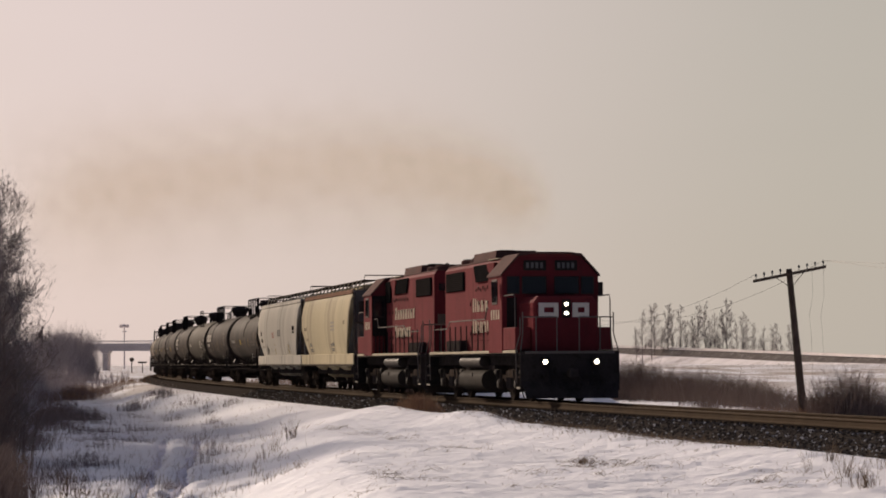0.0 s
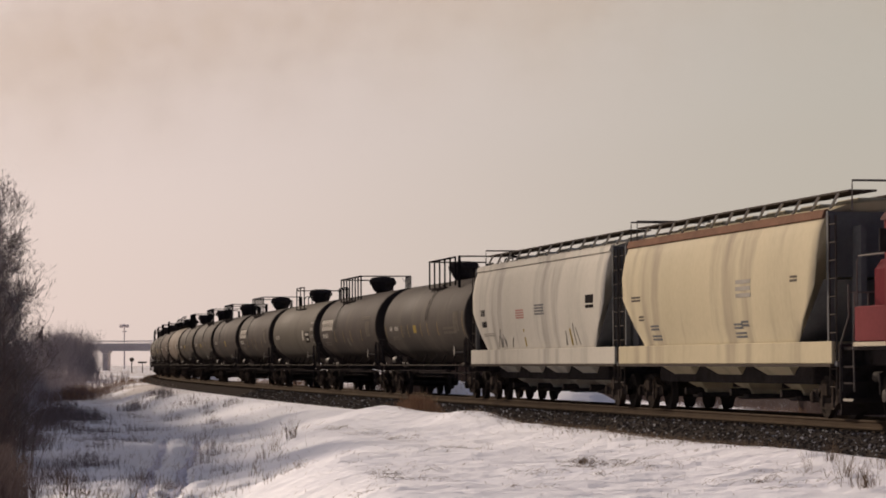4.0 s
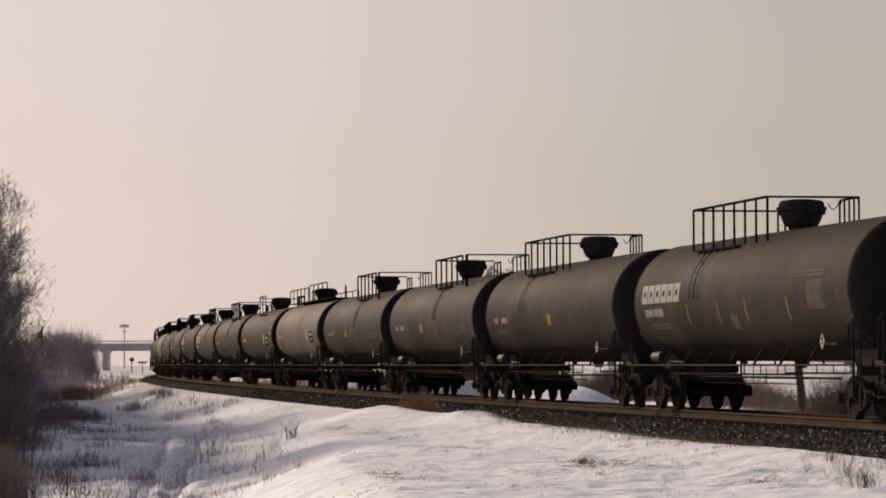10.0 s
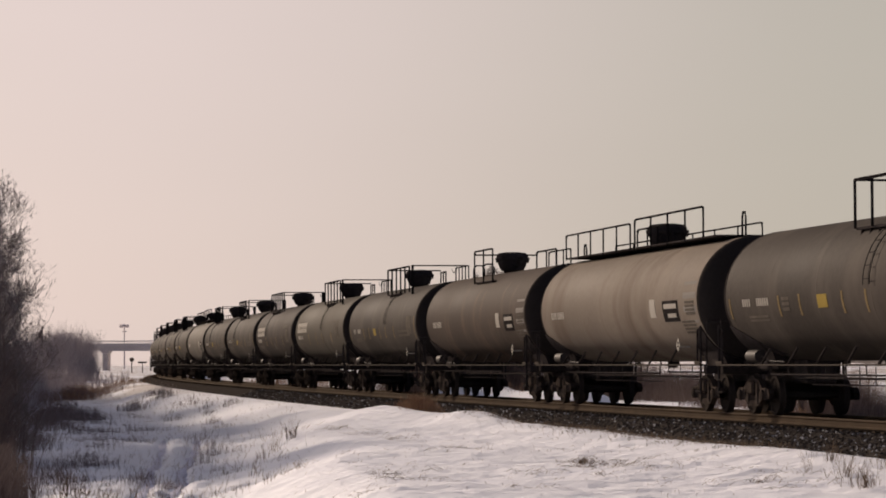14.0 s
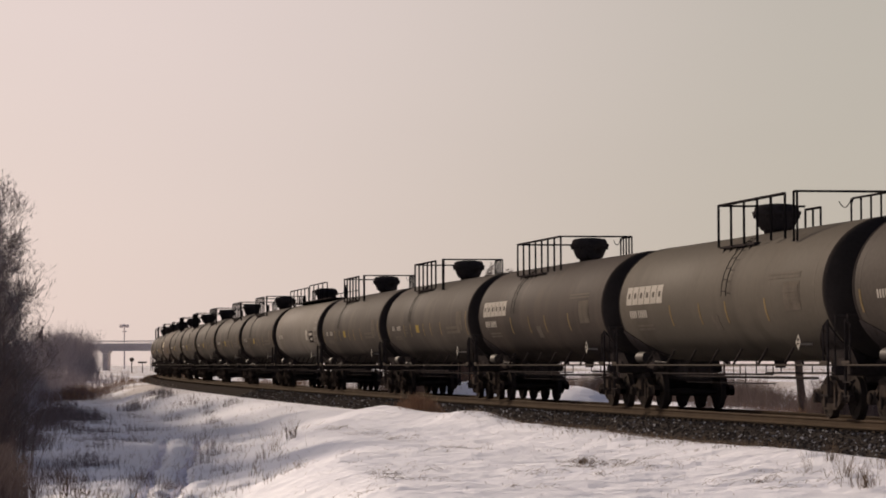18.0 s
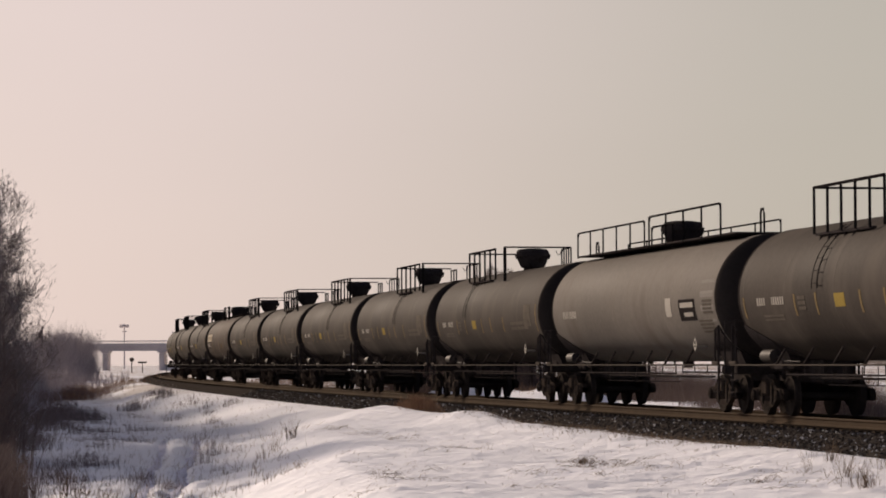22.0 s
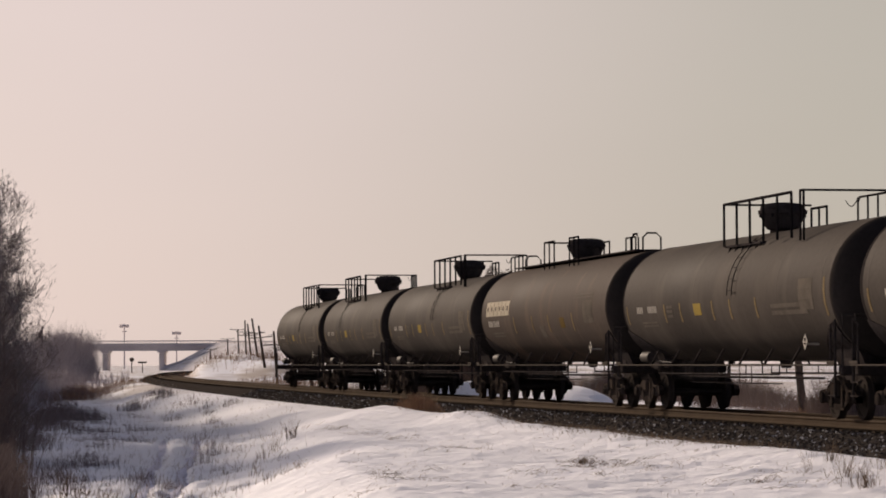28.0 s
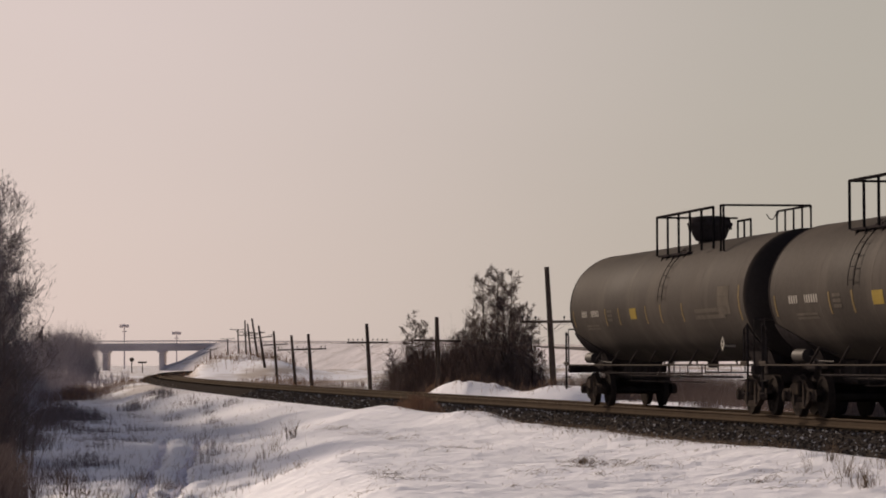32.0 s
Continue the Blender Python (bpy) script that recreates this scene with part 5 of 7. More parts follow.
        rw = wall_box(e, "rear_window_frame", M_BLACK, 3.51, 3.535, *sorted((side * 1.02, side * 1.46)), 3.05, 3.75, 0.0)
        wall_box(rw, "pane", M_GLASS, 3.50, 3.51, *sorted((side * 1.06, side * 1.42)), 3.10, 3.70, 0.0)
    end = Shape()
    end.loft([[(x, y * 0.99, z) for y, z in [(-0.92, 1.56), (-0.92, 4.45), (-0.80, 4.58), (0.80, 4.58), (0.92, 4.45), (0.92, 1.56)]] for x in (-7.93, -7.902)])
    # shade of the hood end is painted in with the darker red
    end_ob = part("hood_end", end, M_REDSHADE, e, "hood end in red darkened for its shade")
    wall_box(end_ob, "end_door", M_REDSHADE, -7.955, -7.93, -0.36, 0.36, 1.7, 3.5, 0.01)
    wall_box(end_ob, "end_lamp_housing", M_SOOTSHADE, -8.0, -7.93, -0.14, 0.14, 3.62, 4.18, 0.02)
    wall_box(end_ob, "emblem_block", M_DIMWHITE, -7.94, -7.932, -0.80, -0.42, 2.6, 3.0, 0.0)
    wall_box(end_ob, "emblem_block", M_DIMWHITE, -7.94, -7.932, 0.42, 0.80, 2.6, 3.0, 0.0)
    # short hood (nose)
    nose = Shape()
    np_ = [(-1.0, 1.5), (-1.0, 3.05), (-0.85, 3.25), (0.85, 3.25), (1.0, 3.05), (1.0, 1.5)]
    nose.loft([[(x, y, z) for y, z in np_] for x in (5.78, 7.98)] + [[(8.10, y * 0.95, 1.5 + (z - 1.5) * 0.975) for y, z in np_]])
    # nose in the same shade-darkened red
    part("short_hood", nose, M_REDSHADE, e)
    # emblem: two plain pale blocks with a slot, one each side of the lamps
    for y0, y1 in ((-0.86, -0.24), (0.20, 0.72)):
        em = Shape()
        z0, z1, t = 2.60, 3.04, 0.14
        em.box(8.095, 8.112, y0, y0 + t + 0.03, z0, z1, 0.0)
        em.box(8.095, 8.112, y0 + t + 0.03, y1, z1 - t, z1, 0.0)
        em.box(8.095, 8.112, y0 + t + 0.03, y1, z0, z0 + t, 0.0)
        em.box(8.095, 8.112, y1 - t, y1, z0 + t, z1 - t, 0.0)
        part("emblem_block", em, M_EMBLEM, e, "plain pale emblem block")
    lamp_mat = M_LAMP if lit else M_GLASS
    hl = wall_box(e, "headlamp_housing", M_SOOTSHADE, 8.08, 8.16, -0.14, 0.14, 2.58, 3.14, 0.03)
    for z in (2.72, 3.0):
        part("lamp", Shape().disc_stack("x", (8.16, 0, z), [(-0.02, 0.058), (0.015, 0.058), (0.03, 0.04)], 16), lamp_mat, hl, "round lit headlamp" if lit else "")
    # pilot, steps, handrails
    for sgn in (1, -1):
        pl = Shape()
        x = sgn * 8.55
        pl.box(min(x, x + sgn * 0.08), max(x, x + sgn * 0.08), -1.55, 1.55, 0.35, 1.56, 0.02)
        pl.add([(x + sgn * 0.08, -1.5, 0.62), (x + sgn * 0.08, 1.5, 0.62), (x + sgn * 0.42, 1.42, 0.12), (x + sgn * 0.42, -1.42, 0.12), (x + sgn * 0.02, -1.5, 0.62), (x + sgn * 0.02, 1.5, 0.62), (x + sgn * 0.36, 1.42, 0.12), (x + sgn * 0.36, -1.42, 0.12)],
               [(0, 1, 2, 3), (7, 6, 5, 4), (0, 4, 5, 1), (2, 6, 7, 3), (1, 5, 6, 2), (3, 7, 4, 0)])
        part("pilot", pl, M_BLACK, e)
        coupler(e, x, sgn, 0.88)
        for yy in (-0.8, 0.8):
            d = wall_box(e, "ditch_lamp_housing", M_SOOTSHADE, min(x, x + sgn * 0.22), max(x, x + sgn * 0.22), yy - 0.14, yy + 0.14, 1.09, 1.37, 0.03)
            part("lamp", Shape().disc_stack("x", (x + sgn * 0.225, yy, 1.23), [(-sgn * 0.02, 0.07), (sgn * 0.015, 0.07), (sgn * 0.03, 0.05)], 16), M_LAMP if (lit and sgn > 0) else M_GLASS, d)
        wall_box(e, "pilot_stripe", M_HANDRAIL, x + sgn * 0.08 - 0.01, x + sgn * 0.09 + 0.01, -1.4, 1.4, 1.48, 1.56, 0.0)
        for side in (-1, 1):
            for k, z in enumerate((0.42, 0.75, 1.08)):
                wall_box(e, "step", M_BLACK, sgn * 7.85, sgn * 8.5, *sorted((side * 1.12, side * 1.5)), z, z + 0.04, 0.0)
            wall_box(e, "step_edge", M_WHITE, sgn * 7.87, sgn * 8.48, *sorted((side * 1.50, side * 1.515)), 0.41, 0.46, 0.0)
            hr = Shape()
            hr.tube([(sgn * 8.57, side * 1.5, 0.6), (sgn * 8.57, side * 1.52, 1.6), (sgn * 8.38, side * 1.42, 2.1), (sgn * 8.38, side * 1.42, 2.75)], 0.022, 6)
            hr.tube([(sgn * 7.8, side * 1.5, 0.6), (sgn * 7.8, side * 1.52, 1.6), (sgn * 8.0, side * 1.42, 2.1), (sgn * 8.0, side * 1.42, 2.6)], 0.022, 6)
            part("handrail", hr, M_HANDRAIL, e)
        fr = Shape()
        fr.tube([(sgn * 8.38, -1.42, 2.6), (sgn * 8.38, -0.35, 2.6)], 0.02, 6)
        fr.tube([(sgn * 8.38, 1.42, 2.6), (sgn * 8.38, 0.35, 2.6)], 0.02, 6)
        for yy in (-1.0, -0.35, 0.35, 1.0):
            fr.tube([(sgn * 8.38, yy, 1.55), (sgn * 8.38, yy, 2.6)], 0.02, 5)
        part("end_railing", fr, M_HANDRAIL, e)
        for yy in (-0.9, -0.7, -0.5, 0.5, 0.7, 0.9):
            part("air_hose", Shape().tube([(x + sgn * 0.08, yy, 0.95), (x + sgn * 0.2, yy, 0.8), (x + sgn * 0.2, yy + 0.05, 0.5)], 0.025, 5), M_BLACK, e)
    for side in (-1, 1):
        top = Shape()
        top.tube([(-7.5, side * 1.44, 2.38), (-4.7, side * 1.44, 2.38), (-4.1, side * 1.44, 2.62), (2.4, side * 1.44, 2.62), (2.7, side * 1.44, 2.98), (3.5, side * 1.44, 2.98)], 0.02, 6)
        r = part("side_handrail", top, M_HANDRAIL, e)
        ps = Shape()
        ps.tube([(0, 0, 0), (0, 0, 0.86)], 0.024, 5)
        me = ps.mesh("stanchion")
        for k in range(11):
            part("stanchion", me, M_BLACK, r, at=(-7.2 + 1.04 * k, side * 1.44, 1.58))
        gr = Shape()
        gr.tube([(7.6, side * 1.5, 1.6), (7.6, side * 1.5, 3.2), (7.45, side * 1.5, 3.3), (5.9, side * 1.5, 3.3)], 0.02, 6)
        part("cab_grab_rail", gr, M_HANDRAIL, e)
        air = Shape()
        air.smooth = True
        air.disc_stack("x", (-0.5, side * 1.24, 1.24), [(-2.0, 0.05), (-1.95, 0.185), (1.7, 0.185), (1.75, 0.05)], 16)
        part("air_reservoir", air, M_RESERVOIR, e)
    ft = Shape()
    fp = [(math.copysign(abs(math.cos(a)) ** 0.45, math.cos(a)) * 1.44, 0.64 + math.copysign(abs(math.sin(a)) ** 0.75, math.sin(a)) * 0.40) for a in (2 * math.pi * (k + 0.5) / 32 for k in range(32))]
    ft.smooth = True
    ft.loft([[(x, y, z) for y, z in fp] for x in (-2.5, 1.7)])
    tank = part("fuel_tank", ft, M_ENGGREY, e, "dusty grey fuel tank")
    for side in (-1, 1):
        wall_box(tank, "fuel_gauge", M_BLACK, -0.1, 0.0, *sorted((side * 1.42, side * 1.435)), 0.68, 0.88, 0.0)
    for x in (-5.18, 5.18):
        engine_truck(e, x)
    return e


def build_engines():
    a = engine("red diesel engine with lit headlamps, leading the train cab first", True)
    b = engine("red diesel engine coupled second, running with its cab to the rear", False)
    MOVING.append((a, -224.9, 5.18, False))
    MOVING.append((b, -206.7, 5.18, True))


build_engines()


# ---- bare trees, brush and weeds ----
def branch_out(trunk, twigs, p, d, length, r, level, rng, spread, droop=0.0, deepest=4, least=0.007, short=1.0):
    """Adds a limb and its side shoots; thick ones to trunk, thin ones to twigs."""
    n = 4 if level < 2 else (3 if level < 4 else 2)
    pts, rad = [Vector(p)], [r]
    v = Vector(d).normalized()
    for k in range(n):
        v = (v + Vector((rng.uniform(-1, 1), rng.uniform(-1, 1), rng.uniform(-0.5, 0.9 - droop))) * 0.16).normalized()
        pts.append(pts[-1] + v * length / n)
        rad.append(r * (1 - 0.72 * (k + 1) / n))
    if level < 2:
        trunk.tube(pts, rad, 6 if level == 0 else 4)
    else:
        twigs.wisp(pts, rad)
    if level >= deepest or length < 0.25:
        return
    kids = (9, 7, 6, 4)[level] + (2 if short < 1 else 0)
    for k in range(kids):
        f = rng.uniform(0.25 if level else 0.22, 1.0)
        i = min(int(f * n), n - 1)
        q = pts[i].lerp(pts[i + 1], f * n - i)
        a = rng.uniform(0, 2 * math.pi)
        side = v.orthogonal().normalized()
        side.rotate(Matrix.Rotation(a, 3, v))
        dd = v * rng.uniform(0.5, 0.9) + side * spread * rng.uniform(0.5, 1.0) + Vector((0, 0, 0.15))
        branch_out(trunk, twigs, q, dd, length * short * rng.uniform(0.38, 0.60), max(least, r * 0.45 * (1 - 0.5 * f)), level + 1, rng, spread, droop, deepest, least, short)


def bare_tree(base, tall, seed, label, spread=0.7, thick=0.016, stems=1, lean=(0, 0), group="", deepest=4, twig=None, least=0.007, short=1.0):
    rng = random.Random(seed)
    t = thing("tree", label, "tree", Matrix.Translation(base), group)
    trunk, twigs = Shape(), Shape()
    for s in range(stems):
        q = Vector((rng.uniform(-0.5, 0.5), rng.uniform(-0.5, 0.5), -0.15)) * (0 if stems == 1 else 1)
        q.z = -0.15
        d = Vector((rng.uniform(-0.25, 0.25) + lean[0], rng.uniform(-0.2, 0.2) + lean[1], 1))
        branch_out(trunk, twigs, q, d, tall * rng.uniform(0.72, 1.0) * 0.8, tall * thick, 0, rng, spread, 0.0, deepest, least, short)
    part("trunk", trunk, twig or M_WOOD, t)
    part("crown", twigs, twig or M_TWIG, t, "fine bare winter twigs")
    return t


def upright_tree(base, tall, seed, label, lean, group, limbs=46, bark=None, twig=None, fine=0.0055, reach=0.36, rise=(0.5, 1.3), orders=3):
    """A slim bare tree: one straight stem, many short rising limbs, each with two orders of fine twigs."""
    rng = random.Random(seed)
    t = thing("tree", label, "tree", Matrix.Translation(base), group)
    trunk, twigs = Shape(), Shape()
    n = 9
    stem = [Vector((lean * tall * k / n + 0.035 * rng.gauss(0, 1) * k / n, 0.03 * rng.gauss(0, 1), tall * k / n - 0.15)) for k in range(n + 1)]
    trunk.tube(stem, [0.0095 * tall * (1 - 0.9 * k / n) + 0.006 for k in range(n + 1)], 7)

    def shoot(p, d, length, r, order):
        k = 4 if order < 2 else 3
        pts, v = [p], d.normalized()
        for _ in range(k):
            v = (v + Vector((rng.gauss(0, 0.09), rng.gauss(0, 0.09), rng.gauss(0.025, 0.07)))).normalized()
            pts.append(pts[-1] + v * length / k)
        rad = [max(fine * 0.6, r * (1 - 0.75 * i / k)) for i in range(k + 1)]
        (trunk.tube(pts, rad, 4) if order == 0 else twigs.wisp(pts, rad))
        if order < orders and length > 0.12:
            for j in range((9, 6, 4)[order]):
                f = rng.uniform(0.15, 1.0) * k
                i = min(int(f), k - 1)
                side = v.orthogonal().normalized()
                side.rotate(Matrix.Rotation(rng.uniform(0, 6.28), 3, v))
                shoot(pts[i].lerp(pts[i + 1], f - i), v * 0.75 + side * rng.uniform(0.45, 0.85) + Vector((0, 0, 0.12)), length * rng.uniform(0.33, 0.6), max(fine, r * 0.45), order + 1)

    for j in range(limbs):
        f = 0.16 + 0.83 * (j + rng.random()) / limbs
        i = min(int(f * n), n - 1)
        a = rng.uniform(0, 6.28)
        d = Vector((math.cos(a), math.sin(a), rng.uniform(*rise)))
        shoot(stem[i].lerp(stem[i + 1], f * n - i), d, tall * reach * (1.05 - 0.72 * f) * rng.uniform(0.55, 1.0), 0.0042 * tall * (1.1 - f), 0)
    part("trunk", trunk, bark or M_WOOD, t)
    part("crown", twigs, twig or M_TWIG, t, "fine bare winter twigs")
    return t


def sprigs(name, spots, label, material, seed, th=0.0042):
    """Bent grass stems that arch out of the crust: spots are (bearing, distance, spread, stems, length)."""
    rng = random.Random(seed)
    sh = Shape()
    for u, d, spread, n, length in spots:
        lean = rng.uniform(-0.5, 1.0)
        feet = [(u * q + rng.gauss(0, spread), q) for q in (d + rng.gauss(0, spread * 2.0) for _ in range(n))]
        for (x, dd), z in zip(feet, ground_z([q[0] for q in feet], [q[1] for q in feet]).tolist()):
            l = length * rng.uniform(0.4, 1.1)
            w, up = math.copysign(rng.uniform(0.35, 0.95), lean + rng.gauss(0, 0.5)), rng.uniform(0.18, 0.6)
            pts = [Vector((x + w * l * f, dd + rng.uniform(-0.05, 0.05), z - 0.01 + up * l * (1.9 * f - 1.75 * f * f))) for f in (0, 0.3, 0.62, 1.0)]
            sh.wisp(pts, [th, th, th * 0.8, th * 0.45])
            if rng.random() < 0.4:
                sh.wisp([pts[2], pts[2] + Vector((w * 0.3 * l, 0, rng.uniform(-0.12, 0.2) * l))], [th * 0.8, th * 0.4])
    return solid(name, sh, material, label, "grass", kind="stuff")


def brush(name, spots, label, category, material, seed):
    """Tangle of thin stems: spots are (bearing, distance, side spread, depth spread, tall, number, thickness)."""
    rng = random.Random(seed)
    sh = Shape()
    for u, d, su, sd, tall, n, th in spots:
        spots_d = [d + rng.gauss(0, sd) for _ in range(n)]
        spots_xy = [(u * q + max(-2.1, min(2.1, rng.gauss(0, 1))) * su, q) for q in spots_d]
        ground = ground_z([q[0] for q in spots_xy], [q[1] for q in spots_xy]) - 0.03
        for (x, dd), z in zip(spots_xy, ground.tolist()):
            fall = math.exp(-0.5 * ((x - u * dd) / max(su, 0.01)) ** 2) * 0.55 + 0.45
            h = tall * fall * rng.uniform(0.45, 1.0)
            lx, ly = max(-0.55, min(0.55, rng.gauss(0, 0.32))), max(-0.5, min(0.5, rng.gauss(0, 0.3)))
            p0, p1, p2 = Vector((x, dd, z)), Vector((x + lx * h * 0.4, dd + ly * h * 0.4, z + h * 0.6)), Vector((x + lx * h, dd + ly * h, z + h))
            sh.wisp([p0, p1, p2], [th, th * 0.7, th * 0.25])
            for j in range(4):
                f = rng.uniform(0.25, 0.95)
                q = p0.lerp(p2, f)
                ll = h * rng.uniform(0.15, 0.4)
                sh.wisp([q, q + Vector((rng.uniform(-0.6, 0.6), rng.uniform(-0.5, 0.5), rng.uniform(0.3, 0.9))).normalized() * ll], [th * 0.55, th * 0.2])
    return solid(name, sh, material, label, category, kind="stuff")


def U(x):
    """Bearing for a point x hundredths of the view's half width to the right."""
    return x * 0.00146163


def build_vegetation():
    # tall bare trees at the left border of the view, by the ditch
    for k, (u, d, tall, lean) in enumerate(((-100.6, 88, 7.6, 0.006), (-104, 90, 8.2, 0.01), (-107.5, 87, 7.8, 0.02), (-102, 84, 6.0, 0.01), (-112, 92, 8.4, 0.02), (-99.6, 86, 5.0, 0.012))):
        upright_tree(on_ground(U(u), d), tall, 40 + k, "bare fine-twigged winter tree standing in snow by the ditch", lean, "ditch trees", 46, M_MIDTWIG, M_HAZETWIG, 0.0052, 0.33, (0.3, 1.1))
    # unseen trees added along the ditch, outside the view, shade the low snow
    row = []
    for k in range(44):
        d = 97 + 4.0 * k
        x = -0.150 * d - (9.5 if d < 140 else 6.0) - 1.3 * (k % 3)
        base = Vector((x, d, height(x, d)))
        if k < 3:
            row.append(bare_tree(base, 8.8 + 0.4 * k, 140 + k, "unseen bare multi-stemmed tree by the ditch, added for its shadow", 0.65, 0.018, 7, (-0.08, 0), "ditch trees", deepest=4, least=0.013))
        else:
            src = row[k % 3]
            src.scale = (1.3, 1.3, 1.36)
            copy_thing(src, Matrix.Translation(base) @ Matrix.Rotation(1.3 * k, 4, "Z"))
            src.scale = (1, 1, 1)
    brush("thicket", [(U(-105), 86, 0.40, 2.5, 3.6, 700, 0.010), (U(-107), 82, 0.45, 3.0, 3.0, 600, 0.010), (U(-101.5), 70, 0.26, 3.5, 1.2, 420, 0.008), (U(-99), 62, 0.30, 2.0, 1.05, 380, 0.007), (U(-111), 84, 1.0, 4, 3.8, 500, 0.013), (U(-103), 60, 0.35, 2, 1.4, 320, 0.008)],
          "dark tangled leafless brush growing in the snow", "brush", M_MIDTWIG, 3)
    clump = random.Random(64)
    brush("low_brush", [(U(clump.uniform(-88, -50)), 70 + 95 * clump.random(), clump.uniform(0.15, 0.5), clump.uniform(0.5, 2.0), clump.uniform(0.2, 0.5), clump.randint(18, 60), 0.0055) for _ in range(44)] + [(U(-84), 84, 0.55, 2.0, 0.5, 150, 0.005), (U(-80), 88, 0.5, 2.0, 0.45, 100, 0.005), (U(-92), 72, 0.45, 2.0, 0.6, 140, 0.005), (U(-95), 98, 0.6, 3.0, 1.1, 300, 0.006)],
          "low grey leafless brush in the hollow snow", "brush", M_HAZETWIG, 39)
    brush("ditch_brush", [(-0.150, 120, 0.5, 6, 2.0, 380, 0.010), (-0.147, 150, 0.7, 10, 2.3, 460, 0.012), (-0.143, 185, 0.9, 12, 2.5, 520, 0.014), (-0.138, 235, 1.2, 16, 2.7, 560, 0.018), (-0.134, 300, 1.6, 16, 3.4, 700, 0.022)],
          "hazy leafless brush along the far ditch", "brush", M_FARHAZETWIG, 33)
    brush("red_brush", [(U(-87), 152, 0.9, 4, 0.85, 520, 0.008), (U(-90), 132, 0.8, 4, 0.8, 420, 0.007), (U(-83), 240, 1.3, 5, 1.3, 520, 0.011), (U(-77), 262, 1.3, 5, 0.9, 360, 0.011), (U(-92), 205, 1.3, 8, 1.3, 420, 0.010), (U(-94), 108, 0.5, 4, 0.7, 260, 0.006), (U(-80), 112, 0.9, 6, 0.35, 160, 0.005), (U(-72), 128, 1.2, 8, 0.32, 180, 0.005)],
          "reddish dry brush standing in the low snow", "brush", M_REDBRUSH, 35)
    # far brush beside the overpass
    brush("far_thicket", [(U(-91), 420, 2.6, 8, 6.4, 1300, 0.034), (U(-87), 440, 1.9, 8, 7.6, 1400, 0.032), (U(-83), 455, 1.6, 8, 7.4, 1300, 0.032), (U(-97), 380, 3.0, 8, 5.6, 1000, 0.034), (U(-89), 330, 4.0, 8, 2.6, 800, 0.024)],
          "distant grey leafless brush by the overpass", "brush", M_FARHAZETWIG, 4)
    upright_tree(on_ground(U(-90.5), 420), 7.4, 60, "distant bare tree beside the overpass", 0.0, "", 26, M_HAZETWIG, M_HAZETWIG, 0.025, 0.36)
    # willow clump beyond the track
    for k, (u, d, tall, lean) in enumerate(((9.6, 196, 8.0, -0.03), (11.8, 195, 8.3, 0.02), (14.0, 196, 8.0, 0.06), (13.0, 193, 6.8, 0.04), (17.0, 194, 5.8, 0.10), (-7.0, 205, 5.4, 0.0), (-5.2, 204, 5.0, 0.05), (4.6, 200, 5.0, 0.08), (1.8, 202, 4.2, 0.12), (7.0, 198, 5.4, 0.04), (20.0, 190, 4.6, 0.0), (-11.0, 206, 3.2, -0.06), (16.0, 200, 6.0, 0.05))):
        upright_tree(on_ground(U(u), d), tall, 80 + k, "slim bare willow beyond the railway track", lean, "willow clump", 26, None, M_MIDTWIG, 0.011, 0.33)
    brush("willow_scrub", [(U(11), 196, 1.6, 2.5, 4.4, 1900, 0.013), (U(5), 198, 1.4, 2.5, 4.0, 1500, 0.013), (U(-2), 202, 1.3, 2.5, 3.7, 1300, 0.013), (U(-8), 204, 0.9, 2.5, 2.9, 700, 0.013), (U(17), 192, 1.2, 2.0, 3.2, 720, 0.012), (U(-13), 215, 2.0, 3, 1.6, 200, 0.012), (U(-22), 240, 3.0, 3, 1.1, 160, 0.012), (U(24), 150, 1.6, 3, 1.0, 160, 0.010)],
          "dense leafless scrub under the willows", "brush", M_MARGIN, 5)
    # brush and bush in the field margin
    brush("field_margin_brush", [(U(36), 186, 1.6, 2.0, 1.92, 700, 0.011), (U(42), 184, 1.4, 2.0, 2.48, 900, 0.011), (U(47), 180, 1.4, 2.0, 2.14, 760, 0.011), (U(53), 174, 1.3, 2.0, 1.86, 700, 0.011), (U(58), 168, 1.2, 2.0, 1.92, 620, 0.010), (U(64), 160, 1.2, 2.0, 1.76, 620, 0.010), (U(70), 152, 1.1, 2.0, 1.51, 560, 0.010), (U(76), 143, 1.1, 2.0, 1.05, 500, 0.009), (U(82), 130, 1.0, 2.0, 0.88, 420, 0.009), (U(28), 180, 1.5, 2, 1.63, 560, 0.010), (U(59.5), 131, 0.45, 0.6, 0.76, 220, 0.008), (U(72), 126, 0.7, 0.8, 0.50, 200, 0.008), (U(88), 124, 1.0, 1.5, 0.92, 320, 0.009)],
          "dark dry brush along the snowy field margin", "brush", M_MIDTWIG, 6)
    brush("round_bush", [(U(91), 112, 0.62, 0.6, 2.15, 620, 0.008), (U(96.5), 113, 0.45, 0.6, 1.75, 360, 0.008), (U(86), 113, 0.40, 0.5, 1.7, 320, 0.008), (U(101), 113, 0.4, 0.6, 1.3, 160, 0.008)],
          "rounded leafless bush beside the leaning pole", "bush", M_MIDTWIG, 7)
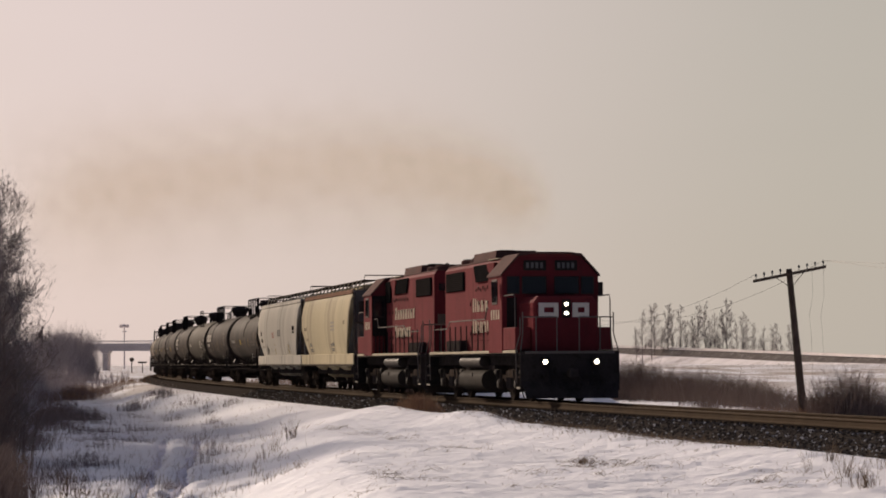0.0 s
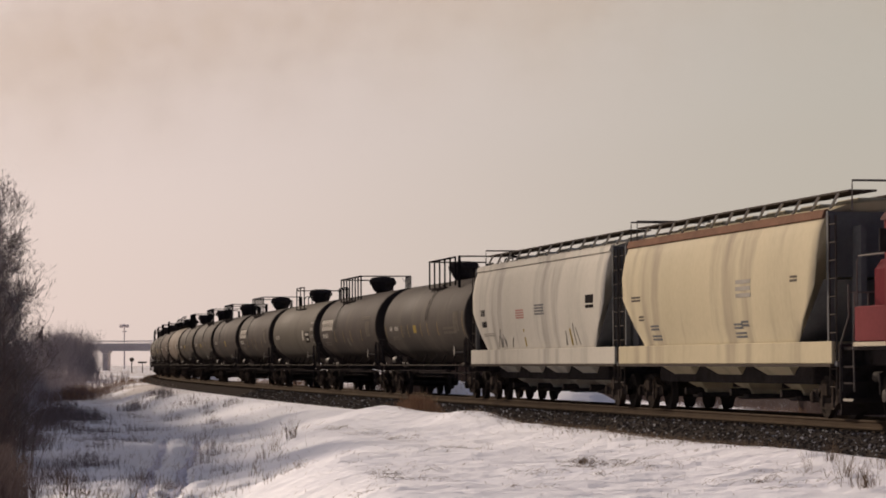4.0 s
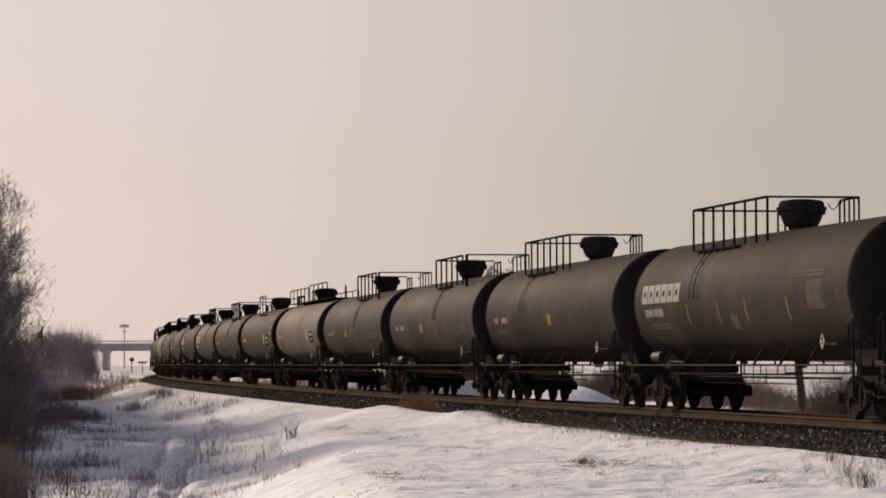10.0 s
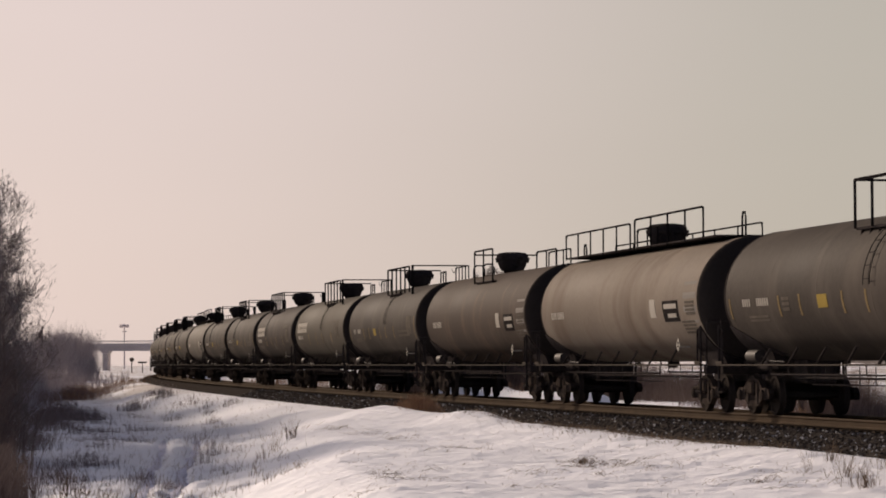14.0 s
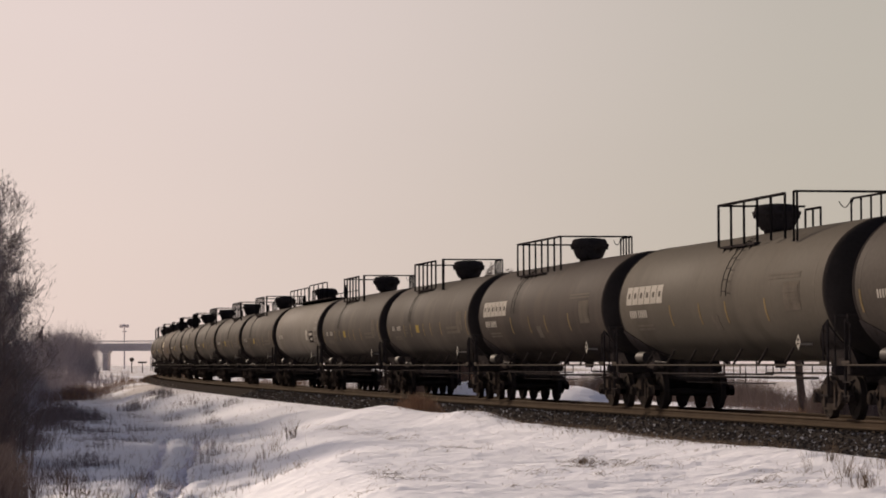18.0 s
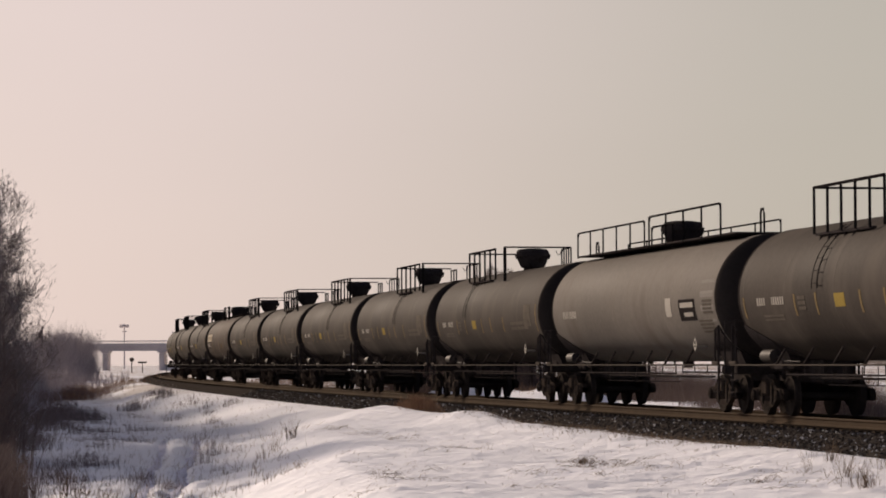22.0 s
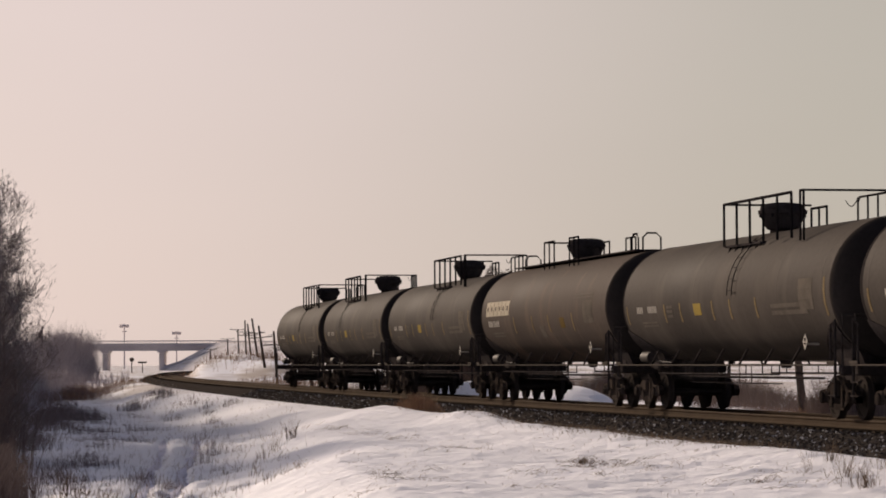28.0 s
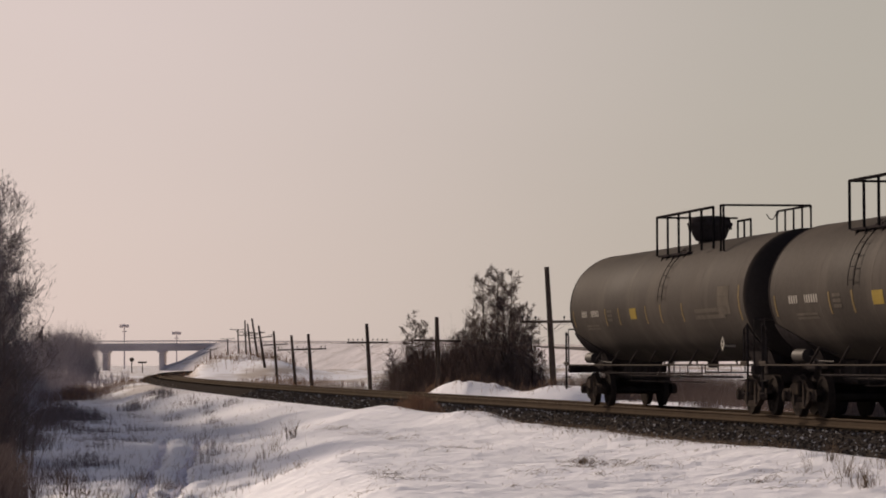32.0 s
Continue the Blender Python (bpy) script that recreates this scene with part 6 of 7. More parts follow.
    brush("rusty_grass", [(U(84), 116, 1.1, 0.7, 0.7, 300, 0.008), (U(71), 120, 1.2, 0.7, 0.6, 260, 0.008), (U(77), 119, 1.0, 0.7, 0.5, 200, 0.008)],
          "rusty brown dry grass tufts beyond the rails", "grass", M_REDWEED, 8)
    brush("ballast_grass", [(U(-5.5), 95, 0.30, 0.8, 0.62, 320, 0.006), (U(-3.4), 97, 0.25, 0.7, 0.55, 260, 0.006), (U(-8), 100, 0.35, 0.8, 0.4, 160, 0.006)], "rusty dry grass tuft at the ballast toe", "grass", M_REDWEED, 9)
    brush("far_grass", [(U(-73), 290, 2.2, 8, 0.7, 420, 0.012), (U(-82), 250, 1.2, 6, 1.1, 420, 0.011), (U(-85), 236, 0.9, 5, 1.0, 300, 0.011), (U(-62), 330, 2.5, 8, 0.7, 260, 0.014), (U(-47), 425, 3.5, 18, 1.5, 320, 0.022), (U(-51), 400, 3.0, 15, 1.0, 220, 0.02), (U(-40), 400, 2.5, 10, 1.7, 260, 0.02), (U(-36), 330, 2.5, 10, 1.3, 260, 0.018), (U(-30), 300, 2.5, 10, 1.2, 240, 0.016), (U(-40), 300, 2.5, 8, 0.9, 120, 0.016), (U(-30), 260, 2.2, 6, 0.8, 120, 0.014)],
          "rusty dry grass and scrub along the far line", "grass", M_REDWEED, 10)
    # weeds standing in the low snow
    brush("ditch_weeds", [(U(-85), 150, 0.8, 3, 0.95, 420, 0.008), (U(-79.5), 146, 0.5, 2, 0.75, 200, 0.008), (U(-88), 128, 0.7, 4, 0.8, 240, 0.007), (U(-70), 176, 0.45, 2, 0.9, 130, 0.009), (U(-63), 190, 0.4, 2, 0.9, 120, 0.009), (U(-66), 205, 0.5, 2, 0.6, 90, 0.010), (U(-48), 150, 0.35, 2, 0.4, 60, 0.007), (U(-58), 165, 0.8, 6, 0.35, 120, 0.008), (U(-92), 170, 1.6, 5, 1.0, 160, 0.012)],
          "thin grey-brown weeds standing out of the snow", "weeds", M_HAZETWIG, 11)
    brush("shelf_weeds", [(U(-35), 82, 0.10, 0.3, 0.55, 16, 0.007), (U(-33.5), 82, 0.06, 0.3, 0.5, 8, 0.007), (U(-38.5), 78, 0.10, 0.3, 0.5, 14, 0.006), (U(-40.5), 76, 0.14, 0.4, 0.45, 12, 0.006), (U(-42.5), 70, 0.10, 0.3, 0.5, 10, 0.006), (U(-48), 74, 0.5, 1.2, 0.3, 20, 0.005), (U(-54), 66, 0.6, 1.5, 0.28, 30, 0.005), (U(-62), 64, 0.5, 1.2, 0.30, 20, 0.005), (U(-75), 63, 0.5, 1.2, 0.45, 26, 0.006), (U(-80), 61, 0.3, 1.0, 0.5, 26, 0.006), (U(-86), 62, 0.3, 1.0, 0.7, 40, 0.006), (U(-58), 62, 0.1, 0.4, 0.3, 10, 0.005)],
          "sparse dead weed stalks in the snow", "weeds", M_WEED, 12)
    brush("toe_grass", [(U(20), 78, 0.7, 1.2, 0.20, 90, 0.004), (U(12), 84, 0.7, 1.2, 0.2, 80, 0.004), (U(35), 70, 0.6, 1.0, 0.24, 130, 0.004), (U(45), 66, 0.6, 0.8, 0.22, 120, 0.004), (U(58), 62, 0.8, 0.8, 0.2, 110, 0.004), (U(72), 57, 0.6, 0.7, 0.22, 100, 0.004), (U(28), 74, 0.6, 1.0, 0.22, 110, 0.004)],
          "thin dry grass at the edge of the snow", "grass", M_WEED, 13)
    brush("fore_weeds", [(U(87.5), 50, 0.08, 0.3, 0.42, 26, 0.004), (U(90), 46.5, 0.12, 0.4, 0.46, 22, 0.0036), (U(93), 43.8, 0.14, 0.4, 0.50, 28, 0.0036), (U(95.5), 43.0, 0.10, 0.3, 0.36, 30, 0.0036), (U(97), 48, 0.2, 0.4, 0.30, 26, 0.0036), (U(82), 48, 0.05, 0.2, 0.42, 10, 0.003), (U(31.5), 53.5, 0.07, 0.12, 0.20, 30, 0.006)],
          "dry bent weed stems poking out of snow", "weeds", M_WEED, 14)
    sprigs("bent_grass", [(U(32), 55, 0.28, 60, 0.42), (U(37), 53, 0.30, 60, 0.38), (U(29), 52, 0.18, 26, 0.40), (U(22), 50, 0.24, 26, 0.36), (U(36), 48.5, 0.12, 14, 0.34), (U(-12), 50, 0.22, 22, 0.40), (U(-8), 47, 0.24, 26, 0.36), (U(-25), 83, 0.30, 40, 0.42), (U(-18), 78, 0.30, 36, 0.40), (U(-12), 72, 0.22, 24, 0.42), (U(-22), 67, 0.12, 12, 0.30), (U(3), 66, 0.26, 26, 0.36), (U(6), 63, 0.20, 18, 0.34), (U(-2), 60, 0.16, 12, 0.3), (U(22), 44, 0.16, 14, 0.26), (U(48), 52, 0.2, 14, 0.26), (U(45), 57, 0.16, 12, 0.28), (U(72), 46, 0.16, 34, 0.34), (U(78), 48, 0.24, 22, 0.30), (U(62), 46, 0.2, 10, 0.26), (U(58), 55, 0.2, 12, 0.28), (U(86), 45, 0.2, 16, 0.28), (U(-38), 44, 0.2, 12, 0.3), (U(-17), 43.5, 0.2, 14, 0.3), (U(-42), 92, 0.4, 26, 0.4), (U(-30), 96, 0.3, 26, 0.42)],
           "dry bent grass stems arching out of the snow crust", M_WEED, 41)
    toe = random.Random(52)
    sprigs("toe_stems", [(U(u), d, 0.30, 16, 0.34) for u, d in ((6 + 1.6 * k + toe.uniform(-1, 1), 86.5 - 0.70 * k + toe.uniform(-1.2, 0.6)) for k in range(38))],
           "dry grass stems lying along the edge of the snow", M_WEED, 42, 0.0046)
    tuft = random.Random(31)
    sprigs("snow_tufts", [(tuft.uniform(-0.06, 0.142), 43 + 40 * tuft.random() ** 1.3, tuft.uniform(0.05, 0.2), tuft.randint(3, 10), tuft.uniform(0.14, 0.3)) for _ in range(80)],
           "small bent grass tufts breaking through the snow crust", M_WEED, 15, 0.0036)
    brush("bank_weeds", [(U(-4), 141, 0.8, 1.5, 0.55, 60, 0.007), (U(6), 139, 1.0, 1.5, 0.5, 60, 0.007), (U(16), 137, 1.0, 1.5, 0.5, 60, 0.007), (U(25), 134, 0.9, 1.2, 0.6, 70, 0.007)],
          "dry weeds on the snow bank beyond the track", "weeds", M_REDWEED, 16)
    # short stubble and twigs that prick through the snow
    rng = random.Random(77)
    for name, n, rule, th, tall, mat_, lab in (("ditch_stubble", 2600, lambda: (rng.uniform(-0.140, -0.045), 58 + 190 * rng.random() ** 1.4), 0.0045, 0.22, M_WEED, "short dead stubble pricking through the low snow"),
                                               ("shelf_stubble", 420, lambda: (rng.uniform(-0.05, 0.14), 42 + 45 * rng.random()), 0.004, 0.09, M_WEED, "sparse bent grass tips lying on the snow"),
                                               ("field_stubble", 3000, lambda: (rng.uniform(0.03, 0.16), 170 + 380 * rng.random()), 0.014, 0.22, M_WEED, "crop stubble in the snowy field beyond the track")):
        sh = Shape()
        spots = [rule() for _ in range(n)]
        zs = ground_z([u * d for u, d in spots], [d for u, d in spots])
        off, _ = track_offset(np.array([u * d for u, d in spots]), np.array([d for u, d in spots]))
        for (u, d), z, o in zip(spots, zs.tolist(), off.tolist()):
            if abs(o) < 3.0:
                continue
            h = tall * rng.uniform(0.3, 1.0)
            p = Vector((u * d, d, z - 0.02))
            q = p + Vector((rng.gauss(0, 0.5), rng.gauss(0, 0.4), 1)).normalized() * h
            sh.wisp([p, q, q + Vector((rng.gauss(0, 0.6), 0, rng.uniform(-0.3, 0.5))) * h * 0.6], [th, th * 0.8, th * 0.4])
        solid(name, sh, mat_, lab, "stubble", kind="stuff")
    # row of far trees beyond the road: four trees, repeated with other turns
    seeds = []
    for k in range(26):
        r = random.Random(200 + k)
        u = 44 + 34 * (k + r.uniform(-0.4, 0.4)) / 25
        tall = (14.5 if k % 4 else 10.5) * r.uniform(0.8, 1.1) * (1.0 if u < 70 else 0.75)
        base = on_ground(U(u), 770 + r.uniform(-10, 10))
        if k < 5:
            seeds.append((upright_tree(base, tall, 300 + k, "distant bare tree in the shelter row beyond the road", 0.0, "shelter row", 24, M_HAZETWIG, M_HAZETWIG, 0.014, 0.30, (0.8, 1.9), 2), tall))
        else:
            src, t0 = seeds[k % 5]
            src.scale = (tall / t0,) * 3
            copy_thing(src, Matrix.Translation(base) @ Matrix.Rotation(r.uniform(0, 6.28), 4, "Z"))
            src.scale = (1, 1, 1)


build_vegetation()


# ---- overpass, ramp and far things ----
def build_overpass():
    d = 1100.0
    br = thing("overpass", "distant concrete road overpass on round-topped piers above the track", "bridge", Matrix.Translation((0, d, 0)))
    x0, x1 = -158.0, -77.0
    zt = 8.2
    part("deck", Shape().box(x0, x1, -6, 6, zt - 0.9, zt, 0.05), M_CONCRETE, br)
    for y in (-5.2, -2.0, 2.0, 5.2):
        part("girder", Shape().box(x0, x1, y - 0.3, y + 0.3, zt - 2.2, zt - 0.9), M_CONCRETE, br)
    for x in (-142.5, -122.2, -101.8):
        pr = Shape().box(x - 1.0, x + 1.0, -4.6, 4.6, -2.5, zt - 2.9, 0.3)
        pier = part("pier", pr, M_CONCRETE, br)
        part("pier_cap", Shape().box(x - 1.5, x + 1.5, -5.8, 5.8, zt - 2.9, zt - 2.2, 0.1), M_CONCRETE, pier)
    for y in (-5.9, 5.9):
        rail = part("parapet_rail", Shape().box(x0, x1, y - 0.12, y + 0.12, zt + 1.25, zt + 1.5), M_CONCRETE, br)
        part("parapet_kerb", Shape().box(x0, x1, y - 0.2, y + 0.2, zt, zt + 0.45), M_CONCRETE, br)
        for k in range(34):
            x = x0 + 1 + (x1 - x0 - 2) * k / 33
            part("parapet_post", Shape().box(x - 0.14, x + 0.14, y - 0.12, y + 0.12, zt + 0.4, zt + 1.3), M_CONCRETE, rail)


def build_ramp():
    """Road on an embankment that falls from the overpass towards the right."""
    pts = []
    for k in range(41):
        f = k / 40
        d = 1100 - 560 * f
        u = -0.0715 + (0.190 + 0.0715) * f ** 1.02
        y = np.interp(u, [-0.0715, -0.045, 0.0, 0.06, 0.10, 0.146, 0.19], [0.00690, 0.00675, 0.0062, 0.0046, 0.0030, 0.0009, -0.0009])
        pts.append((u * d, d, 1.213 + y * d))
    sh, road = Shape(), Shape()
    rings, tops = [], []
    for i, (x, y, z) in enumerate(pts):
        b = -2.5
        run = (z - b) * 2.2
        nx, ny = -0.80, -0.60
        rings.append([(x + nx * (6 + run), y + ny * (6 + run), b), (x + nx * 5.5, y + ny * 5.5, z - 0.1), (x - nx * 5.5, y - ny * 5.5, z - 0.1), (x - nx * (6 + run), y - ny * (6 + run), b)])
        tops.append([(x + nx * 4.5, y + ny * 4.5, z - 0.16), (x + nx * 4.5, y + ny * 4.5, z - 0.06), (x - nx * 4.5, y - ny * 4.5, z - 0.06), (x - nx * 4.5, y - ny * 4.5, z - 0.16)])
    sh.loft(rings)
    solid("embankment", sh, M_THINSNOW, "snow-covered road embankment rising to the overpass", "embankment", kind="structure")
    road.loft(tops)
    solid("road", road, surface("worn_asphalt", (0.07, 0.066, 0.062), 0.85, 0, 0.2, 0.2, 3, 0.1), "bare asphalt road on the embankment", "road", kind="structure")
    verge = Shape()
    strip = []
    for i in range(17, 41):
        x, y, z = pts[i]
        w = min(1.0, (i - 16) / 6)
        strip.append([(x - 0.80 * r, y - 0.60 * r, z - 0.1 - f) for r, f in ((4.55, -0.06), (5.5, -0.04), (5.5 + 3.0 * w, 1.33 * w - 0.05), (5.5 + 3.0 * w, 1.33 * w + 0.2), (4.55, 0.2))])
    verge.loft(strip)
    solid("road_verge", verge, surface("dry_verge_grass", (0.135, 0.120, 0.113), 0.95, 0, 0.3, 0.3, 4, 0.3, (0.30, 0.285, 0.28), 0.25, spec=0.0), "grassy grey-brown shoulder of the embankment road", "verge", kind="structure")
    gr = thing("guard_rail", "weathered grey guard rail along the embankment road", "guard rail")
    beam = Shape()
    beam.loft([[(x - 0.8 * 4.8, y - 0.6 * 4.8, z + h) for h in (0.15, 0.75)] + [(x - 0.8 * 4.6, y - 0.6 * 4.6, z + h) for h in (0.75, 0.15)] for x, y, z in pts])
    part("beam", beam, M_CONCRETE, gr)
    for k in range(0, 120):
        f = k / 119 * 40
        i = min(int(f), 39)
        x, y, z = (a + (b - a) * (f - i) for a, b in zip(pts[i], pts[i + 1]))
        part("post", Shape().box(x - 0.8 * 4.55 - 0.1, x - 0.8 * 4.55 + 0.1, y - 0.6 * 4.55 - 0.1, y - 0.6 * 4.55 + 0.1, z - 0.6, z + 0.7), M_POLE, gr)


def build_abutment():
    """Sloped bank and retaining wing below the overpass's near end."""
    sh = Shape()
    d = 1088
    sh.loft([[(-104, y, -2.5), (-100, y, -0.6), (-79, y, 6.6), (-60, y, 6.8), (-60, y, -2.5)] for y in (d - 4, d + 18)])
    solid("abutment_bank", sh, M_THINSNOW, "snowy abutment slope below the overpass", "embankment", kind="structure")
    w = Shape()
    w.loft([[(-101, y, -0.9), (-79, y, 6.3), (-79, y, 7.3), (-101, y, 0.1)] for y in (d - 5.0, d - 4.1)])
    solid("wing_wall", w, M_CONCRETE, "grey sloping concrete wing wall of the overpass", "wall", kind="structure")


build_overpass()
build_ramp()
build_abutment()


def light_mast(u, d, tall):
    m = thing("light_mast", "distant high light mast with a ring of lamps", "light mast", Matrix.Translation(on_ground(U(u), d)), "highway light masts")
    part("pole", Shape().tube([(0, 0, -0.5), (0, 0, tall)], [0.45, 0.22], 8), M_MAST, m)
    part("lamp_ring", Shape().disc_stack("z", (0, 0, tall - 0.6), [(0, 0.8), (0.25, 1.6), (0.8, 1.6), (1.0, 1.0)], 12), M_MAST, m)
    part("lower_ring", Shape().disc_stack("z", (0, 0, tall - 3.4), [(0, 0.5), (0.2, 1.3), (0.5, 1.3), (0.7, 0.5)], 12), M_MAST, m)
    for k in range(6):
        a = k * math.pi / 3
        part("lamp", Shape().box(-0.4, 0.4, -0.4, 0.4, -0.9, 0.6, 0.08), M_MAST, m, at=(math.cos(a) * 1.9, math.sin(a) * 1.9, tall - 0.3))


light_mast(-72.0, 1500, 21.5)
light_mast(-60.2, 1560, 18.5)


def far_sign(u, d, tall, wide, round_head):
    s = thing("signal_mast" if round_head else "cross_sign", "small distant trackside post below the overpass", "signal", Matrix.Translation(on_ground(U(u), d)))
    part("post", Shape().tube([(0, 0, -0.3), (0, 0, tall)], 0.14, 6), M_POLE, s)
    if round_head:
        part("head", Shape().disc_stack("y", (0, -0.2, tall), [(0, 0.6), (0.25, 0.6)], 12), M_POLE, s)
    else:
        part("arm", Shape().box(-wide, wide, -0.2, 0.0, tall - 0.25, tall + 0.2, 0.03), M_POLE, s)


far_sign(-70.3, 800, 3.6, 0.6, True)
far_sign(-67.9, 820, 2.8, 1.2, False)


# ---- pole line ----
POLES = [  # bearing and height ratio of the top, bearing of the base, distance, arm height ratio, arm slope, arm half length
    (78.1, 0.0305, 81.4, 120, 0.0288, -0.20, 1.53, 4),
    (23.4, 0.0315, 25.2, 152, 0.0134, 0.00, 1.53, 3),
    (-1.5, 0.0151, -1.0, 185, 0.0073, 0.02, 1.45, 2),
    (-17.3, 0.0130, -16.4, 221, 0.0068, 0.00, 1.53, 4),
    (-30.5, 0.0097, -29.6, 262, 0.0047, -0.02, 1.50, 2),
    (-34.3, 0.0093, -33.3, 300, 0.0045, -0.02, 1.50, 2),
    (-38.3, 0.0106, -37.4, 335, 0.0062, -0.04, 1.50, 2),
    (-41.7, 0.0125, -40.2, 375, 0.0086, -0.08, 1.50, 2),
    (-43.2, 0.0149, -41.6, 420, 0.0100, -0.06, 1.50, 2),
    (-44.2, 0.0132, -43.0, 470, 0.0094, -0.04, 1.50, 2),
    (-44.8, 0.0143, -44.3, 510, 0.0104, 0.03, 1.50, 2),
    (-46.4, 0.0112, -46.0, 560, 0.0112, 0.03, 1.50, 2),
    (-48.7, 0.0082, -48.5, 640, 0.0082, 0.0, 1.50, 2),
    (-52.6, 0.0050, -52.5, 720, 0.0048, 0.0, 1.50, 2),
]


def build_poles():
    ends = []
    for k, (ut, ht, ub, d, ha, slope, half, pins) in enumerate(POLES):
        base = on_ground(U(ub), d, 0.3)
        top = Vector((U(ut) * d, d, 1.213 + ht * d))
        p = thing("telegraph_pole", "leaning weathered wooden telegraph pole with one crossarm", "utility pole", Matrix.Translation(base), "telegraph poles")
        ax = top - base
        part("pole", Shape().tube([(0, 0, 0), ax * 0.5, ax], [0.17, 0.15, 0.12], 10), M_POLE, p)
        f = ((1.213 + ha * d) - base.z) / ax.z
        c = ax * f
        arm = Shape()
        dirn = Vector((1, 0.18, -slope)).normalized()
        a, b = c - dirn * half, c + dirn * half
        arm.loft([[q + Vector((0, -0.16, -0.06)), q + Vector((0, -0.05, -0.06)), q + Vector((0, -0.05, 0.06)), q + Vector((0, -0.16, 0.06))] for q in (a, b)])
        arm_ob = part("crossarm", arm, M_POLE, p)
        for sgn in (-1, 1):
            br = Shape()
            br.tube([c + dirn * 0.6 * sgn + Vector((0, -0.17, -0.03)), c - ax.normalized() * 0.55 + Vector((0, -0.16, 0))], 0.018, 4)
            part("brace", br, M_POLE, p)
        pos = []
        for j in range(pins):
            for sgn in (-1, 1):
                q = c + dirn * sgn * (half - 0.12 - 0.34 * j) + Vector((0, -0.10, 0.06))
                part("insulator", Shape().disc_stack("z", q, [(0, 0.018), (0.10, 0.018), (0.11, 0.045), (0.20, 0.04), (0.22, 0.015)], 8), M_GLASSPIN, arm_ob)
                pos.append(base + q + Vector((0, 0, 0.2)))
        ends.append(pos)
    # two line wires that still hang between the near poles, and broken ones beside the leaning pole
    for i in range(3):
        for j in (0, 1):
            a, b = ends[i][j], ends[i + 1][j]
            sh = Shape()
            sh.tube([a.lerp(b, k / 10) - Vector((0, 0, 1.1 * (1 - (2 * k / 10 - 1) ** 2))) for k in range(11)], 0.006, 3)
            solid("line_wire", sh, M_WIRE, "thin sagging telegraph wire between poles", "wire", "line wires")
    a = ends[0][1]
    for dx, dz, n in ((14, 0.6, 0), (16, -1.0, 1)):
        b = a + Vector((dx, -46, dz))
        sh = Shape()
        sh.tube([a.lerp(b, k / 10) - Vector((0, 0, 0.9 * (1 - (2 * k / 10 - 1) ** 2))) for k in range(11)], 0.006, 3)
        solid("line_wire", sh, M_WIRE, "thin sagging telegraph wire between poles", "wire", "line wires")
    for q in (ends[0][1], ends[0][1] + Vector((-0.45, 0, 0))):
        sh = Shape()
        g = height(q.x, q.y)
        sh.tube([q, q + Vector((0.02, 0, -1.4)), q + Vector((-0.12, 0, -2.2)), q + Vector((-0.05, 0, -2.9)), Vector((q.x + 0.05, q.y, g))], 0.005, 3)
        solid("line_wire", sh, M_WIRE, "broken telegraph wire hanging from a crossarm", "wire", "line wires")


build_poles()


# ---- smoke of the engines ----
def smoke_material():
    m, n, l, b = nodes_of("exhaust_smoke")
    n.remove(b)
    out = n["Material Output"]
    tc = n.new("ShaderNodeTexCoord")
    sc = n.new("ShaderNodeVectorMath")
    sc.operation = "MULTIPLY"
    sc.inputs[1].default_value = (1.0, 0.0, 1.0)
    l.new(tc.outputs["Object"], sc.inputs[0])
    ln = n.new("ShaderNodeVectorMath")
    ln.operation = "LENGTH"
    l.new(sc.outputs[0], ln.inputs[0])
    fall = n.new("ShaderNodeMapRange")
    fall.interpolation_type = "SMOOTHERSTEP"
    fall.inputs["From Min"].default_value, fall.inputs["From Max"].default_value = 0.98, 0.0
    fall.inputs["To Min"].default_value, fall.inputs["To Max"].default_value = 0.0, 0.25
    l.new(ln.outputs["Value"], fall.inputs[0])
    noi = n.new("ShaderNodeTexNoise")
    noi.inputs["Scale"].default_value, noi.inputs["Detail"].default_value = 2.2, 4.0
    l.new(tc.outputs["Object"], noi.inputs["Vector"])
    mr = n.new("ShaderNodeMapRange")
    mr.inputs["From Min"].default_value, mr.inputs["From Max"].default_value = 0.3, 0.7
    mr.inputs["To Min"].default_value, mr.inputs["To Max"].default_value = 0.35, 1.25
    l.new(noi.outputs["Fac"], mr.inputs[0])
    mul = n.new("ShaderNodeMath")
    mul.operation = "MULTIPLY"
    l.new(fall.outputs[0], mul.inputs[0])
    l.new(mr.outputs[0], mul.inputs[1])
    tr, df, mx = n.new("ShaderNodeBsdfTransparent"), n.new("ShaderNodeBsdfTranslucent"), n.new("ShaderNodeMixShader")
    df.inputs["Color"].default_value = (0.30, 0.25, 0.18, 1)
    l.new(mul.outputs[0], mx.inputs[0])
    l.new(tr.outputs[0], mx.inputs[1])
    l.new(df.outputs[0], mx.inputs[2])
    l.new(mx.outputs[0], out.inputs["Surface"])
    return m


M_SMOKE = smoke_material()
PUFFS = []


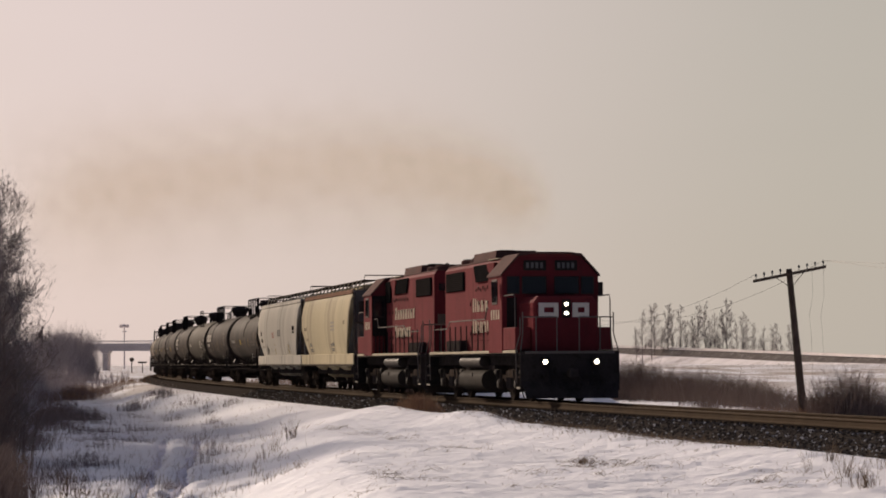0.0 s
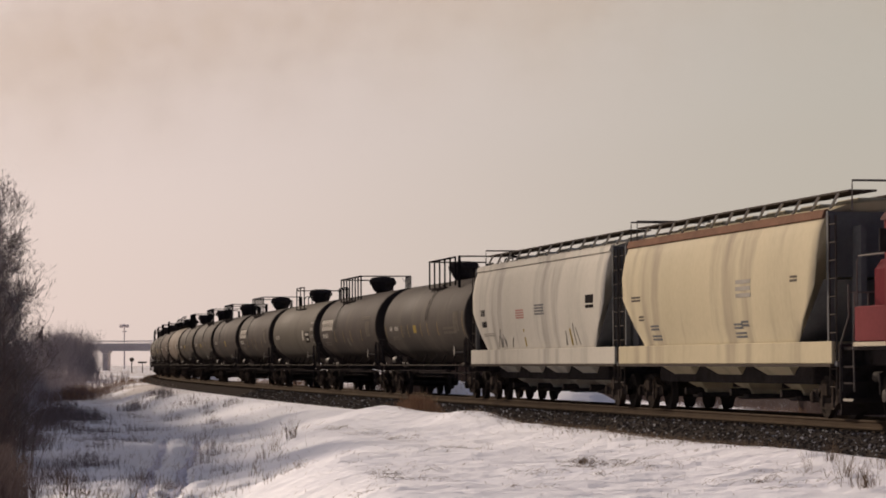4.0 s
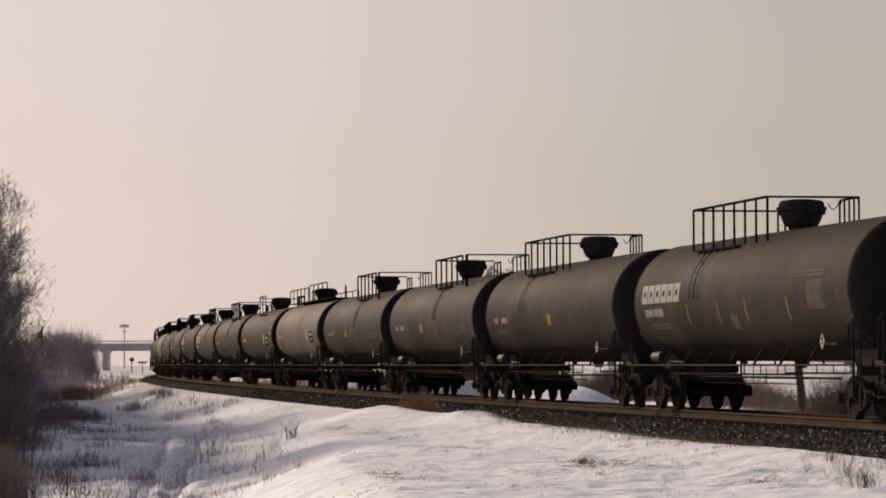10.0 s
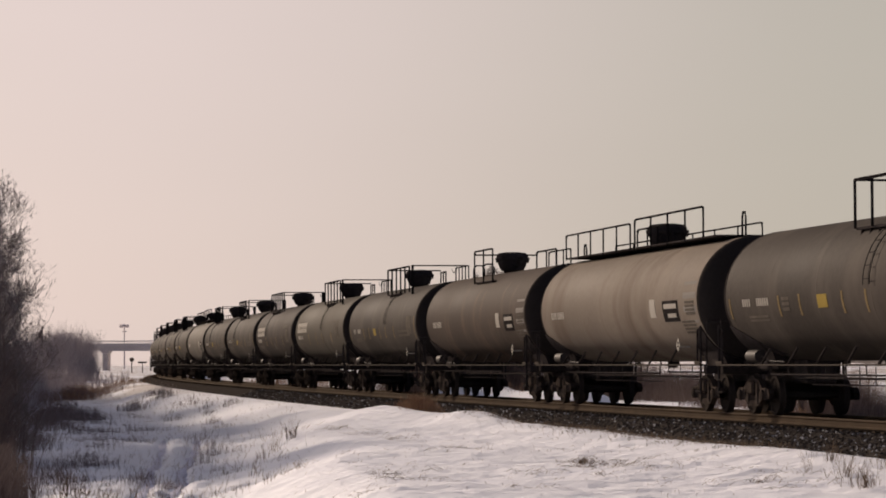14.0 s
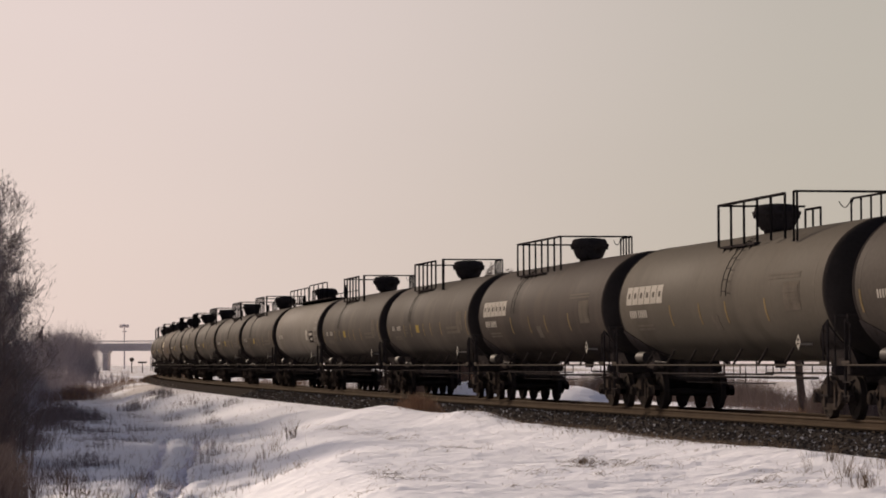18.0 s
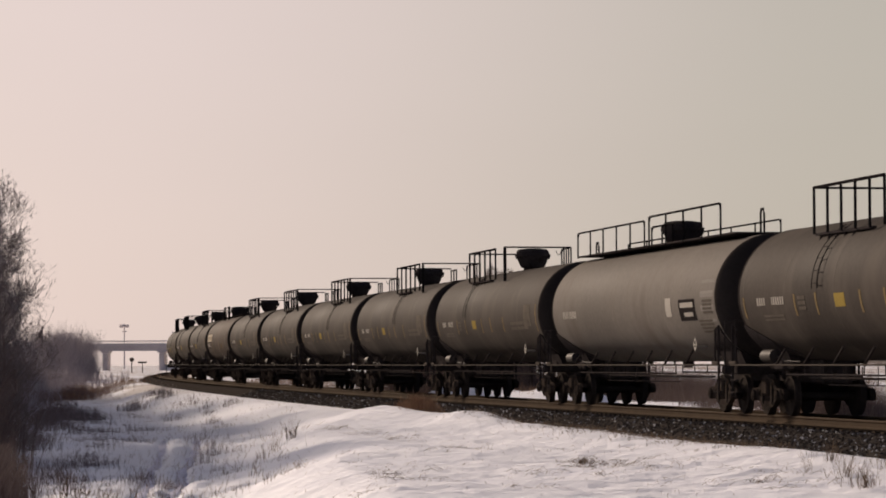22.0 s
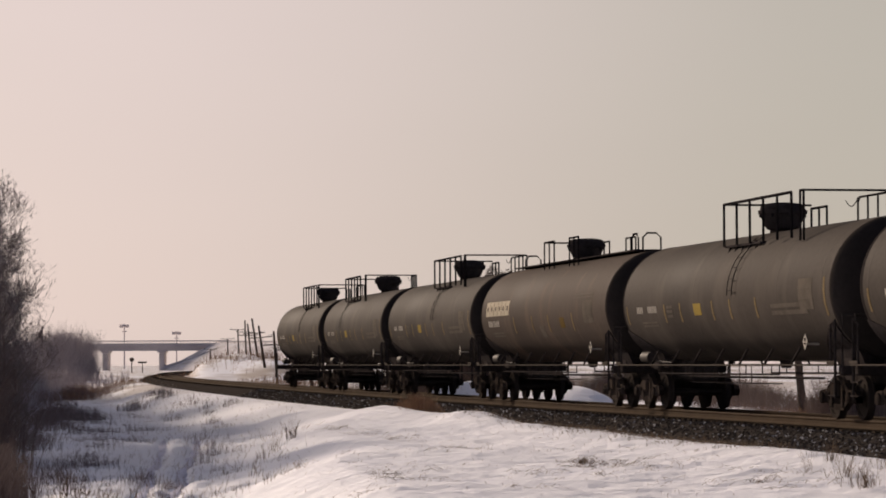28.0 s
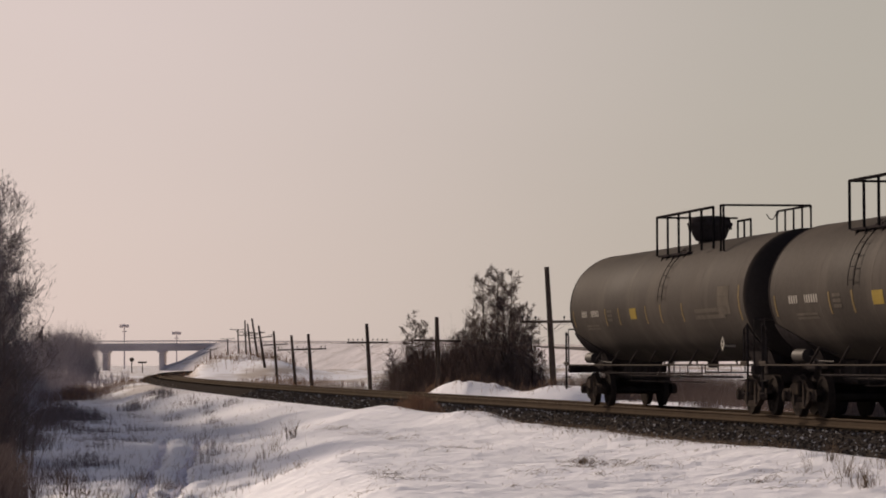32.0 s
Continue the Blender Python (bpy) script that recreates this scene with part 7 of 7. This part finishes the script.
def build_smoke():
    ball = Shape()
    ball.smooth = True
    rings = [[(math.cos(b) * q, -0.25 * math.cos(a), math.sin(b) * q) for b in (2 * math.pi * j / 24 for j in range(24))] for a, q in ((math.pi / 2 * k / 6, max(0.0005, math.sin(math.pi / 2 * k / 6))) for k in range(7))]
    ball.loft(rings, cap=False)
    me = ball.mesh("smoke_puff")
    me.materials.append(M_SMOKE)
    # start: bearing, height ratio, distance; size across, size up; drift per second
    rows = [(17.5, 0.0465, 104, 1.3, 0.9, (2.3, -15.5, 0.1)), (13, 0.0510, 108, 2.0, 1.3, (2.2, -15.5, 0.2)), (6, 0.0545, 114, 2.8, 1.7, (2.1, -15, 0.3)), (-3, 0.0570, 121, 3.6, 2.1, (2.0, -15, 0.3)),
            (-14, 0.0585, 130, 4.4, 2.5, (1.6, -13, 0.4)), (-27, 0.0590, 140, 5.0, 2.9, (1.5, -13, 0.5)), (-42, 0.0575, 150, 5.6, 3.2, (1.3, -12, 0.6)),
            (-57, 0.0550, 160, 6.2, 3.6, (1.1, -12, 0.7)), (-71, 0.0525, 170, 6.6, 4.0, (0.9, -12, 0.8)), (-84, 0.0500, 180, 6.6, 4.2, (0.7, -12, 0.9))]
    for u, h, d, sx, sz, drift in rows:
        ob = new("smoke_puff", me)
        sx, sz, h = sx * 1.25, sz * 1.85, h + 0.005
        ob.scale = (sx, 2.0, sz)
        tagged(ob, "thin brownish exhaust smoke drifting above the train", "smoke", "engine smoke")
        start = Vector((U(u) * d, d, 1.213 + h * d))
        ob.matrix_basis = Matrix.Translation(start) @ Matrix.Diagonal((sx, 2.0, sz, 1))
        PUFFS.append((ob, start, Vector(drift)))


build_smoke()


# ---- ties and ballast stones ----
def build_ballast():
    r = random.Random(21)
    tie = Shape().box(-1.3, 1.3, -0.115, 0.115, -0.18, 0.0, 0.012).mesh("tie")
    far = Shape()
    s, n = -6.0, 0
    while s < 330:
        a = on_line(s)
        f = float(np.interp(s, LINE_S, LINE_PHI))
        m = Matrix.Translation(a + Vector((0, 0, -0.178))) @ Matrix.Rotation(-f + r.uniform(-0.01, 0.01), 4, "Z")
        if n < 290:
            ob = part("tie", tie, M_TIE, TRACK)
            ob.matrix_parent_inverse = m
        else:
            k = len(far.v)
            far.add([m @ v.co for v in tie.vertices], [tuple(p.vertices) for p in tie.polygons])
        s += 0.52
        n += 1
    tagged(part("far_ties", far, M_TIE, TRACK), kind="stuff")
    stones = Shape()
    cube = [Vector(v) for v in ((1, 0, 0), (-1, 0, 0), (0, 1, 0), (0, -1, 0), (0, 0, 1), (0, 0, -1))]
    tri = [(0, 2, 4), (2, 1, 4), (1, 3, 4), (3, 0, 4), (2, 0, 5), (1, 2, 5), (3, 1, 5), (0, 3, 5)]
    for k in range(20000):
        s = -4 + 118 * r.random() ** 1.6
        o = r.uniform(1.15, 2.85) if r.random() < 0.92 else r.uniform(-2.7, -1.2)
        z = -0.24 if abs(o) < 1.75 else -0.24 - (abs(o) - 1.75) * 0.40
        p = on_line(s, o, z + r.uniform(-0.01, 0.03))
        size = r.uniform(0.016, 0.042)
        vs = []
        for c in cube:
            vs.append(p + Vector((c.x * r.uniform(0.6, 1.3), c.y * r.uniform(0.6, 1.3), c.z * r.uniform(0.5, 1.0))) * size)
        stones.add(vs, tri)
    tagged(part("ballast_stones", stones, M_STONES, TRACK, "loose crushed ballast stones, some snow-dusted"), kind="stuff")


build_ballast()


# ---- what moves ----
def motions():
    times = [0.0] + [float(t) for t in np.arange(1.0, 32.0, 1.0)] + [32.0]
    for ob, centre, half, turned in MOVING:
        walk(ob, [(t, car_pose(centre, half, t, turned)) for t in times])
    for ob, start, drift in PUFFS:
        walk(ob, [(t, Matrix.Translation(start + drift * t)) for t in (0.0, 8.0, 16.0, 24.0, 32.0)])
    # wheels roll with the distance gone; alike wheelsets share one set of keys
    ticks = [k / FPS for k in range(32 * FPS + 1)]
    groups = {}
    turned_engines = [o for o, c, h, turned in MOVING if turned]
    for ob in list(scene.objects):
        if ob.get("roll"):
            back = ob.parent.parent in turned_engines
            groups.setdefault((ob["roll"], back), []).append(ob)
    for (sort, back), obs in groups.items():
        r = FREIGHT_R if sort == "freight" else ENGINE_R
        sign = -1 if back else 1
        first = obs[0]
        walk(first, [(t, pose(0, 0, 0, 0, sign * math.degrees((advance(t) - advance(0)) / r), 0)) for t in ticks])
        for ob in obs[1:]:
            ob.rotation_mode = "QUATERNION"
            ob.animation_data_create()
            ob.animation_data.action = first.animation_data.action
            ob.animation_data.action_slot = first.animation_data.action_slot


motions()
